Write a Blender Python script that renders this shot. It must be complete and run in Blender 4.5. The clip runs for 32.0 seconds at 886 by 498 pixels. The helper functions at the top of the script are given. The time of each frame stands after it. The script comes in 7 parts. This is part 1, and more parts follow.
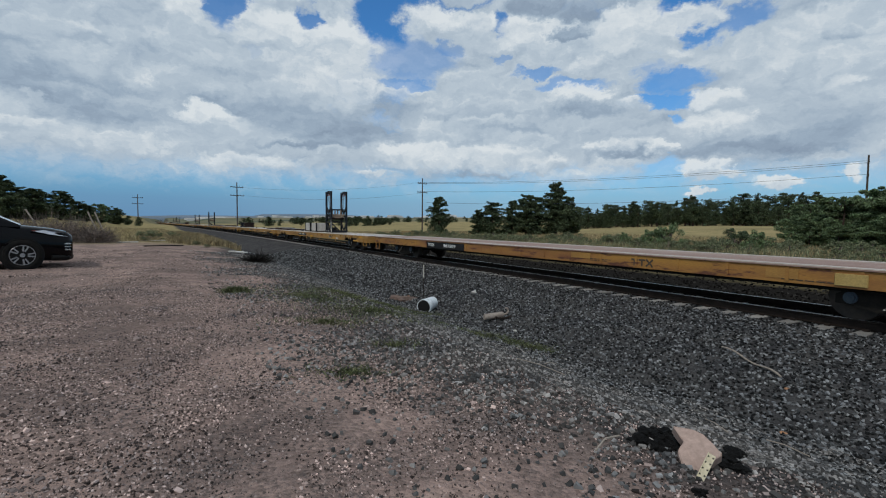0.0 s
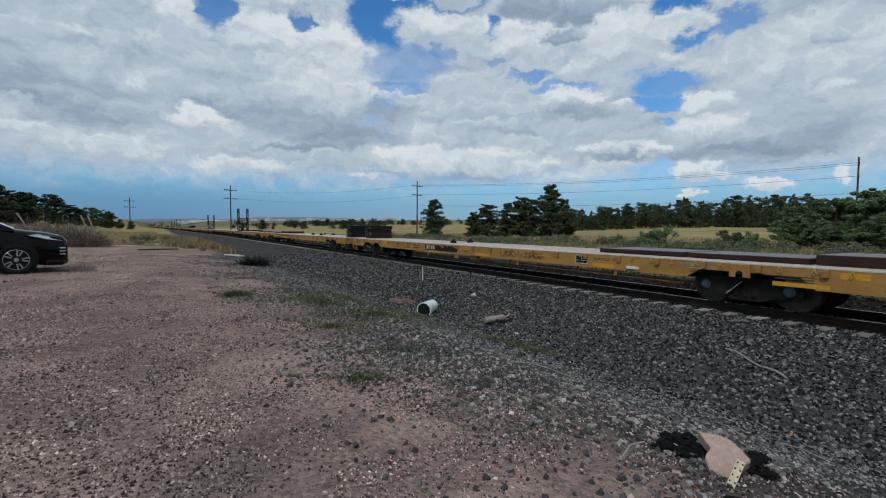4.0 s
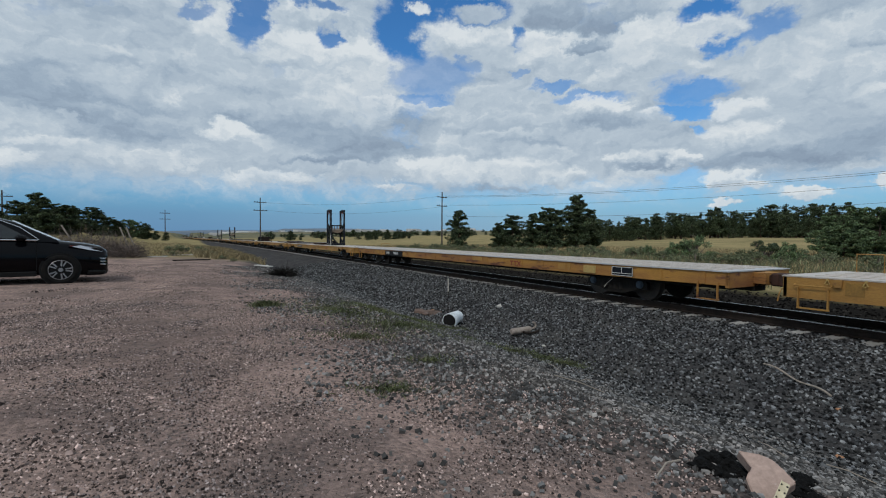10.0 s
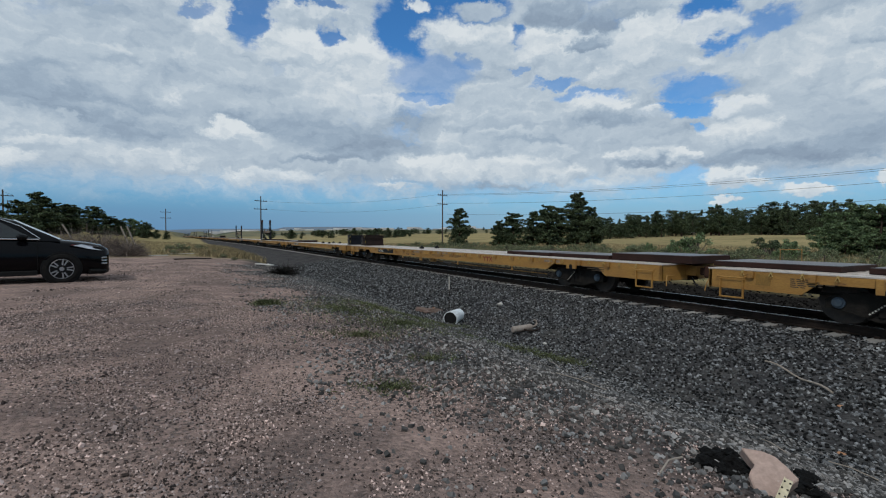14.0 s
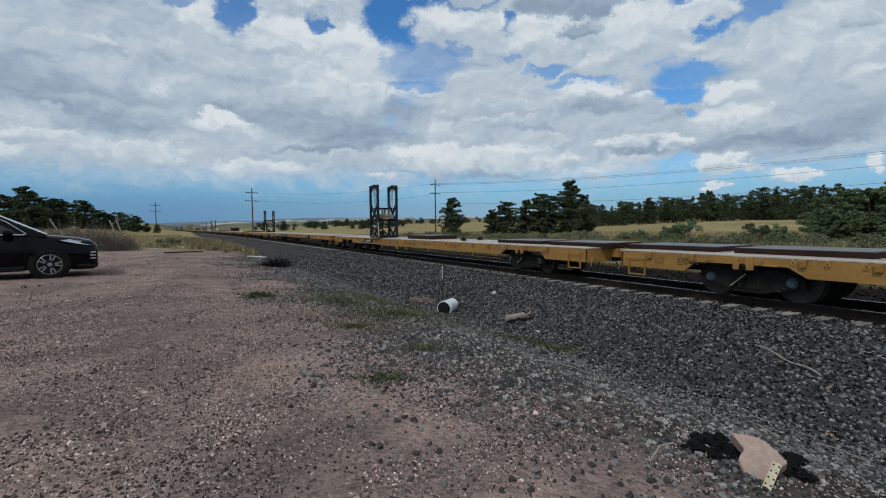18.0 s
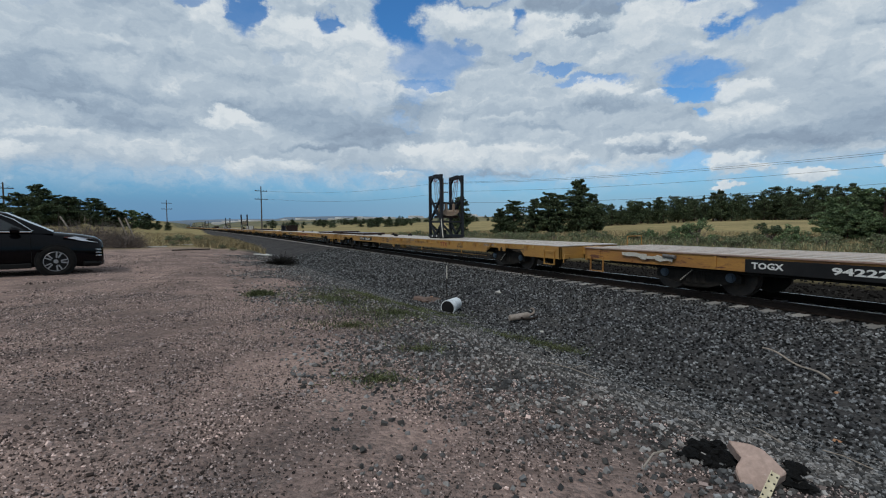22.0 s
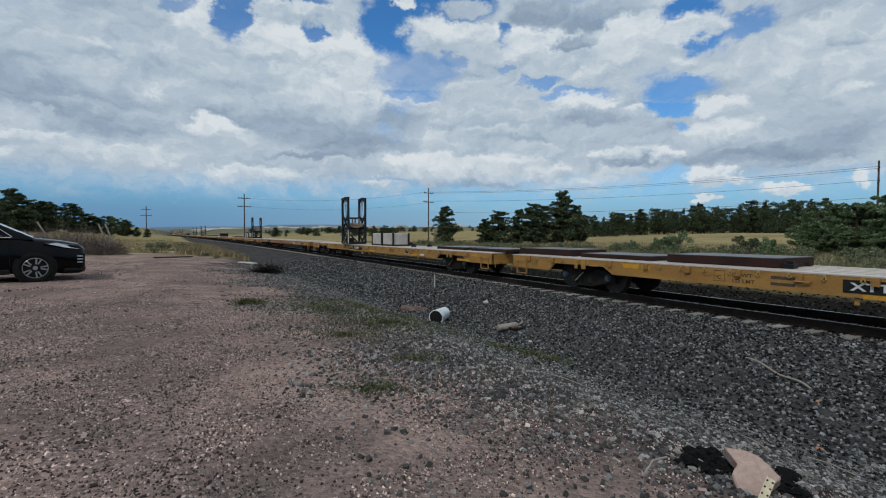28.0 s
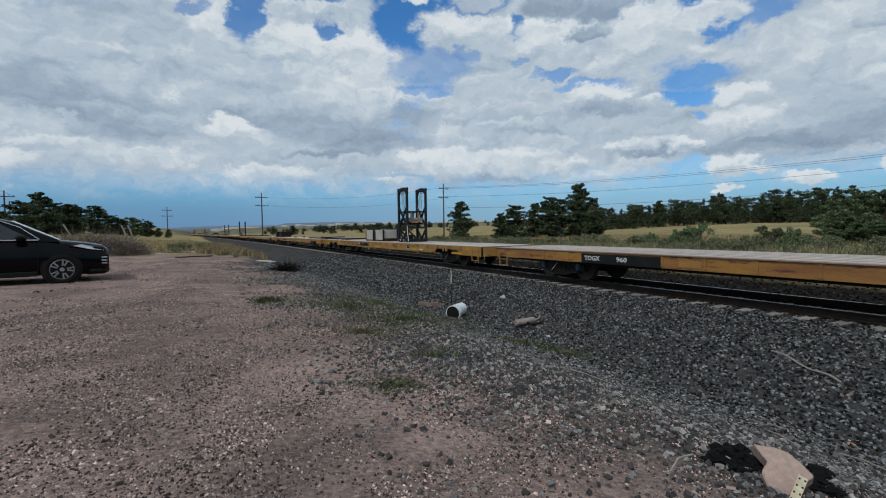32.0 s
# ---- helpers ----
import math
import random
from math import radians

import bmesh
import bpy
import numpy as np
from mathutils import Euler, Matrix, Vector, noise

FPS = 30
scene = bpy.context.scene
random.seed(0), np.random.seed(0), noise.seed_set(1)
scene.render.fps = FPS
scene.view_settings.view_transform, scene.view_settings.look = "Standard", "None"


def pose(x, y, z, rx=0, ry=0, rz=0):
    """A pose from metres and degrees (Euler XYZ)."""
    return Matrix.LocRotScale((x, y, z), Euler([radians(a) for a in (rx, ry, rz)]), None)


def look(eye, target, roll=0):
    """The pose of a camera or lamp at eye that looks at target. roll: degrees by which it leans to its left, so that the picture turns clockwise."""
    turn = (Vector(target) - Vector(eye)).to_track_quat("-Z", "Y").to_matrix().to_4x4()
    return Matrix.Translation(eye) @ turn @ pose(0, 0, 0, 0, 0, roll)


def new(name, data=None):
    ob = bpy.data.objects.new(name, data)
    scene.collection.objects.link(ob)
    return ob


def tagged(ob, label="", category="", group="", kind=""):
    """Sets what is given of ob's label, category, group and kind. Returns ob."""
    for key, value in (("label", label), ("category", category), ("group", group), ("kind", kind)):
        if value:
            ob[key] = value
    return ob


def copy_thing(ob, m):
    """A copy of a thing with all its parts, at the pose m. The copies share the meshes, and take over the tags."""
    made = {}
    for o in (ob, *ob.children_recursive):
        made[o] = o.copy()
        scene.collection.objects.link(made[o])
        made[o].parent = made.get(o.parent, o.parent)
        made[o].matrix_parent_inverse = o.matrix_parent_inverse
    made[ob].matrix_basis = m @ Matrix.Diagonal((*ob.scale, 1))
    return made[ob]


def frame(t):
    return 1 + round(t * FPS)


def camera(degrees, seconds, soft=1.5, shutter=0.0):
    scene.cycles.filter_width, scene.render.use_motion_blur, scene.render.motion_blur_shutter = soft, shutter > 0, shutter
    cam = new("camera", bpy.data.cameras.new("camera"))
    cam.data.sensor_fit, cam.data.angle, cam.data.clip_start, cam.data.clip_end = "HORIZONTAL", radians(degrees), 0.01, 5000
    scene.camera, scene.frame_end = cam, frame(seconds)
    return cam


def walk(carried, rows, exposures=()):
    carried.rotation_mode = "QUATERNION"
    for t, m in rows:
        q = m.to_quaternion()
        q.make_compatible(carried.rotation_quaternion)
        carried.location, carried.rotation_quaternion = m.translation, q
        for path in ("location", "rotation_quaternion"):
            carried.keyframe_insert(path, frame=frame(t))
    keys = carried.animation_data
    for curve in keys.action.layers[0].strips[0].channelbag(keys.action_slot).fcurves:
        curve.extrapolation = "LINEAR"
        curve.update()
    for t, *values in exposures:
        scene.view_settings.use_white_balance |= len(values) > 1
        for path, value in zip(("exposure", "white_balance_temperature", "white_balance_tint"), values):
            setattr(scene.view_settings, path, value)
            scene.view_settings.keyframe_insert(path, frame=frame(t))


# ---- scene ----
# world: track along +y, rail tops at z = 0, near rail at x = 0
EXPOSURE = 0.0
cam = camera(87.51, 32.0, soft=1.1, shutter=0.0)
walk(cam, [
    (0, pose(-11.641, 1.497, 1.787, 87.00, -0.54, -30.76)),
    (0.5, pose(-11.635, 1.499, 1.787, 86.70, -0.32, -30.33)),
    (1, pose(-11.635, 1.496, 1.790, 86.68, -0.06, -30.39)),
    (1.5, pose(-11.638, 1.497, 1.792, 86.82, 0.01, -30.49)),
    (2, pose(-11.645, 1.505, 1.794, 86.80, -0.00, -30.37)),
    (2.5, pose(-11.666, 1.535, 1.794, 86.95, -0.52, -30.86)),
    (3, pose(-11.707, 1.587, 1.798, 87.00, -0.58, -31.72)),
    (3.5, pose(-11.734, 1.632, 1.792, 87.09, -0.36, -31.89)),
    (5.5, pose(-11.777, 1.648, 1.784, 88.12, -0.64, -29.54)),
    (6, pose(-11.773, 1.649, 1.786, 88.24, -0.61, -29.79)),
    (6.5, pose(-11.777, 1.652, 1.787, 88.40, -0.61, -29.91)),
    (7, pose(-11.779, 1.654, 1.789, 88.31, -0.59, -29.78)),
    (7.5, pose(-11.775, 1.652, 1.792, 88.41, -0.40, -29.73)),
    (8, pose(-11.776, 1.653, 1.789, 88.55, -0.34, -29.77)),
    (8.5, pose(-11.775, 1.649, 1.789, 88.71, -0.31, -29.48)),
    (9, pose(-11.776, 1.647, 1.788, 88.81, -0.44, -29.01)),
    (9.5, pose(-11.773, 1.650, 1.789, 88.70, -0.35, -28.64)),
    (10, pose(-11.775, 1.653, 1.789, 88.64, -0.26, -28.44)),
    (10.5, pose(-11.773, 1.660, 1.788, 88.62, -0.12, -28.50)),
    (11, pose(-11.776, 1.667, 1.787, 88.61, -0.09, -28.47)),
    (11.5, pose(-11.780, 1.668, 1.786, 88.72, -0.13, -28.42)),
    (12, pose(-11.775, 1.664, 1.787, 88.59, -0.02, -28.37)),
    (12.5, pose(-11.776, 1.665, 1.787, 88.48, -0.03, -28.30)),
    (13, pose(-11.778, 1.667, 1.786, 88.40, -0.08, -28.27)),
    (13.5, pose(-11.780, 1.667, 1.787, 88.43, -0.11, -28.38)),
    (14, pose(-11.780, 1.661, 1.786, 88.41, -0.10, -28.37)),
    (14.5, pose(-11.776, 1.659, 1.784, 88.41, -0.05, -28.34)),
    (16.5, pose(-11.763, 1.669, 1.784, 87.75, 0.21, -28.48)),
    (17, pose(-11.764, 1.674, 1.781, 87.34, 0.00, -28.33)),
    (17.5, pose(-11.761, 1.671, 1.792, 87.21, 0.24, -28.89)),
    (18, pose(-11.752, 1.671, 1.793, 87.11, 0.67, -29.21)),
    (18.5, pose(-11.755, 1.670, 1.791, 87.03, 0.71, -29.31)),
    (19, pose(-11.746, 1.665, 1.788, 86.99, 0.61, -29.62)),
    (19.5, pose(-11.694, 1.663, 1.794, 87.03, 0.75, -29.99)),
    (20, pose(-11.620, 1.642, 1.796, 87.01, 0.64, -30.11)),
    (20.5, pose(-11.604, 1.644, 1.796, 86.97, 0.41, -29.59)),
    (21, pose(-11.607, 1.653, 1.793, 87.08, 0.34, -29.16)),
    (21.5, pose(-11.601, 1.670, 1.791, 87.11, 0.43, -28.63)),
    (22, pose(-11.599, 1.680, 1.790, 86.97, 0.46, -28.17)),
    (22.5, pose(-11.600, 1.681, 1.790, 87.29, 0.36, -27.89)),
    (23, pose(-11.605, 1.682, 1.790, 87.52, 0.33, -27.27)),
    (23.5, pose(-11.620, 1.671, 1.789, 87.90, 0.22, -26.61)),
    (24, pose(-11.625, 1.666, 1.793, 88.10, 0.24, -26.51)),
    (24.5, pose(-11.614, 1.667, 1.793, 88.35, 0.22, -27.01)),
    (25, pose(-11.609, 1.662, 1.794, 88.34, 0.21, -27.10)),
    (25.5, pose(-11.633, 1.671, 1.796, 88.32, -0.03, -27.16)),
    (27.5, pose(-11.745, 1.710, 1.794, 88.04, -0.31, -29.64)),
    (28, pose(-11.738, 1.702, 1.795, 88.15, -0.12, -30.09)),
    (28.5, pose(-11.734, 1.702, 1.796, 88.15, 0.36, -30.00)),
    (29, pose(-11.734, 1.702, 1.793, 88.15, 0.61, -29.73)),
    (29.5, pose(-11.729, 1.705, 1.791, 87.97, 0.76, -29.37)),
    (30, pose(-11.728, 1.714, 1.792, 87.85, 0.82, -29.00)),
    (30.5, pose(-11.729, 1.724, 1.790, 87.74, 0.89, -28.75)),
    (31, pose(-11.730, 1.732, 1.789, 87.78, 0.93, -28.46)),
    (31.5, pose(-11.726, 1.733, 1.794, 87.76, 0.94, -28.10)),
    (32, pose(-11.728, 1.735, 1.797, 87.60, 0.87, -28.18)),
], exposures=[(0, EXPOSURE), (32, EXPOSURE)])

# ---- sky and sun ----
SUN_DIR = Vector((-0.55, -0.35, 0.76)).normalized()


def build_world():
    w = bpy.data.worlds.new("sky")
    scene.world = w
    w.use_nodes = True
    nt = w.node_tree
    N, L = nt.nodes, nt.links
    bg = N["Background"]

    def math_node(op, a, b=None, clamp=False):
        n = N.new("ShaderNodeMath")
        n.operation, n.use_clamp = op, clamp
        for k, v in enumerate((a, b)):
            if v is None:
                continue
            if isinstance(v, (int, float)):
                n.inputs[k].default_value = v
            else:
                L.new(v, n.inputs[k])
        return n.outputs[0]

    def noise_at(vec, scale, detail, rough, dist=0.0):
        n = N.new("ShaderNodeTexNoise")
        n.inputs["Scale"].default_value, n.inputs["Detail"].default_value = scale, detail
        n.inputs["Roughness"].default_value, n.inputs["Distortion"].default_value = rough, dist
        L.new(vec, n.inputs["Vector"])
        return n.outputs["Fac"]

    def ramp(fac, stops):
        n = N.new("ShaderNodeValToRGB")
        n.color_ramp.elements[0].position, n.color_ramp.elements[0].color = stops[0][0], (*stops[0][1], 1)
        n.color_ramp.elements[1].position, n.color_ramp.elements[1].color = stops[-1][0], (*stops[-1][1], 1)
        for p, c in stops[1:-1]:
            n.color_ramp.elements.new(p).color = (*c, 1)
        L.new(fac, n.inputs[0])
        return n.outputs[0]

    def mix(fac, a, b):
        n = N.new("ShaderNodeMix")
        n.data_type = "RGBA"
        if isinstance(fac, (int, float)):
            n.inputs[0].default_value = fac
        else:
            L.new(fac, n.inputs[0])
        for k, v in ((6, a), (7, b)):
            if isinstance(v, tuple):
                n.inputs[k].default_value = (*v, 1)
            else:
                L.new(v, n.inputs[k])
        return n.outputs[2]

    def noise_colour(vec, scale, detail, rough):
        n = N.new("ShaderNodeTexNoise")
        n.inputs["Scale"].default_value, n.inputs["Detail"].default_value = scale, detail
        n.inputs["Roughness"].default_value = rough
        L.new(vec, n.inputs["Vector"])
        return n.outputs["Color"]

    def vec_math(op, a, b):
        n = N.new("ShaderNodeVectorMath")
        n.operation = op
        for k, v in enumerate((a, b)):
            if isinstance(v, tuple):
                n.inputs[k].default_value = v
            else:
                L.new(v, n.inputs[k])
        return n.outputs["Value"] if op == "LENGTH" else n.outputs[0]

    def span(v, lo, hi, to_lo=0.0, to_hi=1.0, kind="LINEAR"):
        n = N.new("ShaderNodeMapRange")
        n.interpolation_type = kind
        for k, q in zip(("From Min", "From Max", "To Min", "To Max"), (lo, hi, to_lo, to_hi)):
            n.inputs[k].default_value = q
        L.new(v, n.inputs["Value"])
        return n.outputs[0]

    def blend(fac, a, b):
        n = N.new("ShaderNodeMix")
        for k, v in ((0, fac), (2, a), (3, b)):
            if isinstance(v, (int, float)):
                n.inputs[k].default_value = v
            else:
                L.new(v, n.inputs[k])
        return n.outputs[0]

    # every direction as compass bearing and height in degrees
    co = N.new("ShaderNodeTexCoord").outputs["Generated"]
    sep = N.new("ShaderNodeSeparateXYZ")
    L.new(co, sep.inputs[0])
    bearing = math_node("MULTIPLY", math_node("ARCTAN2", sep.outputs[0], sep.outputs[1]), 57.2958)
    rise = math_node("MULTIPLY", math_node("ARCSINE", sep.outputs[2]), 57.2958)
    comb = N.new("ShaderNodeCombineXYZ")
    L.new(bearing, comb.inputs[0])
    L.new(rise, comb.inputs[1])
    flat = comb.outputs[0]
    # ragged outlines: the plane of bearings is pushed about at three scales
    wide = vec_math("MULTIPLY", vec_math("SUBTRACT", noise_colour(vec_math("MULTIPLY", flat, (0.07, 0.13, 0.0)), 1.0, 3, 0.5), (0.5, 0.5, 0.5)), (7.0, 3.0, 0.0))
    ragged = vec_math("MULTIPLY", vec_math("SUBTRACT", noise_colour(vec_math("MULTIPLY", flat, (0.30, 0.42, 0.0)), 1.0, 9, 0.66), (0.5, 0.5, 0.5)), (6.5, 4.2, 0.0))
    place = vec_math("ADD", vec_math("ADD", flat, wide), ragged)
    puff = noise_at(vec_math("MULTIPLY", place, (0.30, 0.50, 0.0)), 1.0, 8, 0.60)
    puff_lit = noise_at(vec_math("MULTIPLY", vec_math("ADD", place, (-0.7, 0.9, 0.0)), (0.30, 0.50, 0.0)), 1.0, 8, 0.60)
    relief = math_node("MULTIPLY", math_node("SUBTRACT", puff, puff_lit), 0.68)
    layer = math_node("SUBTRACT", noise_at(vec_math("MULTIPLY", place, (0.045, 0.26, 0.0)), 1.0, 7, 0.58), 0.5)
    state = {"cover": span(noise_at(vec_math("MULTIPLY", place, (0.05, 0.10, 0.0)), 1.0, 5, 0.55), 0.30, 0.40, 0.25, 1.0),
             "tone": math_node("ADD", math_node("MULTIPLY", layer, 0.8), 0.66)}

    low = math_node("ADD", rise, math_node("MULTIPLY", math_node("SUBTRACT", puff, 0.5), 5.0))
    state["cover"] = math_node("MULTIPLY", state["cover"], span(low, 3.0, 7.5, 0.0, 1.0, "SMOOTHSTEP"))
    place_xy = N.new("ShaderNodeSeparateXYZ")
    L.new(place, place_xy.inputs[0])

    def reach(az, el, w, h, before):
        """Distance from a cloud's middle in its own half widths; before only keeps the clouds in order."""
        at = N.new("ShaderNodeCombineXYZ")
        L.new(place_xy.outputs[0], at.inputs[0])
        L.new(place_xy.outputs[1], at.inputs[1])
        L.new(before, at.inputs[2])
        off = vec_math("MULTIPLY", vec_math("SUBTRACT", at.outputs[0], (az, el, 0.0)), (1 / w, 1 / h, 0.0))
        return off, vec_math("LENGTH", off, (0, 0, 0))

    def gap(az, el, w, h, strength):
        """A hole in the cloud deck through which blue sky shows."""
        r = reach(az, el, w, h, state["cover"])[1]
        state["cover"] = math_node("MULTIPLY", state["cover"], span(r, 0.75, 1.35, 1 - strength, 1.0, "SMOOTHSTEP"))

    def cloud(az, el, w, h, top, base, soft=0.14):
        """One cloud with a ragged edge, toned from its crown to its base."""
        off, r = reach(az, el, w, h, state["cover"])
        part_y = N.new("ShaderNodeSeparateXYZ")
        L.new(off, part_y.inputs[0])
        fac = span(r, 0.76 - soft, 1.12 + 0.5 * soft, 1.0, 0.0, "SMOOTHSTEP")
        tone = span(part_y.outputs[1], -0.85, 0.55, base, top, "SMOOTHSTEP")
        state["tone"] = blend(fac, state["tone"], tone)
        state["cover"] = math_node("MAXIMUM", state["cover"], math_node("MULTIPLY", fac, 0.97))

    cloud(2.6, 21.5, 3.4, 2.1, 0.95, 0.72, 0.3); cloud(11.9, 21.3, 7.9, 2.6, 0.96, 0.72, 0.3)
    cloud(20.5, 21, 3.4, 2.7, 1, 0.7, 0.3); cloud(19.1, 16.4, 10.1, 3.8, 0.86, 0.74, 0.3)
    cloud(68.9, 16.2, 7.7, 3.6, 0.78, 0.62, 0.3); cloud(71.6, 13.4, 2.2, 1.2, 0.95, 0.6, 0.3)
    cloud(-12.9, 13.8, 5.1, 2.3, 0.4, 0.21, 0.55); cloud(-6, 13.4, 6.6, 0.8, 0.43, 0.24, 0.55)
    cloud(-5.6, 10.8, 6.7, 1.2, 0.46, 0.27, 0.55); cloud(8.1, 13.1, 6.7, 1.4, 0.44, 0.25, 0.55)
    cloud(18.4, 11.4, 9, 2, 0.34, 0.15, 0.55); cloud(24.3, 14, 4.1, 1.2, 0.38, 0.19, 0.55)
    cloud(14.4, 9, 5.6, 0.5, 0.3, 0.11, 0.55); cloud(22.5, 9.3, 3.4, 0.9, 0.28, 0.09, 0.55)
    cloud(32.2, 22.6, 1.8, 0.6, 0.38, 0.19, 0.55); cloud(35.7, 13.2, 8.2, 0.6, 0.63, 0.44, 0.55)
    cloud(39.1, 11.8, 10, 0.9, 0.66, 0.47, 0.55); cloud(69.4, 9.4, 5.2, 1.8, 0.48, 0.29, 0.55)
    cloud(64.7, 8.1, 8.6, 1.1, 0.3, 0.11, 0.55); cloud(70.8, 17.8, 1.7, 0.6, 0.58, 0.39, 0.55)
    cloud(35, 6.5, 7.5, 0.7, 0.48, 0.29, 0.55); cloud(70.5, 11.6, 3.1, 1.1, 0.6, 0.41, 0.55)
    cloud(4.6, 16.7, 7, 0.8, 0.68, 0.49, 0.55); cloud(-9.2, 11.7, 7, 0.5, 0.48, 0.29, 0.55)
    gap(6.1, 23.6, 1.7, 2.6, 0.9); gap(0.5, 23.4, 1.8, 0.6, 0.6)
    gap(14.8, 23, 1.6, 1.1, 0.9); gap(24.3, 24.6, 3.2, 3.7, 1)
    gap(27, 19.4, 4.2, 2, 0.55); gap(26, 17, 3, 0.6, 0.6)
    gap(30.2, 26.2, 4.8, 1.6, 1); gap(13.2, 25.8, 3.9, 0.6, 0.8)
    gap(37, 23.1, 1.1, 1.3, 0.9); gap(30.9, 20.3, 1.5, 0.8, 0.45)
    gap(37.2, 18.8, 1.2, 0.5, 0.5); gap(42, 17.3, 2.8, 0.6, 0.7)
    gap(45.9, 15.7, 3.8, 0.6, 0.6); gap(57.7, 23, 2.6, 1.3, 1)
    gap(58.4, 20.6, 1.9, 1.4, 0.9); gap(62.5, 20.8, 3.3, 1.3, 0.75)
    gap(57, 15.6, 3.3, 1.2, 0.8); gap(56.1, 13.6, 3.9, 0.7, 0.85)
    gap(57.6, 11.7, 1, 0.5, 0.7); gap(56.1, 5.7, 2.6, 1.5, 0.6)
    cloud(28.8, 23.2, 2.9, 1.9, 1, 0.62); cloud(33.7, 22.8, 3.2, 1.7, 0.95, 0.66)
    cloud(40.7, 21.6, 4.6, 3.2, 0.95, 0.7); cloud(52.2, 21.2, 4.1, 3, 0.9, 0.74)
    cloud(58.2, 21.5, 4.2, 1.3, 0.9, 0.8); cloud(47, 14, 4.6, 1.8, 1, 0.3)
    cloud(52.3, 13.4, 2.1, 0.9, 0.95, 0.5); cloud(61.4, 13.4, 3, 1.3, 0.97, 0.62)
    cloud(60.4, 10.5, 4.2, 2, 1, 0.45); cloud(42, 25.2, 4.6, 1.8, 0.35, 0.2)
    cloud(46.8, 23.6, 3.1, 1.3, 0.36, 0.2); cloud(45.6, 21.4, 3.5, 0.8, 0.36, 0.12)
    cloud(51, 24.4, 3.5, 1.2, 0.5, 0.35); cloud(25.3, 25.8, 1.5, 1, 0.95, 0.85)
    cloud(31.5, 25.8, 3.4, 1.1, 0.6, 0.5); cloud(12.3, 24.4, 4.1, 1.2, 0.8, 0.6)
    cloud(4.5, 11.6, 3.1, 1.1, 0.98, 0.62); cloud(8.7, 6.8, 5.6, 1, 0.98, 0.7)
    cloud(-11.4, 8.6, 4.5, 1, 0.92, 0.62); cloud(-3.6, 7.8, 7, 1.3, 0.82, 0.6)
    cloud(-14.5, 6.9, 2.2, 1.3, 0.9, 0.7); cloud(27, 8.5, 6.4, 1.8, 1, 0.74)
    cloud(35.7, 8.2, 7.5, 1.6, 0.93, 0.7); cloud(49.4, 8.5, 1.5, 1.1, 1, 0.6)
    cloud(52.4, 8.5, 3.4, 1.1, 0.86, 0.2); cloud(55.1, 8.4, 1.7, 0.7, 1, 0.7)
    cloud(60.5, 5.8, 2.3, 1.1, 1, 0.8); cloud(63, 5.4, 1.8, 0.6, 0.98, 0.75)
    cloud(67, 4.6, 2.6, 0.7, 1, 0.8); cloud(59.3, 3.8, 1.3, 0.5, 1, 0.85)
    cloud(72.5, 5.3, 1.1, 1, 1, 0.8); cloud(21.8, 6.3, 2.8, 0.5, 0.85, 0.7)
    cloud(43.1, 6.9, 4.6, 1.1, 0.85, 0.6)
    tone = math_node("ADD", math_node("ADD", state["tone"], relief), math_node("MULTIPLY", layer, 0.18), True)
    cloud_colour = ramp(tone, [(0.02, (2.35, 3.1, 4.2)), (0.40, (3.6, 4.6, 5.75)), (0.72, (5.3, 6.25, 7.15)), (0.98, (7.7, 8.3, 8.7))])
    sky = N.new("ShaderNodeTexSky")
    sky.sky_type, sky.sun_disc = "NISHITA", False
    sky.sun_elevation = math.asin(SUN_DIR.z)
    sky.sun_rotation = math.atan2(SUN_DIR.x, SUN_DIR.y)
    sky.air_density, sky.dust_density, sky.ozone_density = 1.1, 0.3, 3.0
    blue = N.new("ShaderNodeMix")
    blue.data_type, blue.blend_type = "RGBA", "MULTIPLY"
    blue.inputs[0].default_value = 1
    L.new(sky.outputs[0], blue.inputs[6])
    blue.inputs[7].default_value = (0.44, 0.96, 1.38, 1)
    # blue-grey rain haze under the far cloud bases
    haze_fac = ramp(sep.outputs[2], [(0.0, (1, 1, 1)), (0.045, (0.85, 0.85, 0.85)), (0.13, (0, 0, 0))])
    haze = mix(span(bearing, 0.0, 38.0), (1.45, 2.95, 5.1), (2.7, 4.5, 6.3))
    clear = mix(haze_fac, blue.outputs[2], haze)
    L.new(mix(state["cover"], clear, cloud_colour), bg.inputs[0])
    bg.inputs[1].default_value = 0.088
    w.cycles.sampling_method, w.cycles.sample_map_resolution = "MANUAL", 256


build_world()
sun_lamp = bpy.data.lights.new("sun", "SUN")
sun_lamp.energy, sun_lamp.angle, sun_lamp.color = 1.35, radians(8), (1.0, 0.96, 0.9)
new("sun", sun_lamp).matrix_world = look(SUN_DIR * 60, (0, 0, 0))

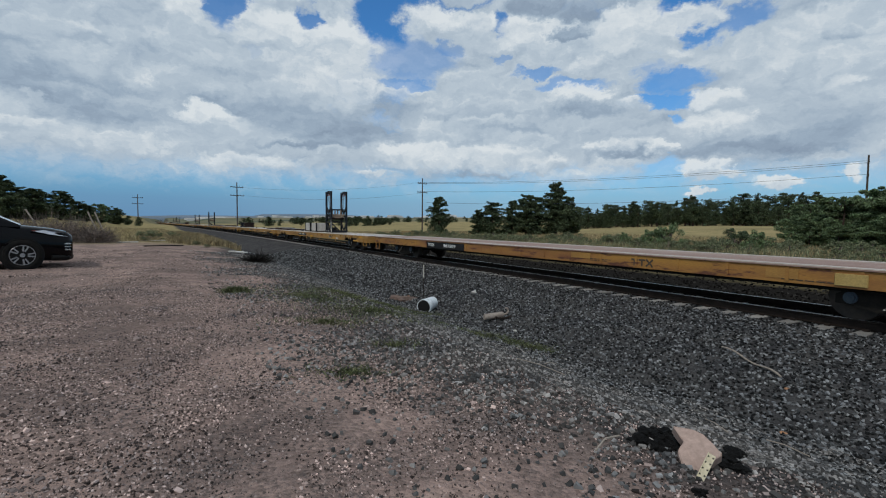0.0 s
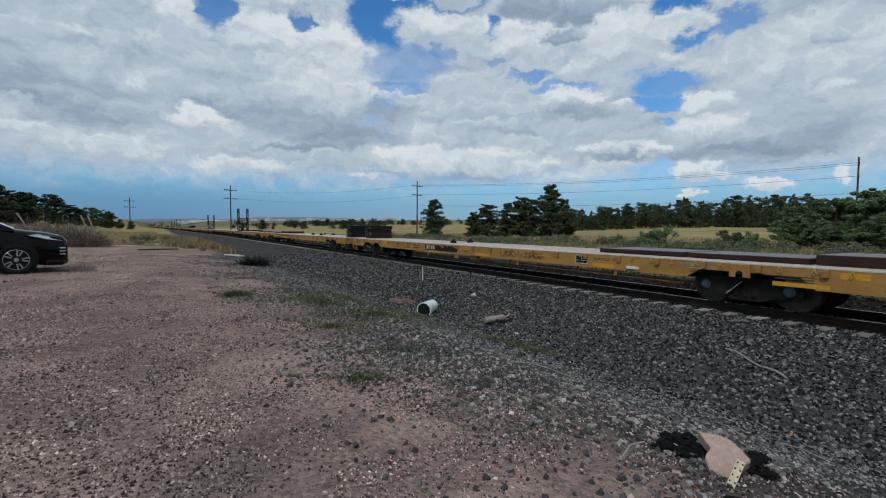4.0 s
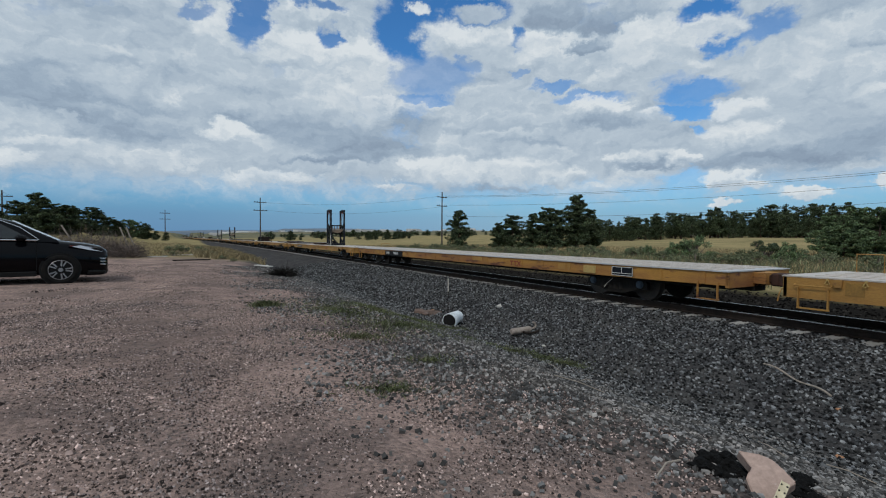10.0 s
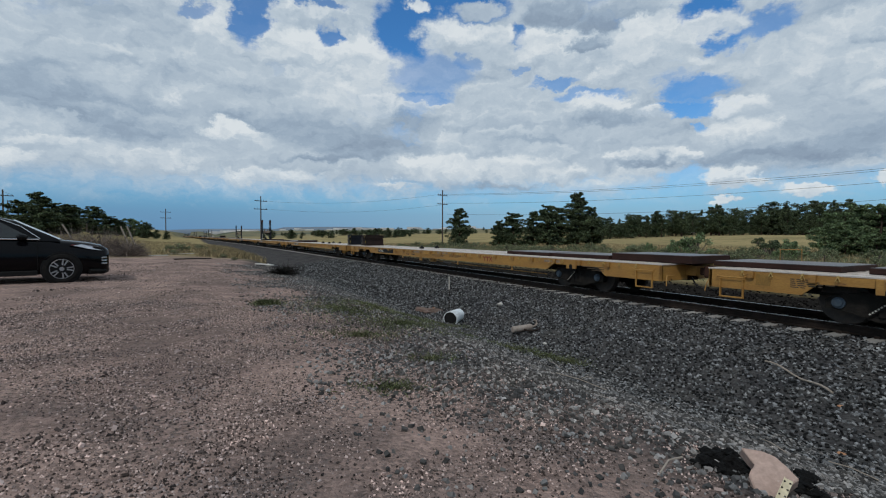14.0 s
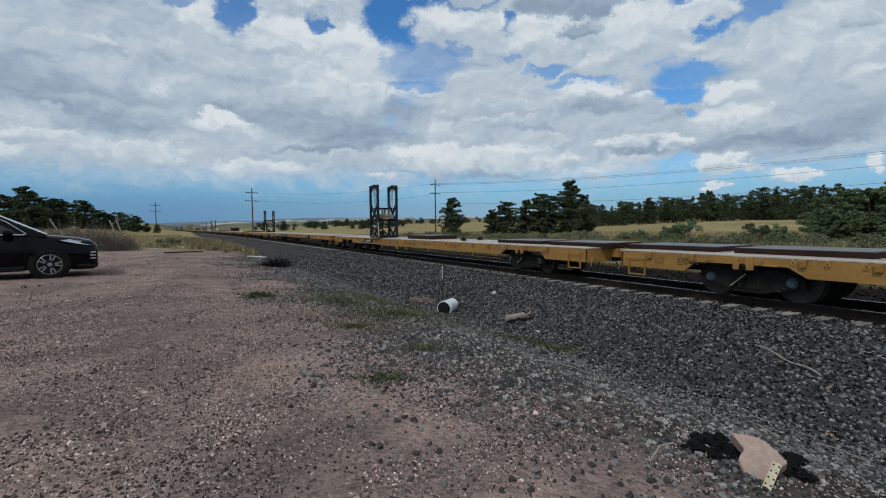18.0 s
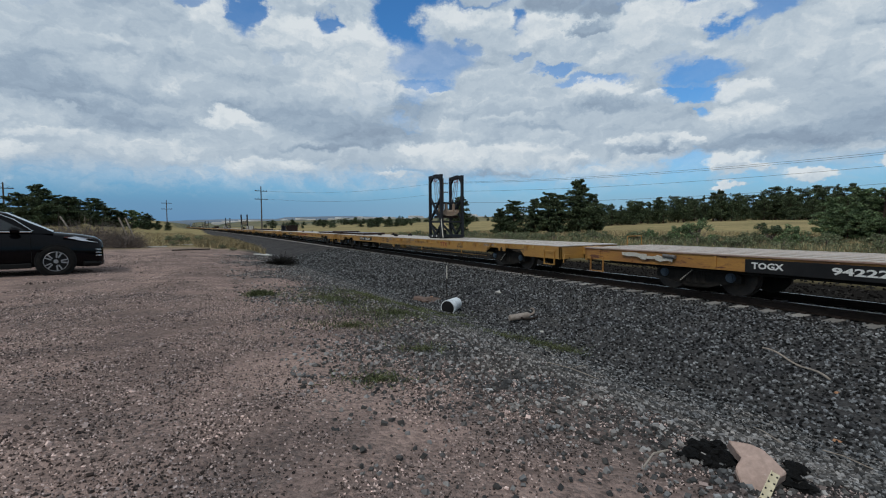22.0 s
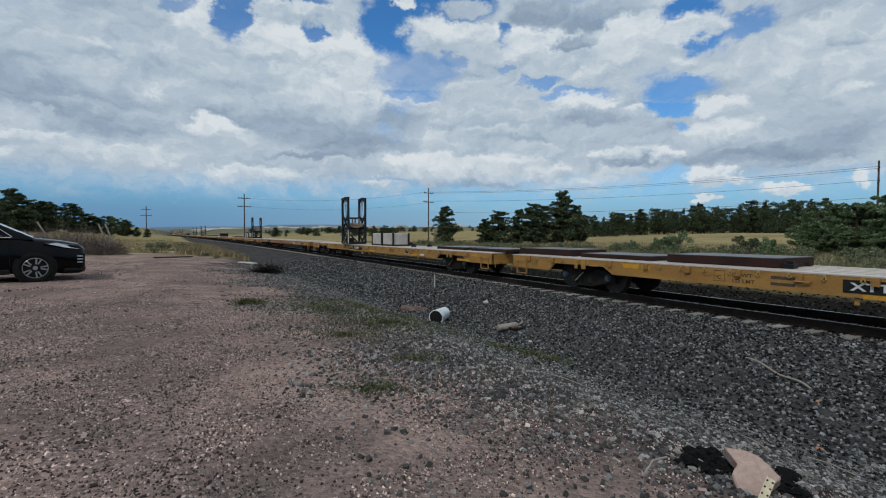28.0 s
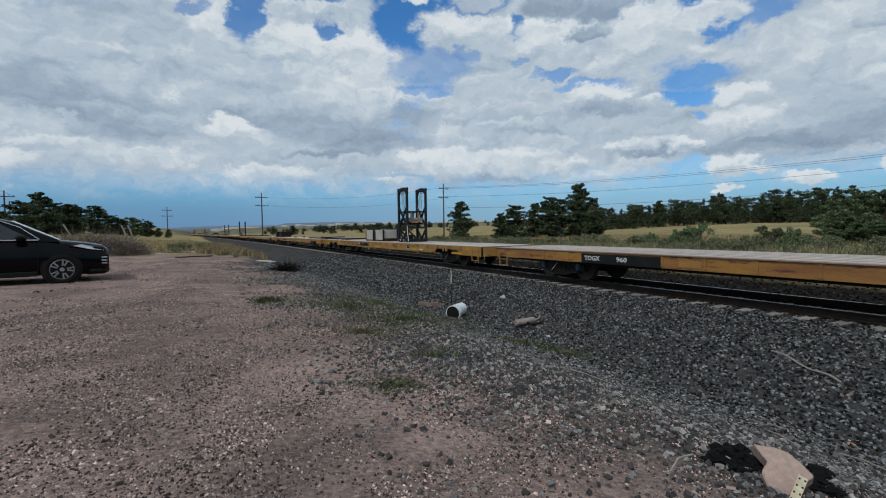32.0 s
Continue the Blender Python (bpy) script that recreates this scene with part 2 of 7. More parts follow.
# ---- materials ----
def surface(name, c0, c1, scale=4.0, rough=0.7, metal=0.0, bump=0.0, fine=30.0, wear=None, wear_at=0.62, island=0.0, stretch=(1, 1, 1), spec=0.5, space="Object", per_object=0.0):
    """A surface with two tones of noise, grain, optional wear of a third colour and relief."""
    m = bpy.data.materials.new(name)
    m.use_nodes = True
    N, L = m.node_tree.nodes, m.node_tree.links
    p = N["Principled BSDF"]
    co = N.new("ShaderNodeTexCoord")
    mp = N.new("ShaderNodeMapping")
    mp.inputs["Scale"].default_value = stretch
    L.new(co.outputs[space], mp.inputs[0])

    def tex(s, detail, rgh=0.55):
        n = N.new("ShaderNodeTexNoise")
        n.inputs["Scale"].default_value, n.inputs["Detail"].default_value, n.inputs["Roughness"].default_value = s, detail, rgh
        L.new(mp.outputs[0], n.inputs["Vector"])
        return n.outputs["Fac"]

    def mixer(fac, a, b, kind="MIX"):
        n = N.new("ShaderNodeMix")
        n.data_type, n.blend_type = "RGBA", kind
        if isinstance(fac, float):
            n.inputs[0].default_value = fac
        else:
            L.new(fac, n.inputs[0])
        for k, v in ((6, a), (7, b)):
            if isinstance(v, tuple):
                n.inputs[k].default_value = (*v, 1)
            else:
                L.new(v, n.inputs[k])
        return n.outputs[2]

    def step(fac, lo, hi):
        n = N.new("ShaderNodeMapRange")
        n.inputs["From Min"].default_value, n.inputs["From Max"].default_value = lo, hi
        L.new(fac, n.inputs["Value"])
        return n.outputs[0]

    grain = tex(fine, 4)
    col = mixer(step(tex(scale, 6), 0.35, 0.65), c0, c1)
    col = mixer(0.45, col, mixer(step(grain, 0.3, 0.7), (0.55, 0.55, 0.55), (1.3, 1.3, 1.3)), "MULTIPLY")
    if wear:
        f = step(tex(scale * 2.1, 8, 0.65), wear_at, wear_at + 0.06)
        col = mixer(f, col, wear)
    if island:
        g = N.new("ShaderNodeNewGeometry")
        pw = N.new("ShaderNodeMath")
        pw.operation = "POWER"
        pw.inputs[1].default_value = 2.8
        L.new(g.outputs["Random Per Island"], pw.inputs[0])
        v = N.new("ShaderNodeMapRange")
        v.inputs["To Min"].default_value, v.inputs["To Max"].default_value = 1 - island, 1 + 2.9 * island
        L.new(pw.outputs[0], v.inputs["Value"])
        h = N.new("ShaderNodeHueSaturation")
        L.new(v.outputs[0], h.inputs["Value"])
        L.new(col, h.inputs["Color"])
        col = h.outputs[0]
    if per_object:
        g = N.new("ShaderNodeObjectInfo")
        v = N.new("ShaderNodeMapRange")
        v.inputs["To Min"].default_value, v.inputs["To Max"].default_value = 1 - per_object, 1 + per_object
        L.new(g.outputs["Random"], v.inputs["Value"])
        h = N.new("ShaderNodeHueSaturation")
        L.new(v.outputs[0], h.inputs["Value"])
        L.new(col, h.inputs["Color"])
        col = h.outputs[0]
    L.new(col, p.inputs["Base Color"])
    r = N.new("ShaderNodeMapRange")
    r.inputs["To Min"].default_value, r.inputs["To Max"].default_value = max(0.02, rough - 0.12), min(1, rough + 0.12)
    L.new(grain, r.inputs["Value"])
    L.new(r.outputs[0], p.inputs["Roughness"])
    p.inputs["Metallic"].default_value = metal
    p.inputs["Specular IOR Level"].default_value = spec
    if bump:
        b = N.new("ShaderNodeBump")
        b.inputs["Strength"].default_value, b.inputs["Distance"].default_value = bump, 0.02
        L.new(grain, b.inputs["Height"])
        L.new(b.outputs[0], p.inputs["Normal"])
    return m


M_YELLOW = surface("yellow_paint", (0.405, 0.215, 0.050), (0.305, 0.155, 0.038), 1.3, 0.55, bump=0.1, wear=(0.13, 0.06, 0.03), wear_at=0.66, stretch=(1, 0.6, 2.2))
M_YELLOW_FRESH = surface("fresh_yellow_paint", (0.62, 0.30, 0.015), (0.55, 0.26, 0.02), 3, 0.5)
M_RUSTY_YELLOW = surface("rusty_yellow_paint", (0.40, 0.20, 0.04), (0.24, 0.10, 0.035), 0.9, 0.7, bump=0.2, wear=(0.11, 0.04, 0.022), wear_at=0.55, stretch=(1, 0.5, 2.6))
M_DECK = surface("worn_deck_plate", (0.56, 0.50, 0.45), (0.47, 0.42, 0.37), 0.8, 0.42, bump=0.2, wear=(0.34, 0.27, 0.22), wear_at=0.64, stretch=(2.5, 0.25, 1))
M_DECK_RUST = surface("rusty_deck_plate", (0.34, 0.24, 0.19), (0.22, 0.11, 0.08), 0.8, 0.6, bump=0.25, wear=(0.40, 0.34, 0.29), wear_at=0.60, stretch=(4, 0.15, 1))
M_YELLOW_PALE = surface("pale_yellow_paint", (0.46, 0.33, 0.12), (0.40, 0.27, 0.08), 3, 0.6)
M_DECK_GREY = surface("grey_worn_deck", (0.50, 0.50, 0.50), (0.40, 0.40, 0.40), 0.8, 0.45, bump=0.2, stretch=(2.5, 0.25, 1))
M_BLACK = surface("black_paint", (0.010, 0.010, 0.011), (0.016, 0.016, 0.016), 3, 0.6, spec=0.2)
M_TRUCK = surface("grimy_cast_steel", (0.014, 0.013, 0.012), (0.024, 0.021, 0.018), 6, 0.85, spec=0.15, bump=0.3)
M_WHEEL = surface("worn_wheel_steel", (0.04, 0.036, 0.033), (0.07, 0.055, 0.045), 8, 0.6, metal=0.4)
M_CAP = surface("blue_bearing_cap", (0.03, 0.055, 0.085), (0.05, 0.07, 0.09), 14, 0.6)
M_RAIL = surface("brown_rail_steel", (0.018, 0.014, 0.012), (0.030, 0.022, 0.018), 5, 0.75, spec=0.15, bump=0.2)
M_COUPLER = surface("rusty_coupler_casting", (0.075, 0.036, 0.026), (0.045, 0.026, 0.02), 5, 0.8, spec=0.2, bump=0.3)
M_RAILTOP = surface("polished_rail_head", (0.5, 0.5, 0.5), (0.42, 0.42, 0.42), 9, 0.28, metal=0.9)
M_TIE = surface("weathered_concrete", (0.36, 0.35, 0.33), (0.27, 0.26, 0.245), 5, 0.9, bump=0.3, per_object=0.25)
M_FRAME = surface("dark_blue_grey_frame_paint", (0.010, 0.012, 0.016), (0.016, 0.019, 0.024), 2.5, 0.6, spec=0.25, wear=(0.07, 0.055, 0.045), wear_at=0.68)
M_CHAIN = surface("galvanised_chain", (0.22, 0.21, 0.2), (0.13, 0.12, 0.115), 12, 0.5, metal=0.5)
M_HOOK = surface("red_hook_paint", (0.30, 0.05, 0.03), (0.2, 0.04, 0.03), 12, 0.5)
M_PAD = surface("tan_rubber_pad", (0.30, 0.22, 0.15), (0.22, 0.16, 0.12), 4, 0.85, wear=(0.42, 0.39, 0.35), wear_at=0.58)
M_STRAP = surface("pale_webbing", (0.55, 0.52, 0.45), (0.45, 0.43, 0.38), 20, 0.9)
M_PLATE = surface("rusty_dark_plate", (0.026, 0.014, 0.012), (0.042, 0.020, 0.016), 1.6, 0.75, spec=0.15, bump=0.2)
M_PLATETOP = surface("scuffed_plate_top", (0.050, 0.042, 0.042), (0.10, 0.085, 0.08), 1.1, 0.36, bump=0.2, wear=(0.09, 0.05, 0.04), wear_at=0.56)
M_GEAR_NAVY = surface("navy_steel_box", (0.006, 0.008, 0.013), (0.010, 0.012, 0.018), 3, 0.5, spec=0.2)
M_GEAR_BROWN = surface("brown_steel_box", (0.016, 0.010, 0.008), (0.026, 0.014, 0.011), 2, 0.6, spec=0.2)
M_LABEL = surface("yellow_sticker", (0.5, 0.38, 0.02), (0.45, 0.34, 0.03), 9, 0.6)
M_OCHRE = surface("dull_ochre_paint", (0.30, 0.165, 0.035), (0.25, 0.135, 0.03), 6, 0.6)
M_WHITE = surface("white_stencil_paint", (0.70, 0.70, 0.68), (0.6, 0.6, 0.58), 14, 0.7)
M_STENCIL = surface("black_stencil_paint", (0.05, 0.04, 0.03), (0.09, 0.06, 0.035), 18, 0.8)
M_LOGO = surface("red_logo_paint", (0.20, 0.035, 0.02), (0.26, 0.06, 0.03), 18, 0.7)
M_BLOCK = surface("pale_concrete_block", (0.48, 0.46, 0.42), (0.38, 0.36, 0.33), 1.5, 0.9, bump=0.25, wear=(0.25, 0.23, 0.21), wear_at=0.66)
M_BAND = surface("black_banding", (0.02, 0.02, 0.022), (0.03, 0.03, 0.03), 9, 0.6)
M_STONE = surface("grey_ballast", (0.100, 0.102, 0.102), (0.064, 0.067, 0.071), 2.5, 0.8, spec=0.12, island=0.9, fine=40, bump=0.2)
M_STONE_NEAR = surface("mixed_gravel", (0.165, 0.155, 0.146), (0.105, 0.107, 0.109), 1.6, 0.8, spec=0.12, island=0.62, fine=40, bump=0.2)
M_PEBBLE = surface("pinkish_pebbles", (0.265, 0.200, 0.178), (0.140, 0.117, 0.111), 1.8, 0.9, spec=0.1, island=0.82, fine=40)
# near-black stone colour stands in for the shade under and past the train
M_SHADED_BALLAST = surface("train_shaded_ballast", (0.016, 0.015, 0.014), (0.024, 0.022, 0.020), 3, 0.9, spec=0.0, island=0.7)
M_BARK = surface("pine_bark", (0.07, 0.045, 0.032), (0.045, 0.03, 0.022), 6, 0.95, bump=0.4, stretch=(1, 1, 0.3))
M_PINE = surface("pine_needles", (0.050, 0.072, 0.038), (0.085, 0.110, 0.055), 0.8, 0.75, island=0.6, spec=0.25)
M_OAK = surface("broad_leaves", (0.100, 0.152, 0.070), (0.140, 0.192, 0.095), 0.7, 0.7, island=0.5, spec=0.25)
M_SAGE = surface("grey_green_scrub", (0.135, 0.160, 0.090), (0.195, 0.21, 0.125), 0.6, 0.85, island=0.4, spec=0.2)
M_RUST_SHRUB = surface("dark_red_scrub", (0.055, 0.04, 0.028), (0.075, 0.055, 0.04), 1, 0.85, island=0.4, spec=0.2)
M_GRASS = surface("green_grass", (0.080, 0.100, 0.045), (0.125, 0.135, 0.065), 2, 0.75, island=0.5, spec=0.2)
M_DRY = surface("dry_golden_grass", (0.33, 0.262, 0.15), (0.24, 0.20, 0.115), 1.5, 0.85, island=0.4, spec=0.2)
M_TWIG = surface("dead_brush_twigs", (0.12, 0.095, 0.085), (0.17, 0.135, 0.115), 4, 0.95, island=0.4)
M_WOODPOLE = surface("weathered_pole_wood", (0.09, 0.07, 0.058), (0.06, 0.05, 0.042), 3, 0.9, stretch=(1, 1, 0.2))
M_WIRE = surface("wire_metal", (0.10, 0.10, 0.10), (0.08, 0.08, 0.08), 3, 0.6)


def ground_material():
    m = bpy.data.materials.new("gravel_and_field")
    m.use_nodes = True
    N, L = m.node_tree.nodes, m.node_tree.links
    p = N["Principled BSDF"]
    p.inputs["Roughness"].default_value = 0.95
    p.inputs["Specular IOR Level"].default_value = 0.0
    co = N.new("ShaderNodeTexCoord").outputs["Object"]
    sep = N.new("ShaderNodeSeparateXYZ")
    L.new(co, sep.inputs[0])

    def tex(s, detail, rgh=0.55, dist=0.0):
        n = N.new("ShaderNodeTexNoise")
        n.inputs["Scale"].default_value, n.inputs["Detail"].default_value, n.inputs["Roughness"].default_value = s, detail, rgh
        n.inputs["Distortion"].default_value = dist
        L.new(co, n.inputs["Vector"])
        return n.outputs["Fac"]

    def step(v, lo, hi):
        n = N.new("ShaderNodeMapRange")
        n.inputs["From Min"].default_value, n.inputs["From Max"].default_value = lo, hi
        L.new(v, n.inputs["Value"])
        return n.outputs[0]

    def op(kind, a, b):
        n = N.new("ShaderNodeMath")
        n.operation = kind
        for k, v in enumerate((a, b)):
            if isinstance(v, (int, float)):
                n.inputs[k].default_value = v
            else:
                L.new(v, n.inputs[k])
        return n.outputs[0]

    def mixer(fac, a, b, kind="MIX"):
        n = N.new("ShaderNodeMix")
        n.data_type, n.blend_type = "RGBA", kind
        if isinstance(fac, float):
            n.inputs[0].default_value = fac
        else:
            L.new(fac, n.inputs[0])
        for k, v in ((6, a), (7, b)):
            if isinstance(v, tuple):
                n.inputs[k].default_value = (*v, 1)
            else:
                L.new(v, n.inputs[k])
        return n.outputs[2]

    vor = N.new("ShaderNodeTexVoronoi")
    vor.inputs["Scale"].default_value = 34
    L.new(co, vor.inputs["Vector"])
    stone_tone = N.new("ShaderNodeSeparateColor")
    L.new(vor.outputs["Color"], stone_tone.inputs[0])
    tone = step(stone_tone.outputs[0], -0.6, 1.0)
    dirt = mixer(step(tex(0.7, 6, 0.6, 0.4), 0.38, 0.62), (0.375, 0.275, 0.240), (0.205, 0.155, 0.140))
    dirt = mixer(op("MULTIPLY", step(tex(26, 5, 0.7), 0.46, 0.60), step(tex(1.7, 4), 0.62, 0.42)), dirt, (0.14, 0.115, 0.108))
    dirt = mixer(step(tex(60, 3, 0.7), 0.60, 0.70), dirt, (0.33, 0.27, 0.24))
    dirt = mixer(0.6, dirt, mixer(tone, (0.2, 0.2, 0.2), (1.6, 1.55, 1.5)), "MULTIPLY")
    grey = mixer(step(tex(1.2, 5), 0.35, 0.65), (0.072, 0.070, 0.069), (0.045, 0.045, 0.048))
    grey = mixer(0.75, grey, mixer(tone, (0.15, 0.15, 0.16), (1.75, 1.72, 1.68)), "MULTIPLY")
    field = mixer(step(tex(0.05, 5, 0.6), 0.38, 0.62), (0.34, 0.275, 0.145), (0.26, 0.215, 0.115))
    field = mixer(step(tex(0.35, 6, 0.65), 0.52, 0.68), field, (0.17, 0.165, 0.08))
    field = mixer(0.4, field, mixer(tex(5, 6, 0.7), (0.4, 0.4, 0.4), (1.6, 1.6, 1.5)), "MULTIPLY")
    far = mixer(step(tex(0.012, 6, 0.65), 0.45, 0.6), (0.19, 0.175, 0.115), (0.075, 0.095, 0.075))
    wob = op("MULTIPLY", op("SUBTRACT", tex(0.9, 4), 0.5), 3.2)
    to_grey = step(op("ADD", sep.outputs[0], wob), -10.0, -8.6)
    near = mixer(to_grey, dirt, grey)
    # train shade painted into the ground colour, from between the rails to the field
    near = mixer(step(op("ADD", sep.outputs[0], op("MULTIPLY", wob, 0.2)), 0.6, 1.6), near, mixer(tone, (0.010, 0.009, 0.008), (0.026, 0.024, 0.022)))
    past_track = step(op("ADD", sep.outputs[0], op("MULTIPLY", wob, 0.5)), 8.0, 10.5)
    near = mixer(past_track, near, field)
    left_field = op("MULTIPLY", step(op("ADD", sep.outputs[1], op("MULTIPLY", wob, 3.0)), 30, 36), step(op("ADD", sep.outputs[0], wob), -7.5, -9.0))
    near = mixer(left_field, near, field)
    dist = N.new("ShaderNodeVectorMath")
    dist.operation = "LENGTH"
    L.new(co, dist.inputs[0])
    col = mixer(step(dist.outputs["Value"], 300, 700), near, far)
    L.new(col, p.inputs["Base Color"])
    hgt = op("ADD", op("MULTIPLY", vor.outputs["Distance"], -0.7), op("ADD", op("MULTIPLY", tex(60, 4, 0.7), 0.8), op("MULTIPLY", tex(13, 6, 0.65), 1.3)))
    b = N.new("ShaderNodeBump")
    b.inputs["Strength"].default_value, b.inputs["Distance"].default_value = 0.8, 0.035
    L.new(hgt, b.inputs["Height"])
    L.new(b.outputs[0], p.inputs["Normal"])
    return m


M_GROUND = ground_material()


# ---- mesh helpers ----
def part(name, bm, material, parent=None, label=""):
    """Links a bmesh, or a ready mesh, as one object under a thing or a part."""
    if isinstance(bm, bmesh.types.BMesh):
        me = bpy.data.meshes.new(name)
        bmesh.ops.recalc_face_normals(bm, faces=bm.faces)
        bm.to_mesh(me)
        bm.free()
    else:
        me = bm
    if material and not me.materials:
        me.materials.append(material)
    ob = new(name, me)
    ob.parent = parent
    if label:
        ob["label"] = label
    return ob


def thing(name, label, category, group="", at=None):
    e = new(name)
    tagged(e, label, category, group)
    if at is not None:
        e.matrix_basis = at
    return e


def add_box(bm, x0, x1, y0, y1, z0, z1, bevel=0.0, m=None):
    r = bmesh.ops.create_cube(bm, size=1)
    vs = r["verts"]
    for v in vs:
        v.co = Vector(((x0 + x1) / 2 + v.co.x * (x1 - x0), (y0 + y1) / 2 + v.co.y * (y1 - y0), (z0 + z1) / 2 + v.co.z * (z1 - z0)))
        if m is not None:
            v.co = m @ v.co
    if bevel:
        es = {e for v in vs for e in v.link_edges}
        bmesh.ops.bevel(bm, geom=list(es), offset=bevel, segments=1, affect="EDGES")
    return bm


def boxes(*rows, bevel=0.0):
    bm = bmesh.new()
    for r in rows:
        add_box(bm, *r, bevel=bevel)
    return bm


def add_beam(bm, a, b, w, h=None, bevel=0.0):
    """A square bar from a to b."""
    a, b = Vector(a), Vector(b)
    h = h or w
    d = b - a
    m = Matrix.Translation(a) @ d.to_track_quat("Y", "Z").to_matrix().to_4x4()
    return add_box(bm, -w / 2, w / 2, 0, d.length, -h / 2, h / 2, bevel, m)


def add_cyl(bm, a, b, r, n=12, r2=None):
    a, b = Vector(a), Vector(b)
    d = b - a
    m = Matrix.Translation((a + b) / 2) @ d.to_track_quat("Z", "Y").to_matrix().to_4x4()
    bmesh.ops.create_cone(bm, cap_ends=True, segments=n, radius1=r, radius2=r if r2 is None else r2, depth=d.length, matrix=m)
    return bm


def add_tube(bm, pts, r, n=6):
    """A round bar bent through points."""
    pts = [Vector(p) for p in pts]
    rings = []
    for i, p in enumerate(pts):
        d = (pts[min(i + 1, len(pts) - 1)] - pts[max(i - 1, 0)]).normalized()
        q = d.to_track_quat("Z", "Y")
        rings.append([bm.verts.new(p + q @ Vector((r * math.cos(2 * math.pi * k / n), r * math.sin(2 * math.pi * k / n), 0))) for k in range(n)])
    for a, b in zip(rings, rings[1:]):
        for k in range(n):
            bm.faces.new((a[k], a[(k + 1) % n], b[(k + 1) % n], b[k]))
    bm.faces.new(rings[0][::-1])
    bm.faces.new(rings[-1])
    return bm


def add_prism(bm, poly, x0, x1):
    """A side profile of (y, z) points made solid from x0 to x1."""
    a = [bm.verts.new((x0, y, z)) for y, z in poly]
    b = [bm.verts.new((x1, y, z)) for y, z in poly]
    n = len(poly)
    bm.faces.new(a)
    bm.faces.new(b[::-1])
    for i in range(n):
        bm.faces.new((a[i], b[i], b[(i + 1) % n], a[(i + 1) % n]))
    return bm


def text_mesh(body, size, m, bold=0.0):
    cu = bpy.data.curves.new("lettering", "FONT")
    cu.body, cu.size, cu.extrude, cu.offset = body, size, 0.001, bold
    cu.resolution_u = 2
    ob = new("lettering", cu)
    dg = bpy.context.evaluated_depsgraph_get()
    me = bpy.data.meshes.new_from_object(ob.evaluated_get(dg))
    bpy.data.objects.remove(ob)
    me.transform(m)
    me.materials.clear()
    return me


def mesh_from(name, verts, faces_flat, sizes):
    """A mesh from numpy arrays: vertices, flat corner indices and the corner count of every face."""
    me = bpy.data.meshes.new(name)
    me.vertices.add(len(verts))
    me.vertices.foreach_set("co", np.asarray(verts, np.float32).ravel())
    me.loops.add(len(faces_flat))
    me.loops.foreach_set("vertex_index", np.asarray(faces_flat, np.int32))
    me.polygons.add(len(sizes))
    starts = np.concatenate([[0], np.cumsum(sizes)[:-1]])
    me.polygons.foreach_set("loop_start", starts.astype(np.int32))
    me.update(calc_edges=True)
    me.validate()
    return me

# ---- ground ----
GX = [-3000, -300, -60, -40, -14, -12.6, -11.8, -10.6, -9.6, -8.5, -7, -5.6, -4.7, -4.1, -3.4, -2, -0.9, -0.55, 2.05, 3.0, 4.5, 7, 10, 20, 50, 75, 130, 175, 400, 3000]
GZ = [14, 6, 1.8, 1.2, 0.58, 0.58, 0.57, 0.46, 0.38, 0.27, -0.25, -0.72, -0.86, -0.78, -0.62, -0.42, -0.25, -0.215, -0.215, -0.36, -0.5, -0.52, -0.4, -0.1, 0.0, 0.2, 2.4, 3.0, 7, 30]


def smooth(v, lo, hi):
    t = np.clip((v - lo) / (hi - lo), 0, 1)
    return t * t * (3 - 2 * t)


BEND, BEND_FROM, BEND_TO = 0.00025, 20.0, 160.0


def bend(y):
    """Sideways drift of the track, which curves gently to the left far off."""
    y = np.asarray(y, float)
    d = np.clip(y - BEND_FROM, 0, BEND_TO - BEND_FROM)
    return -BEND * d * d / 2 - BEND * (BEND_TO - BEND_FROM) * np.clip(y - BEND_TO, 0, None)


def height(x, y):
    """Ground height: the ditch and the track bed run along y, and the land rises far off."""
    x, y = np.asarray(x, float), np.asarray(y, float)
    x = x - bend(y) * smooth(-np.abs(x), -40, -15)
    z = np.interp(x, GX, GZ)
    left = smooth(-x, 15, 32) * np.clip(y - 25, 0, 400) * 0.013
    away = smooth(np.abs(x - 0.75), 12, 70) * np.clip(np.hypot(x, y) - 220, 0, 4000) * np.where(x > 0, 0.008, 0.003)
    roll = smooth(np.abs(x - 0.75), 25, 90) * (0.5 * np.sin(x * 0.043 + 1) * np.cos(y * 0.05) + np.clip(np.hypot(x, y) - 150, 0, 900) * 0.004 * np.sin(x * 0.011 + y * 0.006))
    bumps = smooth(np.abs(x + 9.5), 0, 0.01) * (0.018 * np.sin(2.1 * x + 1.3 * y) * np.sin(1.7 * y - 0.6 * x) + 0.010 * np.sin(5.3 * x - 4.1 * y)) * smooth(-x, 1.0, 2.5)
    return z + left + away + roll + bumps


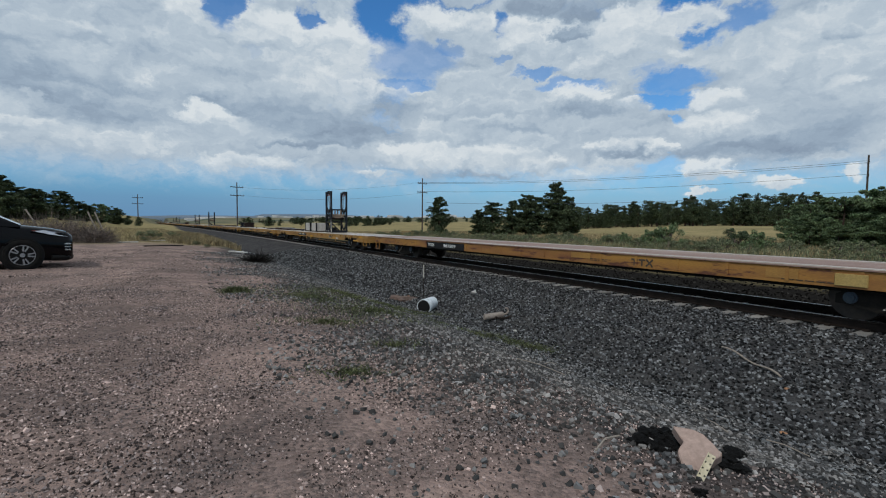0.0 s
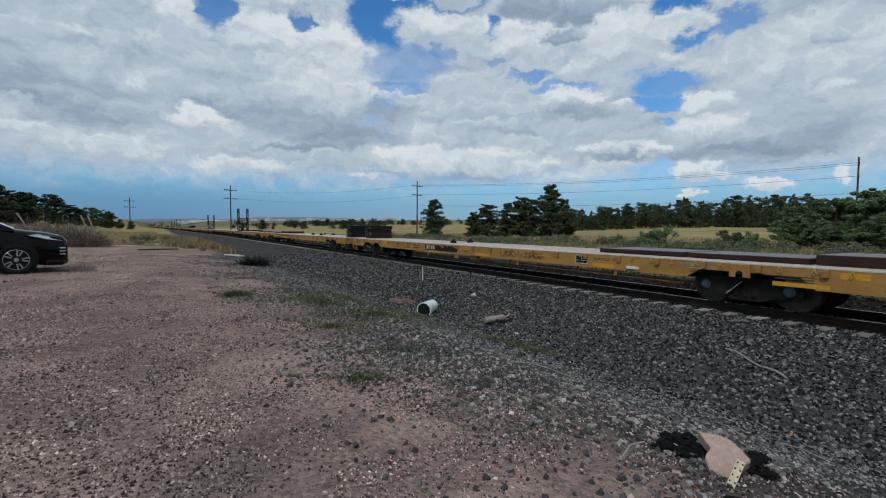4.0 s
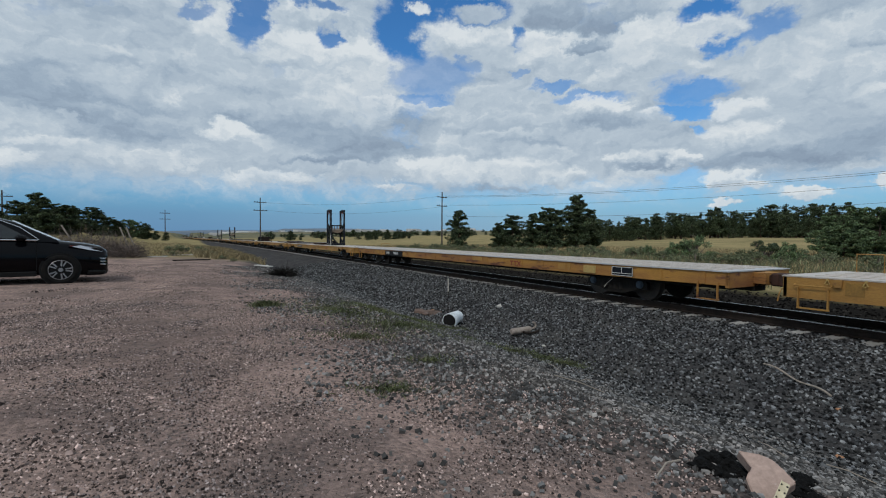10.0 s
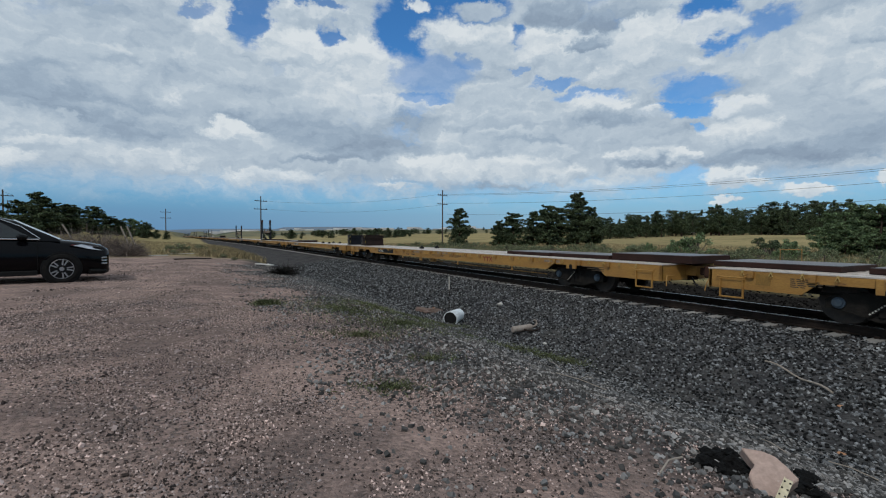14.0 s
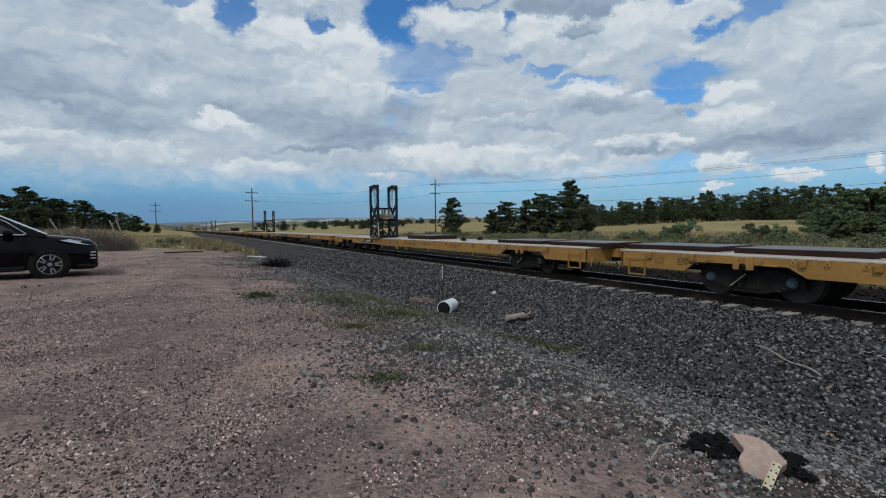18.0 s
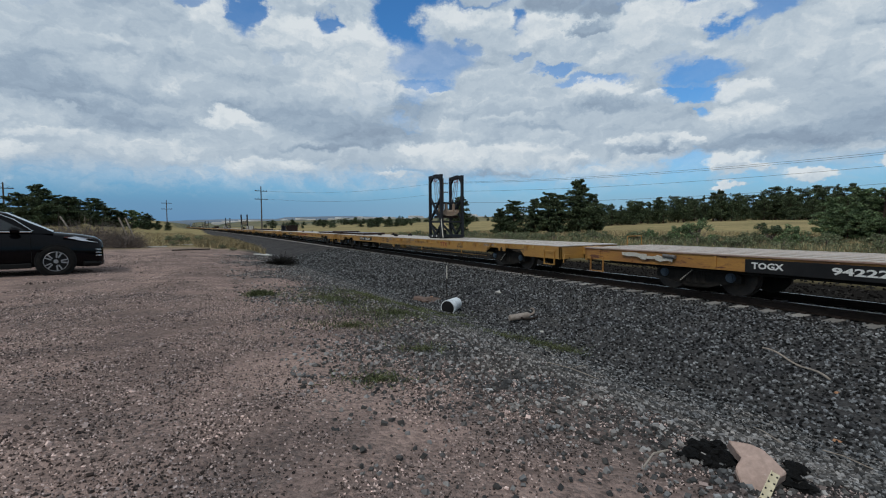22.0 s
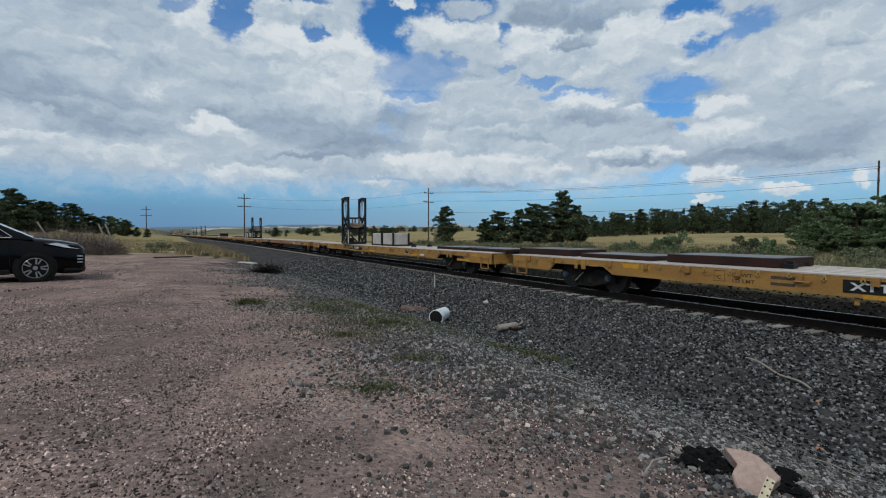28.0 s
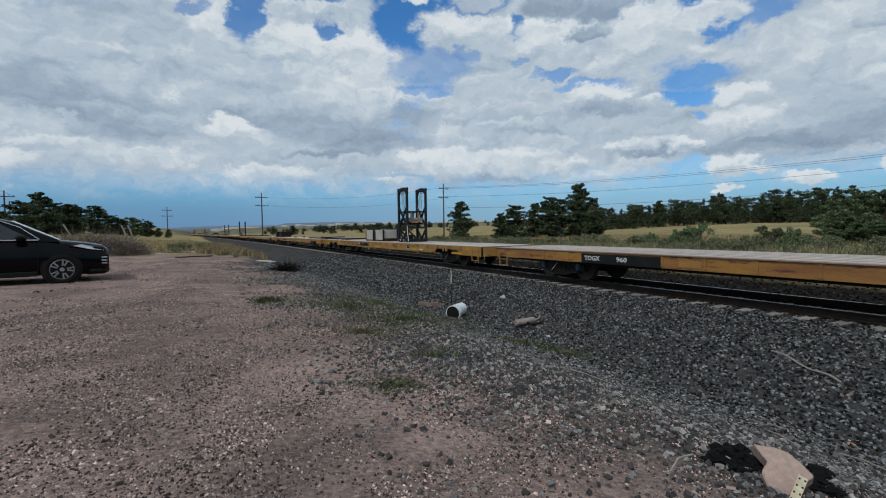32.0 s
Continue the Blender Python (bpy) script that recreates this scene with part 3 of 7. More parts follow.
def build_ground():
    xs = np.unique(np.concatenate([-np.geomspace(14, 3000, 34), np.arange(-14, 5.01, 0.22), np.geomspace(5, 3000, 60)]))
    ys = np.unique(np.concatenate([-np.geomspace(3, 400, 16), np.arange(-2.8, 24, 0.3), np.geomspace(24, 3500, 80)]))
    X, Y = np.meshgrid(xs, ys, indexing="ij")
    V = np.stack([X, Y, height(X, Y)], -1).reshape(-1, 3)
    n = len(ys)
    i, j = np.meshgrid(np.arange(len(xs) - 1), np.arange(n - 1), indexing="ij")
    a = (i * n + j).ravel()
    F = np.stack([a, a + n, a + n + 1, a + 1], 1)
    me = mesh_from("ground", V, F.ravel(), np.full(len(F), 4))
    me.polygons.foreach_set("use_smooth", np.ones(len(F), bool))
    tagged(part("ground", me, M_GROUND), "dusty gravel lot sloping to a ditch, dry field beyond", "ground", kind="structure")


build_ground()


def stone_shapes(count, rng, flat=0.75):
    """A handful of rough, angular stones of 8 corners each."""
    v = np.array([(x, y, z) for x in (-1, 1) for y in (-1, 1) for z in (-1, 1)]) * 0.72
    f = np.array([(0, 1, 3), (0, 3, 2), (4, 6, 7), (4, 7, 5), (0, 4, 5), (0, 5, 1), (2, 3, 7), (2, 7, 6), (0, 2, 6), (0, 6, 4), (1, 5, 7), (1, 7, 3)])
    return [v * rng.uniform(0.58, 1.12, (8, 3)) * np.array([1, rng.uniform(0.6, 0.95), flat * rng.uniform(0.7, 1.1)]) for _ in range(count)], f


def scatter_stones(name, xy, size, material, label, rng, sink=0.25, flat=0.75):
    shapes, f = stone_shapes(40, rng, flat)
    n = len(xy)
    pick = rng.integers(0, 40, n)
    base = np.stack(shapes)[pick] * size[:, None, None]
    yaw, ta, tb = rng.uniform(0, 2 * np.pi, n), rng.normal(0, 0.6, n), rng.normal(0, 0.6, n)
    x, y, z = base[..., 0], base[..., 1], base[..., 2]
    y, z = y * np.cos(ta)[:, None] - z * np.sin(ta)[:, None], y * np.sin(ta)[:, None] + z * np.cos(ta)[:, None]
    x, z = x * np.cos(tb)[:, None] - z * np.sin(tb)[:, None], x * np.sin(tb)[:, None] + z * np.cos(tb)[:, None]
    x, y = x * np.cos(yaw)[:, None] - y * np.sin(yaw)[:, None], x * np.sin(yaw)[:, None] + y * np.cos(yaw)[:, None]
    hz = height(xy[:, 0], xy[:, 1])
    V = np.stack([x + xy[:, :1], y + xy[:, 1:], z + (hz + size * (0.45 - sink))[:, None]], -1).reshape(-1, 3)
    F = (f[None] + 8 * np.arange(n)[:, None, None]).reshape(-1)
    me = mesh_from(name, V, F, np.full(n * 12, 3))
    me.polygons.foreach_set("use_smooth", np.zeros(n * 12, bool))
    tagged(part(name, me, material), label, "gravel", kind="stuff")


def strewn(rng, n, x0, x1, y0, y1, power):
    """Random places in a strip, thinning out along y."""
    u = rng.uniform(0, 1, n)
    y = y0 + (y1 - y0) * u ** power
    y = y - np.where(u < 0.2, rng.exponential(0.9, n), 0)
    return np.stack([rng.uniform(x0, x1, n), y], 1)


def build_stones():
    rng = np.random.default_rng(4)
    xy = strewn(rng, 78000, -6.4, -0.5, -1.0, 42, 2.1)
    scatter_stones("ballast", xy, rng.uniform(0.015, 0.039, len(xy)) * (1 + 0.025 * np.clip(xy[:, 1] - 10, 0, 30)), M_STONE, "grey crushed stone ballast beside the track", rng)
    xy = strewn(rng, 7000, -0.5, 2.0, -1.0, 40, 1.7)
    xy = xy[np.abs(((11 - xy[:, 1] + 0.305) % 0.61) - 0.305) > 0.13]
    scatter_stones("track_bed_stones", xy, rng.uniform(0.022, 0.045, len(xy)), M_STONE, "grey ballast stones between the concrete ties", rng, sink=0.1)
    # far-side stones coloured near black to carry on the painted train shade
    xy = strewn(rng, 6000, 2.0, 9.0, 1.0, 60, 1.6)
    scatter_stones("far_side_ballast", xy, rng.uniform(0.03, 0.07, len(xy)), M_SHADED_BALLAST, "ballast on the far side of the track, coloured dark as train shade", rng)
    xy = strewn(rng, 78000, -10.9, -5.0, 1.8, 26, 1.9)
    keep = rng.uniform(0, 1, len(xy)) < smooth(xy[:, 0] + 0.8 * np.sin(xy[:, 1] * 1.3), -10.7, -8.6) * 0.92 + 0.08
    xy = xy[keep]
    scatter_stones("loose_gravel", xy, rng.uniform(0.011, 0.034, len(xy)) * rng.uniform(0.6, 1.1, len(xy)), M_STONE_NEAR, "loose grey and tan gravel spilling down the bank", rng)
    xy = strewn(rng, 95000, -17, -8.2, 2.8, 26, 1.9)
    xy = xy[rng.uniform(-0.9, 0.9, len(xy)) < patches(xy) + 0.3]
    size = rng.uniform(0.005, 0.015, len(xy)) * np.where(rng.uniform(0, 1, len(xy)) > 0.97, 2.2, 1.0)
    scatter_stones("lot_pebbles", xy, size, M_PEBBLE, "pinkish pebbles pressed into the dirt lot", rng, sink=0.4, flat=0.6)
    xy = strewn(rng, 230000, -15.5, -7.4, 2.5, 12, 1.6)
    xy = xy[rng.uniform(-0.9, 0.9, len(xy)) < patches(xy) + 0.25]
    scatter_grit(xy, rng.uniform(0.0035, 0.0105, len(xy)), rng)


def patches(xy):
    """Where grit gathers on the lot, between barer trodden patches."""
    x, y = xy[:, 0], xy[:, 1]
    v = np.sin(2.3 * x + 2 * np.sin(1.1 * y)) * np.sin(1.7 * y + 1.3 * np.sin(0.9 * x))
    return v + 0.6 * np.sin(5.1 * x - 3.7 * y + 2 * np.sin(2.2 * x)) * np.sin(4.3 * y + 1.9 * x)


def scatter_grit(xy, size, rng):
    """Fine grit: small lop-sided pyramids of four sides."""
    n = len(xy)
    u = rng.uniform(0, 2 * np.pi, (n, 1)) + np.array([[0, 1.3, 3.1, 4.6]]) + rng.uniform(-0.3, 0.3, (n, 4))
    r = size[:, None] * rng.uniform(0.7, 1.3, (n, 4))
    hz = height(xy[:, 0], xy[:, 1])[:, None]
    base = np.stack([xy[:, :1] + r * np.cos(u), xy[:, 1:] + r * np.sin(u), np.broadcast_to(hz - 0.002, (n, 4))], -1)
    tip = np.stack([xy[:, 0] + rng.normal(0, 0.4, n) * size, xy[:, 1] + rng.normal(0, 0.4, n) * size, hz[:, 0] + size * rng.uniform(0.6, 1.3, n)], -1)[:, None]
    V = np.concatenate([base, tip], 1).reshape(-1, 3)
    f = np.array([(0, 1, 4), (1, 2, 4), (2, 3, 4), (3, 0, 4)])
    F = (f[None] + 5 * np.arange(n)[:, None, None]).reshape(-1)
    tagged(part("grit", mesh_from("grit", V, F, np.full(n * 4, 3)), M_PEBBLE), "fine pinkish grit on the dirt lot", "gravel", kind="stuff")


build_stones()


# ---- track ----
TIE_STEP = 0.61


def build_track():
    prof = [(-0.07, -0.182), (0.07, -0.182), (0.07, -0.168), (0.013, -0.15), (0.011, -0.05), (0.036, -0.038), (0.036, -0.004), (0.03, 0.0), (-0.03, 0.0), (-0.036, -0.004), (-0.036, -0.038), (-0.011, -0.05), (-0.013, -0.15), (-0.07, -0.168)]
    for x in (0.0, 1.505):
        rail = thing("rail", "brown steel rail with a polished running surface", "rail", "rails of the track")
        stops = [-300, 20] + [20 + 10 * k for k in range(1, 15)] + [900]
        for nm, outline, mt, lab in (("rail_web", prof, M_RAIL, ""), ("rail_head_strip", [(-0.027, 0.0), (0.027, 0.0), (0.027, 0.004), (-0.027, 0.004)], M_RAILTOP, "polished bright steel strip")):
            bm = bmesh.new()
            n = len(outline)
            ends = [[bm.verts.new((x + a + float(bend(y)), y, b)) for a, b in outline] for y in stops]
            for e0, e1 in zip(ends, ends[1:]):
                for k in range(n):
                    bm.faces.new((e0[k], e0[(k + 1) % n], e1[(k + 1) % n], e1[k]))
            part(nm, bm, mt, rail, lab)
    bm = bmesh.new()
    add_prism(bm, [(-0.14, -0.40), (0.14, -0.40), (0.115, -0.205), (0.10, -0.195), (-0.10, -0.195), (-0.115, -0.205)], -0.545, 2.05)
    me = bpy.data.meshes.new("concrete_tie")
    bmesh.ops.recalc_face_normals(bm, faces=bm.faces)
    bm.to_mesh(me)
    bm.free()
    clip = boxes((-0.035, 0.035, -0.05, 0.05, -0.20, -0.15), bevel=0.01)
    cm = bpy.data.meshes.new("rail_clip")
    clip.to_mesh(cm)
    clip.free()
    for i in range(-110, 24):
        tie = tagged(part("concrete_tie", me, M_TIE), "pale concrete tie half buried in ballast", "railroad tie", "ties under the rails")
        tie.location.y = 11 - TIE_STEP * i
        tie.location.x = float(bend(tie.location.y))
        if -30 < i < 16:
            for cx in (-0.095, 0.095, 1.41, 1.60):
                part("rail_clip", cm, M_RAIL, tie).location.x = cx
    far = bmesh.new()
    for i in range(-420, -110):
        bx = float(bend(11 - TIE_STEP * i))
        add_box(far, bx - 0.545, bx + 2.05, 11 - TIE_STEP * i - 0.11, 11 - TIE_STEP * i + 0.11, -0.3, -0.195)
    tagged(part("distant_ties", far, M_TIE), "pale concrete ties far down the track", "railroad tie", kind="stuff")


build_track()

# ---- train ----
SPEED = 14.0
LAG = (-1.7, -0.75, 0.0, 0.05, -0.2, -0.3, -0.92, -1.15, -1.0)   # the train gathers and loses a little way, every 4 s
LENGTH_A, LENGTH_B = 29.25, 28.6   # joint to joint of the two kinds of flatcar
MOVERS = []                        # (thing, place along the train at 0 s, height)
CX = 0.7525                        # track centre


def hinge_text(parent, name, body, y, z, size, material, x=-0.6275, bold=0.004, wide=1.0):
    """Lettering on the near side of a car; y is where its first letter starts, and it runs towards -y."""
    m = Matrix(((0, 0, -1, x), (-wide, 0, 0, y), (0, 1, 0, z), (0, 0, 0, 1)))
    return part(name, text_mesh(body, size, m, bold), material, parent)


def truck_meshes():
    side = bmesh.new()
    for sx in (-1,):
        add_prism(side, [(-1.12, 0.33), (-0.98, 0.33), (-0.62, 0.26), (-0.3, 0.16), (0.3, 0.16), (0.62, 0.26), (0.98, 0.33), (1.12, 0.33), (1.12, 0.50), (0.98, 0.60), (0.55, 0.70), (-0.55, 0.70), (-0.98, 0.60), (-1.12, 0.50)], -0.07, 0.07)
    spring = bmesh.new()
    for k in (-0.2, 0.0, 0.2):
        add_cyl(spring, (-0.03, k, 0.26), (-0.03, k, 0.55), 0.085, 10)
    wheel = bmesh.new()
    for r, a, b in ((0.455, -0.065, 0.065), (0.485, 0.065, 0.095), (0.16, -0.10, 0.10)):
        add_cyl(wheel, (a, 0, 0), (b, 0, 0), r, 28)
    add_cyl(wheel, (-0.067, 0, 0), (-0.066, 0, 0), 0.36, 28, 0.33)
    cap = bmesh.new()
    add_cyl(cap, (-0.02, 0, 0), (0.12, 0, 0), 0.115, 14)
    add_cyl(cap, (-0.05, 0, 0), (-0.02, 0, 0), 0.075, 12)
    for k in range(3):
        a = 2 * math.pi * k / 3
        add_cyl(cap, (-0.035, 0.06 * math.cos(a), 0.06 * math.sin(a)), (-0.015, 0.06 * math.cos(a), 0.06 * math.sin(a)), 0.018, 6)
    axle = bmesh.new()
    add_cyl(axle, (-0.76, 0, 0), (0.76, 0, 0), 0.08, 10)
    bolster = boxes((-0.98, 0.98, -0.18, 0.18, 0.40, 0.66))
    out = {}
    for n, b in (("side_frame", side), ("spring", spring), ("wheel", wheel), ("bearing_cap", cap), ("axle", axle), ("bolster", bolster)):
        me = bpy.data.meshes.new(n)
        bmesh.ops.recalc_face_normals(b, faces=b.faces)
        b.to_mesh(me)
        b.free()
        out[n] = me
    return out


TRUCK = truck_meshes()


def add_truck(car, y, detail=True):
    t = part("truck", TRUCK["bolster"], M_TRUCK, car, "black grimy cast steel truck")
    t.location = (CX, y, 0)
    for sx in (-1, 1):
        s = part("side_frame", TRUCK["side_frame"], M_TRUCK, t)
        s.location.x = sx * 1.03
        if detail and sx < 0:
            part("spring", TRUCK["spring"], M_TRUCK, t).location.x = sx * 1.03
        for sy in (-0.88, 0.88):
            w = part("wheel", TRUCK["wheel"], M_WHEEL, t)
            w.location = (sx * 0.755, sy, 0.46)
            if sx > 0:
                w.rotation_euler.z = math.pi
            if detail and sx < 0:
                part("bearing_cap", TRUCK["bearing_cap"], M_CAP, t, "blue painted round bearing cap").location = (-1.12, sy, 0.46)
    if detail:
        lever = part("brake_lever", add_beam(bmesh.new(), (-1.16, 0.42, 0.26), (-1.16, 0.02, 0.62), 0.02, 0.07), M_TRUCK, t)
        for k in range(8):
            a = Vector((-1.172, 0.38 - 0.043 * k, 0.295 + 0.0387 * k))
            part("white_mark", add_beam(bmesh.new(), a, a + Vector((0, -0.022, 0.02)), 0.004, 0.028), M_STRAP, lever, "white stencilled mark")
    for sy in (-0.88, 0.88):
        part("axle", TRUCK["axle"], M_TRUCK, t).location = (0, sy, 0.46)
    return t


def side_profile(h, tr, z_mid, z_end, z_over):
    """Lower edge of a fish-bellied side sill with raised spans over the trucks; the upper edge is level."""
    p = [(-h, 1.0), (h, 1.0), (h, z_end), (tr + 1.42, z_end), (tr + 1.14, z_over), (tr - 0.9, z_over), (tr - 1.25, z_mid)]
    return p + [(-a, b) for a, b in p[:1:-1]]


def make_flatcar_a(detail=True):
    """Yellow flatcar with tie-down rings along its sill."""
    car = thing("flatcar", "yellow steel flatcar with a pale worn deck", "flatcar", "flatcars of the train")
    h, tr = LENGTH_A / 2 - 0.66, LENGTH_A / 2 - 4.05
    prof = side_profile(h, tr, 0.61, 0.57, 0.82)
    for x in (-0.615, 2.06):
        part("side_sill", add_prism(bmesh.new(), prof, x, x + 0.06), M_YELLOW, car)
    bm = bmesh.new()
    add_box(bm, -0.622, 2.127, -h - 0.02, h + 0.02, 1.003, 1.03)
    part("deck", bm, M_DECK, car, "pale scuffed steel deck")
    for k in range(5):
        x = -0.15 + k * 0.45
        part("deck_rib", boxes((x - 0.05, x + 0.05, -h + 0.4, h - 0.4, 1.03, 1.044)), M_DECK, car)
    part("centre_sill", boxes((0.5, 1.0, -h, h, 0.55, 1.0), (-0.5, 2.0, -tr - 0.25, -tr + 0.25, 0.66, 0.98), (-0.5, 2.0, tr - 0.25, tr + 0.25, 0.66, 0.98)), M_TRUCK, car)
    for sy in (-1, 1):
        e = sy * h
        part("end_sill", boxes((-0.615, 2.12, min(e, e - sy * 0.08), max(e, e - sy * 0.08), 0.57, 1.0), (0.42, 1.08, min(e, e + sy * 0.30), max(e, e + sy * 0.30), 0.70, 0.98), bevel=0.008), M_YELLOW, car)
        bm = boxes((0.60, 0.90, min(e, e + sy * 0.42), max(e, e + sy * 0.42), 0.72, 0.92), (0.58, 0.96, min(e + sy * 0.42, e + sy * 0.67), max(e + sy * 0.42, e + sy * 0.67), 0.66, 0.97), bevel=0.03)
        part("coupler", bm, M_COUPLER, car, "rusty brown knuckle coupler")
        add_truck(car, sy * tr, detail)
    if not detail:
        return car
    for sy in (-1, 1):
        yb = sy * tr
        box = boxes((-0.66, -0.60, yb - 0.22, yb + 0.22, 0.70, 1.0), bevel=0.012)
        b = part("jacking_pad", box, M_YELLOW, car)
        bm = bmesh.new()
        add_cyl(bm, (-0.664, yb, 0.78), (-0.655, yb, 0.78), 0.075, 14)
        add_box(bm, -0.664, -0.655, yb - 0.075, yb + 0.075, 0.70, 0.78)
        part("pad_hole", bm, M_BLACK, b)
        ye = sy * (h - 0.55)
        bm = bmesh.new()
        for k in (-0.26, 0.26):
            add_beam(bm, (-0.63, ye + k, 0.80), (-0.63, ye + k, 0.36), 0.05, 0.025)
        add_beam(bm, (-0.63, ye - 0.28, 0.37), (-0.63, ye + 0.28, 0.37), 0.045, 0.03)
        part("stirrup_step", bm, M_YELLOW, car)
        part("grab_iron", add_tube(bmesh.new(), [(-0.615, ye - 0.32, 0.86), (-0.68, ye - 0.32, 0.84), (-0.68, ye + 0.32, 0.84), (-0.615, ye + 0.32, 0.86)], 0.012), M_YELLOW, car)
        part("cut_lever", add_tube(bmesh.new(), [(-0.2, sy * (h + 0.06), 0.72), (-0.5, sy * (h + 0.08), 0.72), (-0.56, sy * (h + 0.10), 0.60), (-0.58, sy * (h + 0.12), 0.45)], 0.014), M_YELLOW, car)
        part("air_hose", add_tube(bmesh.new(), [(0.45, sy * (h + 0.15), 0.66), (0.44, sy * (h + 0.3), 0.45), (0.5, sy * (h + 0.5), 0.34), (0.6, sy * (h + 0.72), 0.36)], 0.02), M_BLACK, car)
    ring = bmesh.new()
    add_tube(ring, [(-0.03, 0, 0), (-0.04, 0.04, -0.085), (-0.045, 0.0, -0.095), (-0.04, -0.04, -0.085), (-0.03, 0.0, 0.0)], 0.011, 5)
    add_box(ring, -0.035, 0.0, -0.018, 0.018, -0.02, 0.02)
    rm = bpy.data.meshes.new("tie_down_ring")
    ring.to_mesh(rm)
    ring.free()
    br = bmesh.new()
    add_prism(br, [(-0.07, 0), (0.07, 0), (0.06, -0.15), (-0.06, -0.15)], -0.065, 0.0)
    bmh = bpy.data.meshes.new("stake_bracket")
    bmesh.ops.recalc_face_normals(br, faces=br.faces)
    br.to_mesh(bmh)
    br.free()
    n = 22
    for k in range(-n, n + 1):
        y = k * (h - 0.8) / n
        if abs(abs(y) - tr) > 0.3:
            o = part("tie_down_ring", rm, M_YELLOW_PALE, car)
            o.location = (-0.615, y, 0.992)
        if k % 2:
            o = part("stake_bracket", bmh, M_YELLOW, car)
            o.location = (-0.615, y + 0.42, 0.995)
    for y in (-9.6, -4.2, 0.4, 4.55, 10.0):
        part("rope_bar", add_tube(bmesh.new(), [(-0.61, y - 0.14, 0.84), (-0.67, y - 0.14, 0.83), (-0.67, y + 0.14, 0.83), (-0.61, y + 0.14, 0.84)], 0.02), M_YELLOW, car)
    for y0, y1, z0, z1 in ((0.9, 2.0, 0.86, 0.95), (-10.0, -9.2, 0.87, 0.95)):
        part("patch_plate", boxes((-0.621, -0.614, y0, y1, z0, z1)), M_PAD, car, "faded brown paint patch")
    bm = bmesh.new()
    add_cyl(bm, (-0.42, -0.30, 0.50), (-0.42, 0.22, 0.50), 0.09, 14)
    add_box(bm, -0.50, -0.34, -0.25, 0.15, 0.56, 0.66)
    part("brake_cylinder", bm, M_YELLOW, car)
    part("brake_rod", add_tube(bmesh.new(), [(-0.45, -0.3, 0.50), (-0.45, -1.4, 0.47), (-0.45, -4.5, 0.44), (-0.45, -tr + 1.4, 0.42)], 0.016), M_YELLOW, car)
    part("brake_chain", add_tube(bmesh.new(), [(-0.46, -1.3, 0.475), (-0.46, -1.6, 0.45), (-0.46, -2.1, 0.455)], 0.03, 5), M_CHAIN, car)
    for y, w, z0 in ((1.2, 0.30, 0.44), (-2.9, 0.10, 0.42), (3.7, 0.08, 0.46), (-7.2, 0.09, 0.44)):
        part("hanger_plate", boxes((-0.56, -0.54, y - w / 2, y + w / 2, z0, 0.66)), M_YELLOW, car)
    part("train_pipe", add_tube(bmesh.new(), [(-0.2, -h, 0.60), (-0.2, h, 0.60)], 0.03), M_TRUCK, car)
    part("side_ladder_rail", add_tube(bmesh.new(), [(2.02, h - 0.3, 1.0), (2.02, h - 0.3, 1.45), (2.02, h - 0.8, 1.45), (2.02, h - 0.8, 1.0)], 0.016), M_YELLOW, car)
    part("corner_plate", boxes((-0.621, -0.614, h - 1.38, h - 1.08, 0.70, 0.95)), M_OCHRE, car, "dull ochre square plate")
    for k, z in enumerate((0.80, 0.75, 0.70)):
        part("stencil_bar", boxes((-0.619, -0.614, -h + 2.0, -h + 2.9 - 0.2 * k, z, z + 0.022)), M_STENCIL, car, "small unreadable stencil line")
    return car


def company_mark(car, y, z, size, material, label, x=-0.62):
    """Three broad letter-like strokes of the company mark, from y towards -y."""
    w = size * 1.05
    for k in range(2):
        q = y - k * (w + 0.03)
        part("logo_stroke", boxes((x, x + 0.006, q - w, q, z + size * 0.74, z + size), (x, x + 0.006, q - w * 0.62, q - w * 0.38, z, z + size * 0.74)), material, car, label)
    q = y - 2 * (w + 0.03)
    bm = bmesh.new()
    add_beam(bm, (x + 0.002, q, z + size), (x + 0.002, q - w, z), 0.006, size * 0.24)
    add_beam(bm, (x + 0.0035, q, z), (x + 0.0035, q - w, z + size), 0.006, size * 0.24)
    part("logo_stroke", bm, material, car, label)


def stencil_lines(car, y, z, widths, x=-0.619, step=0.045, tall=0.020):
    """Lines of stencilled writing too small to read, broken into words."""
    rng = random.Random(int(y * 10) + len(widths))
    for k, w in enumerate(widths):
        rows, q = [], y
        while q > y - w:
            n = rng.uniform(0.07, 0.16)
            rows.append((x, x + 0.005, q - n, q, z - k * step, z - k * step + tall))
            q -= n + 0.035
        part("stencil_line", boxes(*rows), M_STENCIL, car, "small unreadable stencil line")


def scrawl(car, y0, y1, z0, z1, seed, material, x=-0.624):
    """Sprayed looping strokes along the sill."""
    rng = random.Random(seed)
    n = max(3, int((y0 - y1) / 0.26))
    for k in range(n):
        c = y0 + (y1 - y0) * (k + 0.5) / n
        w = (y0 - y1) / n * 0.6
        a, b = rng.uniform(0.6, 1.5), rng.uniform(0, 6)
        pts = []
        for i in range(9):
            u = i / 8
            pts.append((x, c + w * math.sin(5.2 * a * u + b), z0 + (z1 - z0) * (0.5 + 0.5 * math.cos(6.3 * u * a + b * 0.6))))
        part("spray_stroke", add_tube(bmesh.new(), pts, 0.012, 4), material, car, "dark sprayed graffiti stroke")


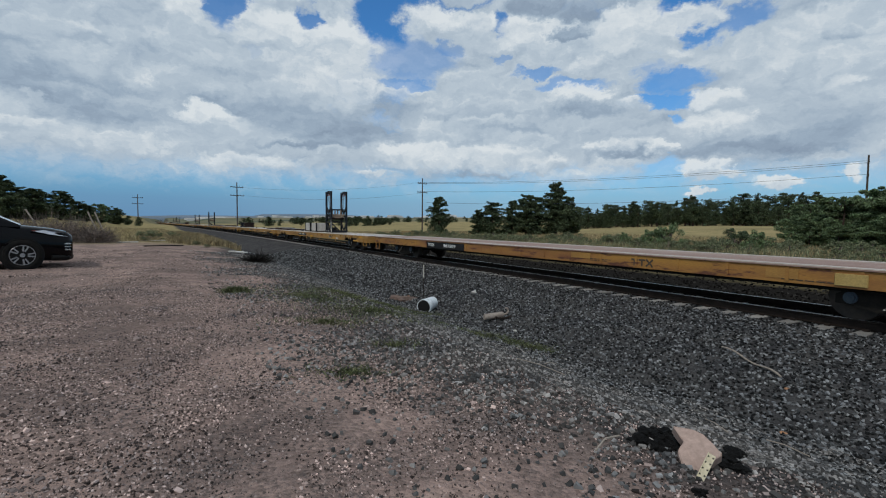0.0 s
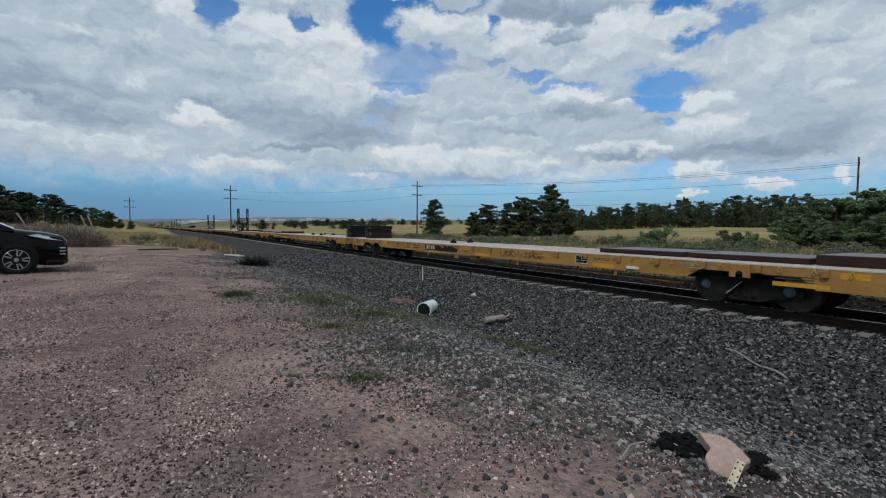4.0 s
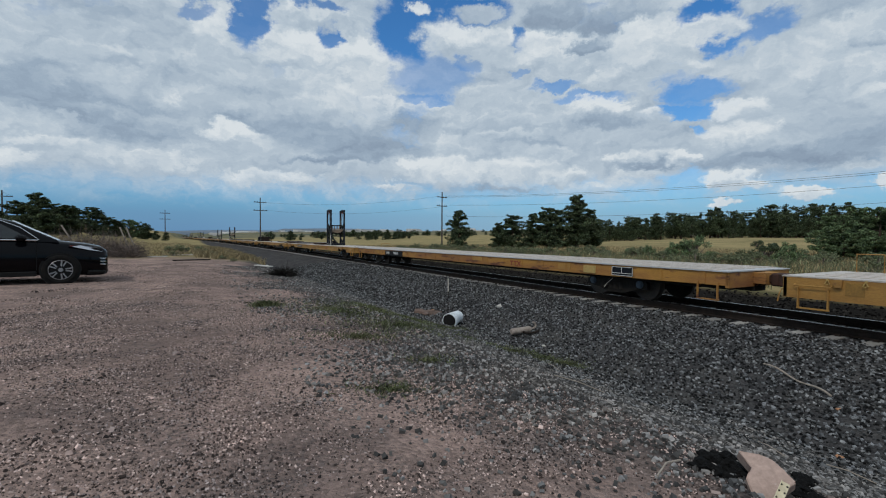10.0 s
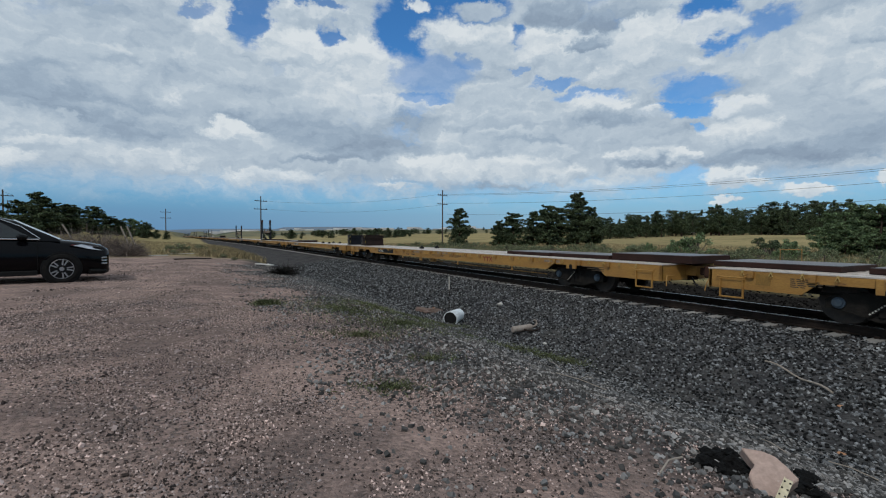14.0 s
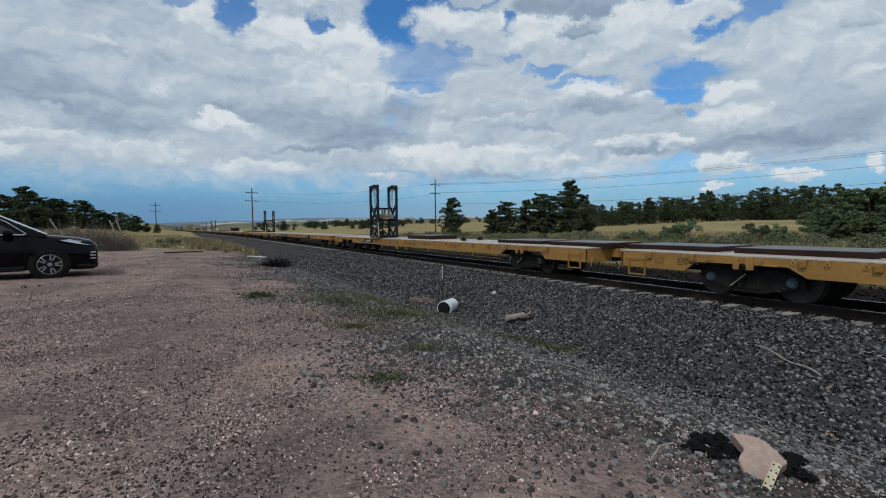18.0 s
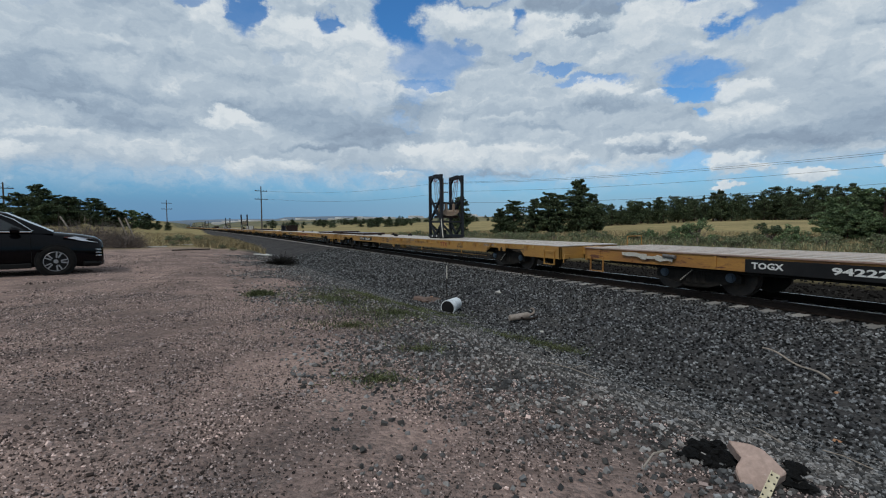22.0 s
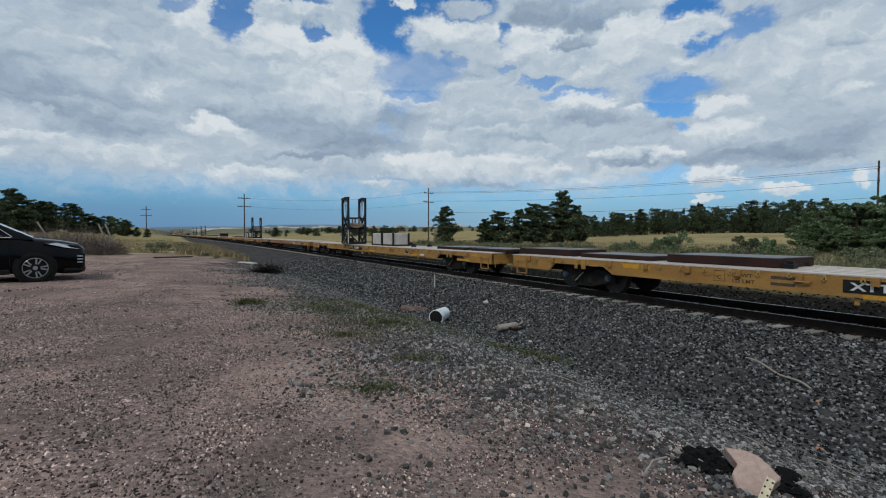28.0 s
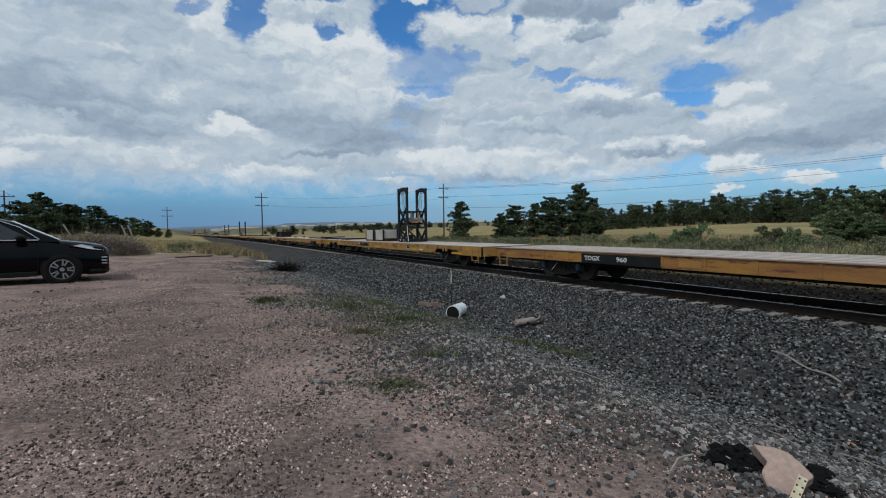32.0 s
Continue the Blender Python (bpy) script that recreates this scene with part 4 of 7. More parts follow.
def letter_flatcar_a(car, k, number, old, code, graffiti):
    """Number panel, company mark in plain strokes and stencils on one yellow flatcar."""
    panel_y = 3.9 if old else 7.7
    p = part("number_panel", boxes((-0.6225, -0.614, panel_y - (2.85 if old else 2.62), panel_y, 0.69, 0.94)), M_BLACK, car, "black painted number panel")
    hinge_text(p, "reporting_mark", "XTTX", panel_y - 0.12, 0.745, 0.205, M_WHITE, x=-0.6235, bold=0.006, wide=1.5)
    if number:
        hinge_text(p, "car_number", number, panel_y - 1.22, 0.745, 0.205, M_WHITE, x=-0.6235, bold=0.006, wide=1.6)
    company_mark(car, -3.5 if old else (-5.2 if k != 2 else -5.75), 0.71, 0.2, M_LOGO, "faded red company mark")
    y = 5.95 if old else 3.1
    hinge_text(car, "load_stencil", "LT WT", y, 0.835, 0.115, M_STENCIL, x=-0.618, bold=0.002, wide=1.25)
    hinge_text(car, "load_stencil", "LD LMT", y, 0.70, 0.115, M_STENCIL, x=-0.618, bold=0.002, wide=1.25)
    for z in (0.845, 0.71):
        part("load_figure", boxes((-0.619, -0.614, y - 1.25, y - 0.80, z, z + 0.065)), M_STENCIL, car)
    bm = boxes((-0.619, -0.614, y + 0.16, y + 0.42, 0.70, 0.71), (-0.619, -0.614, y + 0.16, y + 0.42, 0.945, 0.955), (-0.619, -0.614, y + 0.41, y + 0.42, 0.71, 0.945), (-0.619, -0.614, y + 0.16, y + 0.17, 0.71, 0.945))
    box = part("stencil_box", bm, M_STENCIL, car)
    hinge_text(box, "stencil_letter", "C", y + 0.35, 0.75, 0.14, M_STENCIL, x=-0.618, bold=0.002)
    if old:
        h = LENGTH_A / 2 - 0.5
        for y0, y1, z0, z1 in ((-h + 1.3, -h + 1.75, 0.84, 0.96), (-h + 1.9, -h + 2.9, 0.60, 0.69), (-7.2, -6.4, 0.64, 0.74), (-1.3, -0.3, 0.64, 0.74), (2.6, 3.6, 0.60, 0.68), (8.1, 9.0, 0.84, 0.96)):
            part("touched_up_patch", boxes((-0.618, -0.613, y0, y1, z0, z1)), M_YELLOW_FRESH, car, "bright orange yellow touched-up paint")
        q = part("notice_panel", boxes((-0.62, -0.614, -6.22, -5.75, 0.70, 0.96)), M_GEAR_NAVY, car, "black notice panel with white rims")
        for a, b, c, d in ((-6.22, -5.75, 0.945, 0.96), (-6.22, -5.75, 0.70, 0.715), (-6.22, -6.205, 0.715, 0.945), (-5.765, -5.75, 0.715, 0.945), (-6.0, -5.988, 0.80, 0.945), (-6.22, -5.75, 0.79, 0.80)):
            part("panel_rim", boxes((-0.6225, -0.619, a, b, c, d)), M_WHITE, q)
        part("pale_plate", boxes((-0.66, -0.614, -8.0, -7.62, 0.66, 0.74), bevel=0.01), M_WHITE, car, "small white plate under the sill")
        stencil_lines(car, -6.45, 0.89, (0.9, 0.5))
    else:
        stencil_lines(car, -0.35, 0.80, (1.35, 1.2), step=0.06, tall=0.022)
        stencil_lines(car, -2.2, 0.86, (1.1, 1.2, 0.7), step=0.05)
        part("patch_plate", boxes((-0.621, -0.614, -2.0, -0.9, 0.88, 0.96)), M_PAD, car, "faded brown paint patch")
        stencil_lines(car, 12.2, 0.88, (0.34, 0.5, 0.62, 0.5, 0.3), step=0.042)
    if code:
        y = -6.35 if old else -6.9
        hinge_text(car, "shop_stencil", code, y, 0.70, 0.13, M_STENCIL, x=-0.618, bold=0.004, wide=1.25)
        if not old:
            hinge_text(car, "shop_stencil", "L-89-4", y, 0.83, 0.085, M_STENCIL, x=-0.618, bold=0.002, wide=1.25)
    for y0, y1, seed in graffiti:
        scrawl(car, y0, y1, 0.72, 0.93, seed, M_STENCIL if seed < 20 else M_LOGO)


def make_flatcar_b(detail=True):
    """Older rusty flatcar with smooth deep sides and long deck boards."""
    car = thing("rusty_flatcar", "rust-streaked yellow flatcar with a weathered ribbed deck", "flatcar", "flatcars of the train")
    h, tr = LENGTH_B / 2 - 0.5, LENGTH_B / 2 - 4.05
    prof = [(-h, 1.0), (h, 1.0), (h, 0.68), (tr + 1.6, 0.66), (-tr - 1.6, 0.66), (-h, 0.68)]
    for x in (-0.615, 2.06):
        part("side_sill", add_prism(bmesh.new(), prof, x, x + 0.06), M_RUSTY_YELLOW, car)
    part("deck", boxes((-0.65, 2.155, -h - 0.02, h + 0.02, 1.003, 1.03)), M_DECK_RUST, car, "rust-stained steel deck")
    for k in range(6):
        x = -0.5 + k * 0.5
        part("deck_strip", boxes((x - 0.09, x + 0.09, -h + 0.3, h - 0.3, 1.03, 1.05)), M_DECK, car, "pale worn running strip")
    part("centre_sill", boxes((0.5, 1.0, -h, h, 0.5, 1.0), (-0.5, 2.0, -tr - 0.25, -tr + 0.25, 0.66, 0.98), (-0.5, 2.0, tr - 0.25, tr + 0.25, 0.66, 0.98)), M_TRUCK, car)
    for sy in (-1, 1):
        e = sy * h
        part("end_sill", boxes((-0.615, 2.12, min(e, e - sy * 0.08), max(e, e - sy * 0.08), 0.62, 1.0), (0.42, 1.08, min(e, e + sy * 0.28), max(e, e + sy * 0.28), 0.70, 0.98), bevel=0.008), M_RUSTY_YELLOW, car)
        bm = boxes((0.60, 0.90, min(e, e + sy * 0.34), max(e, e + sy * 0.34), 0.72, 0.92), (0.58, 0.96, min(e + sy * 0.32, e + sy * 0.51), max(e + sy * 0.32, e + sy * 0.51), 0.66, 0.97), bevel=0.03)
        part("coupler", bm, M_COUPLER, car, "rusty brown knuckle coupler")
        add_truck(car, sy * tr, detail)
    if not detail:
        return car
    n = 11
    for k in range(-n, n + 1):
        y = k * (h - 0.6) / n
        part("side_rib", boxes((-0.635, -0.612, y - 0.035, y + 0.035, 0.70, 0.985)), M_RUSTY_YELLOW, car)
    for y0, y1, z0, z1 in ((-8.6, -8.0, 0.74, 0.95), (4.9, 5.5, 0.72, 0.90), (-3.2, -2.4, 0.8, 0.97)):
        part("patch_plate", boxes((-0.628, -0.612, y0, y1, z0, z1)), M_YELLOW, car, "cleaner yellow patch plate")
    for sy in (-1, 1):
        ye = sy * (h - 0.5)
        bm = bmesh.new()
        for k in (-0.25, 0.25):
            add_beam(bm, (-0.63, ye + k, 0.75), (-0.63, ye + k, 0.32), 0.05, 0.025)
        add_beam(bm, (-0.63, ye - 0.28, 0.32), (-0.63, ye + 0.28, 0.32), 0.05, 0.03)
        part("stirrup_step", bm, M_RUSTY_YELLOW, car)
    part("end_rail", add_tube(bmesh.new(), [(1.9, h - 0.1, 1.0), (1.9, h - 0.1, 1.35), (1.2, h - 0.1, 1.35), (1.2, h - 0.1, 1.0)], 0.018), M_YELLOW, car)
    part("train_pipe", add_tube(bmesh.new(), [(-0.4, -h, 0.60), (-0.4, h, 0.60)], 0.03), M_TRUCK, car)
    return car


def letter_flatcar_b(car, k):
    """What sets one rusty flatcar apart from the next."""
    left, right, number = ((7.1, 3.75, "981509"), (8.25, 5.43, "979671"), (8.9, 5.3, "942221"), (8.95, 6.04, "960"))[k % 4]
    broad = k % 4 in (0, 2)
    p = part("number_panel", boxes((-0.640, -0.611, right, left, 0.662, 0.955)), M_BLACK, car, "black painted number panel")
    hinge_text(p, "reporting_mark", "TOGX", left - 0.14, 0.755, 0.19, M_WHITE, x=-0.6415, bold=0.006, wide=1.15)
    hinge_text(p, "car_number", number, left - (1.62 if broad else 1.42), 0.755, 0.19, M_WHITE, x=-0.6415, bold=0.006, wide=1.85 if broad else 1.35)
    part("yellow_plate", boxes((-0.645, -0.611, -9.7, -9.2, 0.70, 0.93), bevel=0.006), M_YELLOW_PALE, car, "pale yellow card holder plate")
    if k % 4 == 0:
        company_mark(car, -4.65, 0.72, 0.19, M_STENCIL, "dark stencilled company mark", x=-0.626)
        stencil_lines(car, -3.2, 0.80, (0.7, 0.5), x=-0.624)
        stencil_lines(car, -8.3, 0.72, (0.8,), x=-0.624)
    elif k % 4 == 1:
        company_mark(car, -5.25, 0.72, 0.19, M_LOGO, "faded red company mark", x=-0.626)
        for c in [c for c in car.children if c.name.startswith("deck") and not c.name.startswith("deck_s")]:
            c.data = c.data.copy()
            c.data.materials[0] = M_DECK_GREY
    elif k % 4 == 2:
        q = part("mark_panel", boxes((-0.638, -0.612, -6.3, -4.45, 0.67, 0.98)), M_BLACK, car, "black painted panel behind the company mark")
        company_mark(q, -4.6, 0.72, 0.20, M_YELLOW_PALE, "broad yellow stroke of the company mark", x=-0.6445)
        company_mark(q, -4.58, 0.715, 0.21, M_YELLOW_PALE, "broad yellow stroke of the company mark", x=-0.6425)
        bm = bmesh.new()
        rng = random.Random(31)
        pts = [(-0.66, 12.3 - 0.16 * i, 0.93 - 0.012 * i + rng.uniform(-0.025, 0.025)) for i in range(11)]
        for a, b in zip(pts, pts[1:]):
            add_beam(bm, a, b, 0.035, rng.uniform(0.07, 0.15))
        part("torn_sheeting", bm, M_STRAP, car, "crumpled silver grey torn sheeting")
        part("loose_pipe", add_cyl(bmesh.new(), (-0.68, 10.95, 0.92), (-0.68, 10.6, 0.90), 0.05, 10), M_CHAIN, car, "short grey open pipe")
    else:
        bm = bmesh.new()
        add_beam(bm, (-0.638, -7.1, 0.95), (-0.638, -7.7, 0.68), 0.008, 0.10)
        add_beam(bm, (-0.643, -7.1, 0.68), (-0.643, -7.7, 0.95), 0.008, 0.10)
        part("cross_mark", bm, M_WHITE, car, "flaking white painted cross")
        for y, z in ((-6.25, 0.93), (-6.42, 0.88), (-6.60, 0.93), (-6.85, 0.84)):
            part("paint_chip", boxes((-0.638, -0.612, y - 0.07, y, z - 0.05, z)), M_WHITE, car, "flake of white paint")
    if k % 4 in (1, 3):
        q = part("notice_panel", boxes((-0.640, -0.612, -11.1, -10.35, 0.70, 0.96)), M_GEAR_NAVY, car, "black notice panel with white rims")
        for a, b, c, d in ((-11.1, -10.35, 0.945, 0.96), (-11.1, -10.35, 0.70, 0.715), (-11.1, -11.085, 0.715, 0.945), (-10.365, -10.35, 0.715, 0.945), (-10.72, -10.705, 0.78, 0.945), (-11.1, -10.35, 0.765, 0.78)):
            part("panel_rim", boxes((-0.6425, -0.639, a, b, c, d)), M_WHITE, q)
    if k % 4 == 0:
        for c in [c for c in car.children if c.name.startswith("deck_strip")][1:5]:
            bpy.data.objects.remove(c)


# the consist repeats: one rusty car, then four yellow ones
NUMBERS = {0: "191790", 2: "146242", 3: "146249", 4: "146297", 6: "146268", 7: "146287", 8: "146264", 9: "146331", 10: "191762", 11: "191847"}
CODES = {0: "GSH90", 2: "GSH90A", 8: "RSH90A", 9: "RSH90B", 11: "GSH90"}
GRAFFITI = {2: ((1.6, 0.35, 4), (11.5, 9.6, 22)), 9: ((1.6, -3.7, 25),), 1: ((-2, -4, 7),)}


def build_train():
    near_a, far_a = make_flatcar_a(True), make_flatcar_a(False)
    near_b, far_b = make_flatcar_b(True), make_flatcar_b(False)
    used = set()
    place = 1.85 - LENGTH_A
    n_a = n_b = 0
    plan = ["a"] + ["b", "a", "a", "a", "a"] * 7
    for k, kind in enumerate(plan):
        length = LENGTH_A if kind == "a" else LENGTH_B
        mid = place + length / 2
        src = (near_a if kind == "a" else near_b) if mid < 530 else (far_a if kind == "a" else far_b)
        if src.name in used:
            car = copy_thing(src, pose(0, mid, 0))
        else:
            car = src
            used.add(src.name)
        MOVERS.append((car, mid, 0.0))
        place += length
        CARS.append((car, kind, mid))
    # lettering differs from car to car, so it follows once all copies stand
    for car, kind, mid in CARS:
        if mid > 530:
            continue
        if kind == "a" and mid > 0:
            letter_flatcar_a(car, n_a, NUMBERS.get(n_a), n_a in (0, 1, 10, 11, 12), CODES.get(n_a), GRAFFITI.get(n_a, ()))
            n_a += 1
        elif kind == "b":
            letter_flatcar_b(car, n_b)
            n_b += 1


CARS = []
build_train()


# ---- loads on the cars ----
def make_cradle():
    """Open steel tower with hung clamp pads, about 1.55 m square and 3.7 m high."""
    t = thing("blade_cradle", "dark steel tower frame with chains and hanging clamp pads", "steel frame", "cradle towers on the flatcars")
    a, H = 0.70, 3.72
    posts = [(-a, -a), (a, -a), (a, a), (-a, a)]
    for x, y in posts:
        p = part("post", add_beam(bmesh.new(), (x, y, 0.0), (x, y, H), 0.15, bevel=0.01), M_FRAME, t)
    part("base_frame", boxes((-a - 0.10, a + 0.10, -a - 0.10, -a + 0.10, 0, 0.14), (-a - 0.10, a + 0.10, a - 0.10, a + 0.10, 0, 0.14), (-a - 0.10, -a + 0.10, -a, a, 0, 0.13), (a - 0.10, a + 0.10, -a, a, 0, 0.13), bevel=0.008), M_FRAME, t)
    for i, ((x0, y0), (x1, y1)) in enumerate(zip(posts, posts[1:] + posts[:1])):
        portal = i % 2 == 1     # faces along the train carry the top beam and the big cross
        part("cross_beam", add_beam(bmesh.new(), (x0, y0, 0.92), (x1, y1, 0.92), 0.10, bevel=0.006), M_FRAME, t)
        if portal:
            part("top_beam", add_beam(bmesh.new(), (x0, y0 * 1.1, H - 0.07), (x1, y1 * 1.1, H - 0.07), 0.14, bevel=0.008), M_FRAME, t)
        for (ax, ay), (bx, by) in (((x0, y0), (x1, y1)), ((x1, y1), (x0, y0))):
            dx, dy = (bx - ax) / (2 * a), (by - ay) / (2 * a)
            if portal:
                part("knee_brace", add_beam(bmesh.new(), (ax, ay, H - 0.45), (ax + dx * 0.36, ay + dy * 0.36, H - 0.10), 0.12), M_FRAME, t)
                part("cross_brace", add_beam(bmesh.new(), (ax, ay, 2.42), (bx, by, 0.98), 0.11), M_FRAME, t)
            if portal or ax < 0:
                part("foot_brace", add_beam(bmesh.new(), (ax, ay, 0.82), (ax + dx * 0.72, ay + dy * 0.72, 0.12), 0.10), M_FRAME, t)
    for x in (-a, a):
        for y in (-0.17, 0.0, 0.17):
            part("shackle", boxes((x - 0.08, x + 0.08, y - 0.05, y + 0.05, H - 0.20, H + 0.05), bevel=0.02), M_FRAME, t)
            part("hook", add_tube(bmesh.new(), [(x, y, H - 0.20), (x + 0.03, y, H - 0.30), (x, y + 0.03, H - 0.38), (x - 0.035, y, H - 0.34)], 0.025, 6), M_HOOK, t, "red painted chain hook")
            bm = bmesh.new()
            z0, z1 = H - 0.36, 2.10
            n = 18
            for i in range(n):
                z = z0 + (z1 - z0) * (i + 0.5) / n
                xx, yy = x * (1 - 0.28 * i / n), y + (0.16 if y > 0 else -0.16 if y < 0 else 0.05) * i / n
                q = 0.024
                if i % 2:
                    add_tube(bm, [(xx - q, yy, z - 0.04), (xx - q, yy, z + 0.04), (xx + q, yy, z + 0.04), (xx + q, yy, z - 0.04), (xx - q, yy, z - 0.04)], 0.009, 4)
                else:
                    add_tube(bm, [(xx, yy - q, z - 0.04), (xx, yy - q, z + 0.04), (xx, yy + q, z + 0.04), (xx, yy + q, z - 0.04), (xx, yy - q, z - 0.04)], 0.009, 4)
            part("chain", bm, M_CHAIN, t, "steel link chain")
    for y in (-0.32, 0.32):
        part("spreader_bar", boxes((-0.60, 0.60, y - 0.06, y + 0.06, 2.00, 2.11), bevel=0.01), M_FRAME, t)
    for x in (-0.5, 0.5):
        part("spreader_end", boxes((x - 0.06, x + 0.06, -0.45, 0.45, 2.01, 2.10), bevel=0.01), M_FRAME, t)
    for y in (-0.42, 0.42):
        for x in (-0.26, 0.26):
            bm = add_prism(bmesh.new(), [(y - 0.06, 2.02), (y + 0.06, 2.02), (y + 0.10, 1.55), (y - 0.10, 1.55)], x - 0.04, x + 0.04)
            part("hanger_plate", bm, M_PAD, t, "tan painted hanger plate")
    bm = bmesh.new()
    ring = [(0.62 * math.cos(u), 1.62 + 0.36 * math.sin(u)) for u in [math.pi * (1 + k / 10) for k in range(11)]]
    inner = [(0.48 * math.cos(u), 1.66 + 0.24 * math.sin(u)) for u in [math.pi * (2 - k / 10) for k in range(11)]]
    poly = [(p, q) for p, q in ring] + [(p, q) for p, q in inner]
    va = [bm.verts.new((x, -0.50, z)) for x, z in poly]
    vb = [bm.verts.new((x, 0.50, z)) for x, z in poly]
    n = len(poly)
    for i in range(n):
        bm.faces.new((va[i], vb[i], vb[(i + 1) % n], va[(i + 1) % n]))
    for i in range(10):
        bm.faces.new((va[i], va[i + 1], va[n - 2 - i], va[n - 1 - i]))
        bm.faces.new((vb[i], vb[n - 1 - i], vb[n - 2 - i], vb[i + 1]))
    part("saddle", bm, M_PAD, t, "tan curved saddle pad")
    for y in (-0.60, 0.60):
        part("clamp_roller", add_cyl(bmesh.new(), (-0.42, y * 0.6, 1.50), (0.42, y * 0.6, 1.50), 0.13, 14), M_PAD, t, "worn tan rubber roller")
    part("saddle_beam", boxes((-0.66, 0.66, -0.30, 0.30, 1.16, 1.30), bevel=0.02), M_GEAR_BROWN, t)
    part("tool_box", boxes((-0.25, 0.1, 0.15, 0.45, 0.12, 0.42), bevel=0.02), M_BLACK, t)
    part("strap", add_tube(bmesh.new(), [(-a - 0.02, -a + 0.02, 1.30), (-a - 0.09, -a - 0.22, 0.65), (-a - 0.16, -a - 0.50, 0.0)], 0.028, 4), M_STRAP, t, "pale ratchet strap")
    for y in (-0.28, 0.28):
        part("diamond_placard", boxes((-a - 0.106, -a - 0.10, y - 0.05, y + 0.05, 0.02, 0.12)), M_WHITE, t, "small white placard")
    for c in t.children:
        c.data.transform(Matrix.Translation((0, 0, 0.06)) @ Matrix.Diagonal((0.93, 0.93, 0.905, 1)))
    for y in (-0.6, 0.6):
        part("skid", boxes((-0.7, 0.7, y - 0.07, y + 0.07, 0.0, 0.062)), M_BLACK, t)
    return t


def make_plate(length, height, top):
    t = thing("steel_plate_stack", "rusty dark steel plate lying on the flatcar deck", "steel plate", "plates on the flatcars")
    bm = bmesh.new()
    add_box(bm, -0.80, 0.95, -length / 2, length / 2, 0.0, height - 0.012, 0.01)
    part("plate_body", bm, M_PLATE, t)
    part("plate_top", boxes((-0.78, 0.93, -length / 2 + 0.02, length / 2 - 0.02, height - 0.012, height), bevel=0.003), top, t, "scuffed pale upper face")
    return t


def make_gear(mat, low):
    t = thing("equipment_stack", "stacked dark steel transport fixtures on the deck", "transport fixture", "dark stacks at the car ends")
    part("lower_box", boxes((-0.85, 0.85, -0.75, 0.75, 0.06, 0.42), bevel=0.015), mat, t)
    part("lower_flange", boxes((-0.92, 0.92, -0.82, 0.82, 0.42, 0.45), bevel=0.005), mat, t)
    for y in (-0.62, 0.0, 0.62):
        part("skid", boxes((-0.9, 0.9, y - 0.07, y + 0.07, 0.0, 0.08)), mat, t)
        part("spacer", boxes((-0.8, 0.8, y - 0.1, y + 0.1, 0.45, 0.56), bevel=0.01), mat, t)
    part("upper_box", boxes((-0.88, 0.88, -0.80, 0.74, 0.56, 0.76), bevel=0.015), mat, t)
    part("upper_rim", boxes((-0.93, 0.93, -0.86, 0.80, 0.76, 0.79), bevel=0.005), mat, t)
    for x, y, z in ((-0.89, -0.55, 0.62), (-0.86, -0.6, 0.22)):
        part("sticker", boxes((x - 0.008, x + 0.001, y - 0.05, y + 0.05, z, z + 0.12)), M_LABEL, t, "small yellow warning sticker")
    for x in (-0.6, 0.6):
        part("lifting_lug", add_tube(bmesh.new(), [(x - 0.06, 0.5, 0.785), (x - 0.05, 0.5, 0.87), (x + 0.05, 0.5, 0.87), (x + 0.06, 0.5, 0.785)], 0.015, 6), M_CHAIN, t)
    part("hand_rail", add_tube(bmesh.new(), [(-0.93, 0.1, 0.06), (-0.95, 0.1, 0.58), (-0.95, 0.68, 0.58), (-0.93, 0.68, 0.06)], 0.014, 6), M_CHAIN, t)
    for c in t.children:
        c.data.transform(Matrix.Diagonal((0.86, 0.58, 1.02, 1)))
    return t


def make_block():
    t = thing("concrete_block", "pale grey concrete block strapped on the deck", "concrete block", "blocks beside the towers")
    bm = boxes((-0.55, 0.55, -0.76, 0.76, 0.08, 0.80), bevel=0.03)
    part("block_body", bm, M_BLOCK, t)
    for y in (-0.80, 0.80):
        part("corner_post", boxes((-0.58, -0.48, y - 0.04, y + 0.04, 0.0, 0.80)), M_BLACK, t)
        part("corner_post", boxes((0.48, 0.58, y - 0.04, y + 0.04, 0.0, 0.80)), M_BLACK, t)
    for y in (-0.5, 0.5):
        part("bearer", boxes((-0.58, 0.58, y - 0.08, y + 0.08, 0.0, 0.08)), M_BARK, t)
    part("top_strap", boxes((-0.555, 0.555, -0.02, 0.02, 0.80, 0.806)), M_BAND, t)
    return t


def make_chock():
    t = thing("deck_stop", "small black steel stop bolted to the deck", "deck stop", "stops on the decks")
    part("stop_body", boxes((-0.12, 0.12, -0.10, 0.10, 0.0, 0.10), bevel=0.01), M_BLACK, t)
    part("stop_lug", boxes((-0.05, 0.05, -0.06, 0.06, 0.10, 0.17), bevel=0.01), M_BLACK, t)
    return t


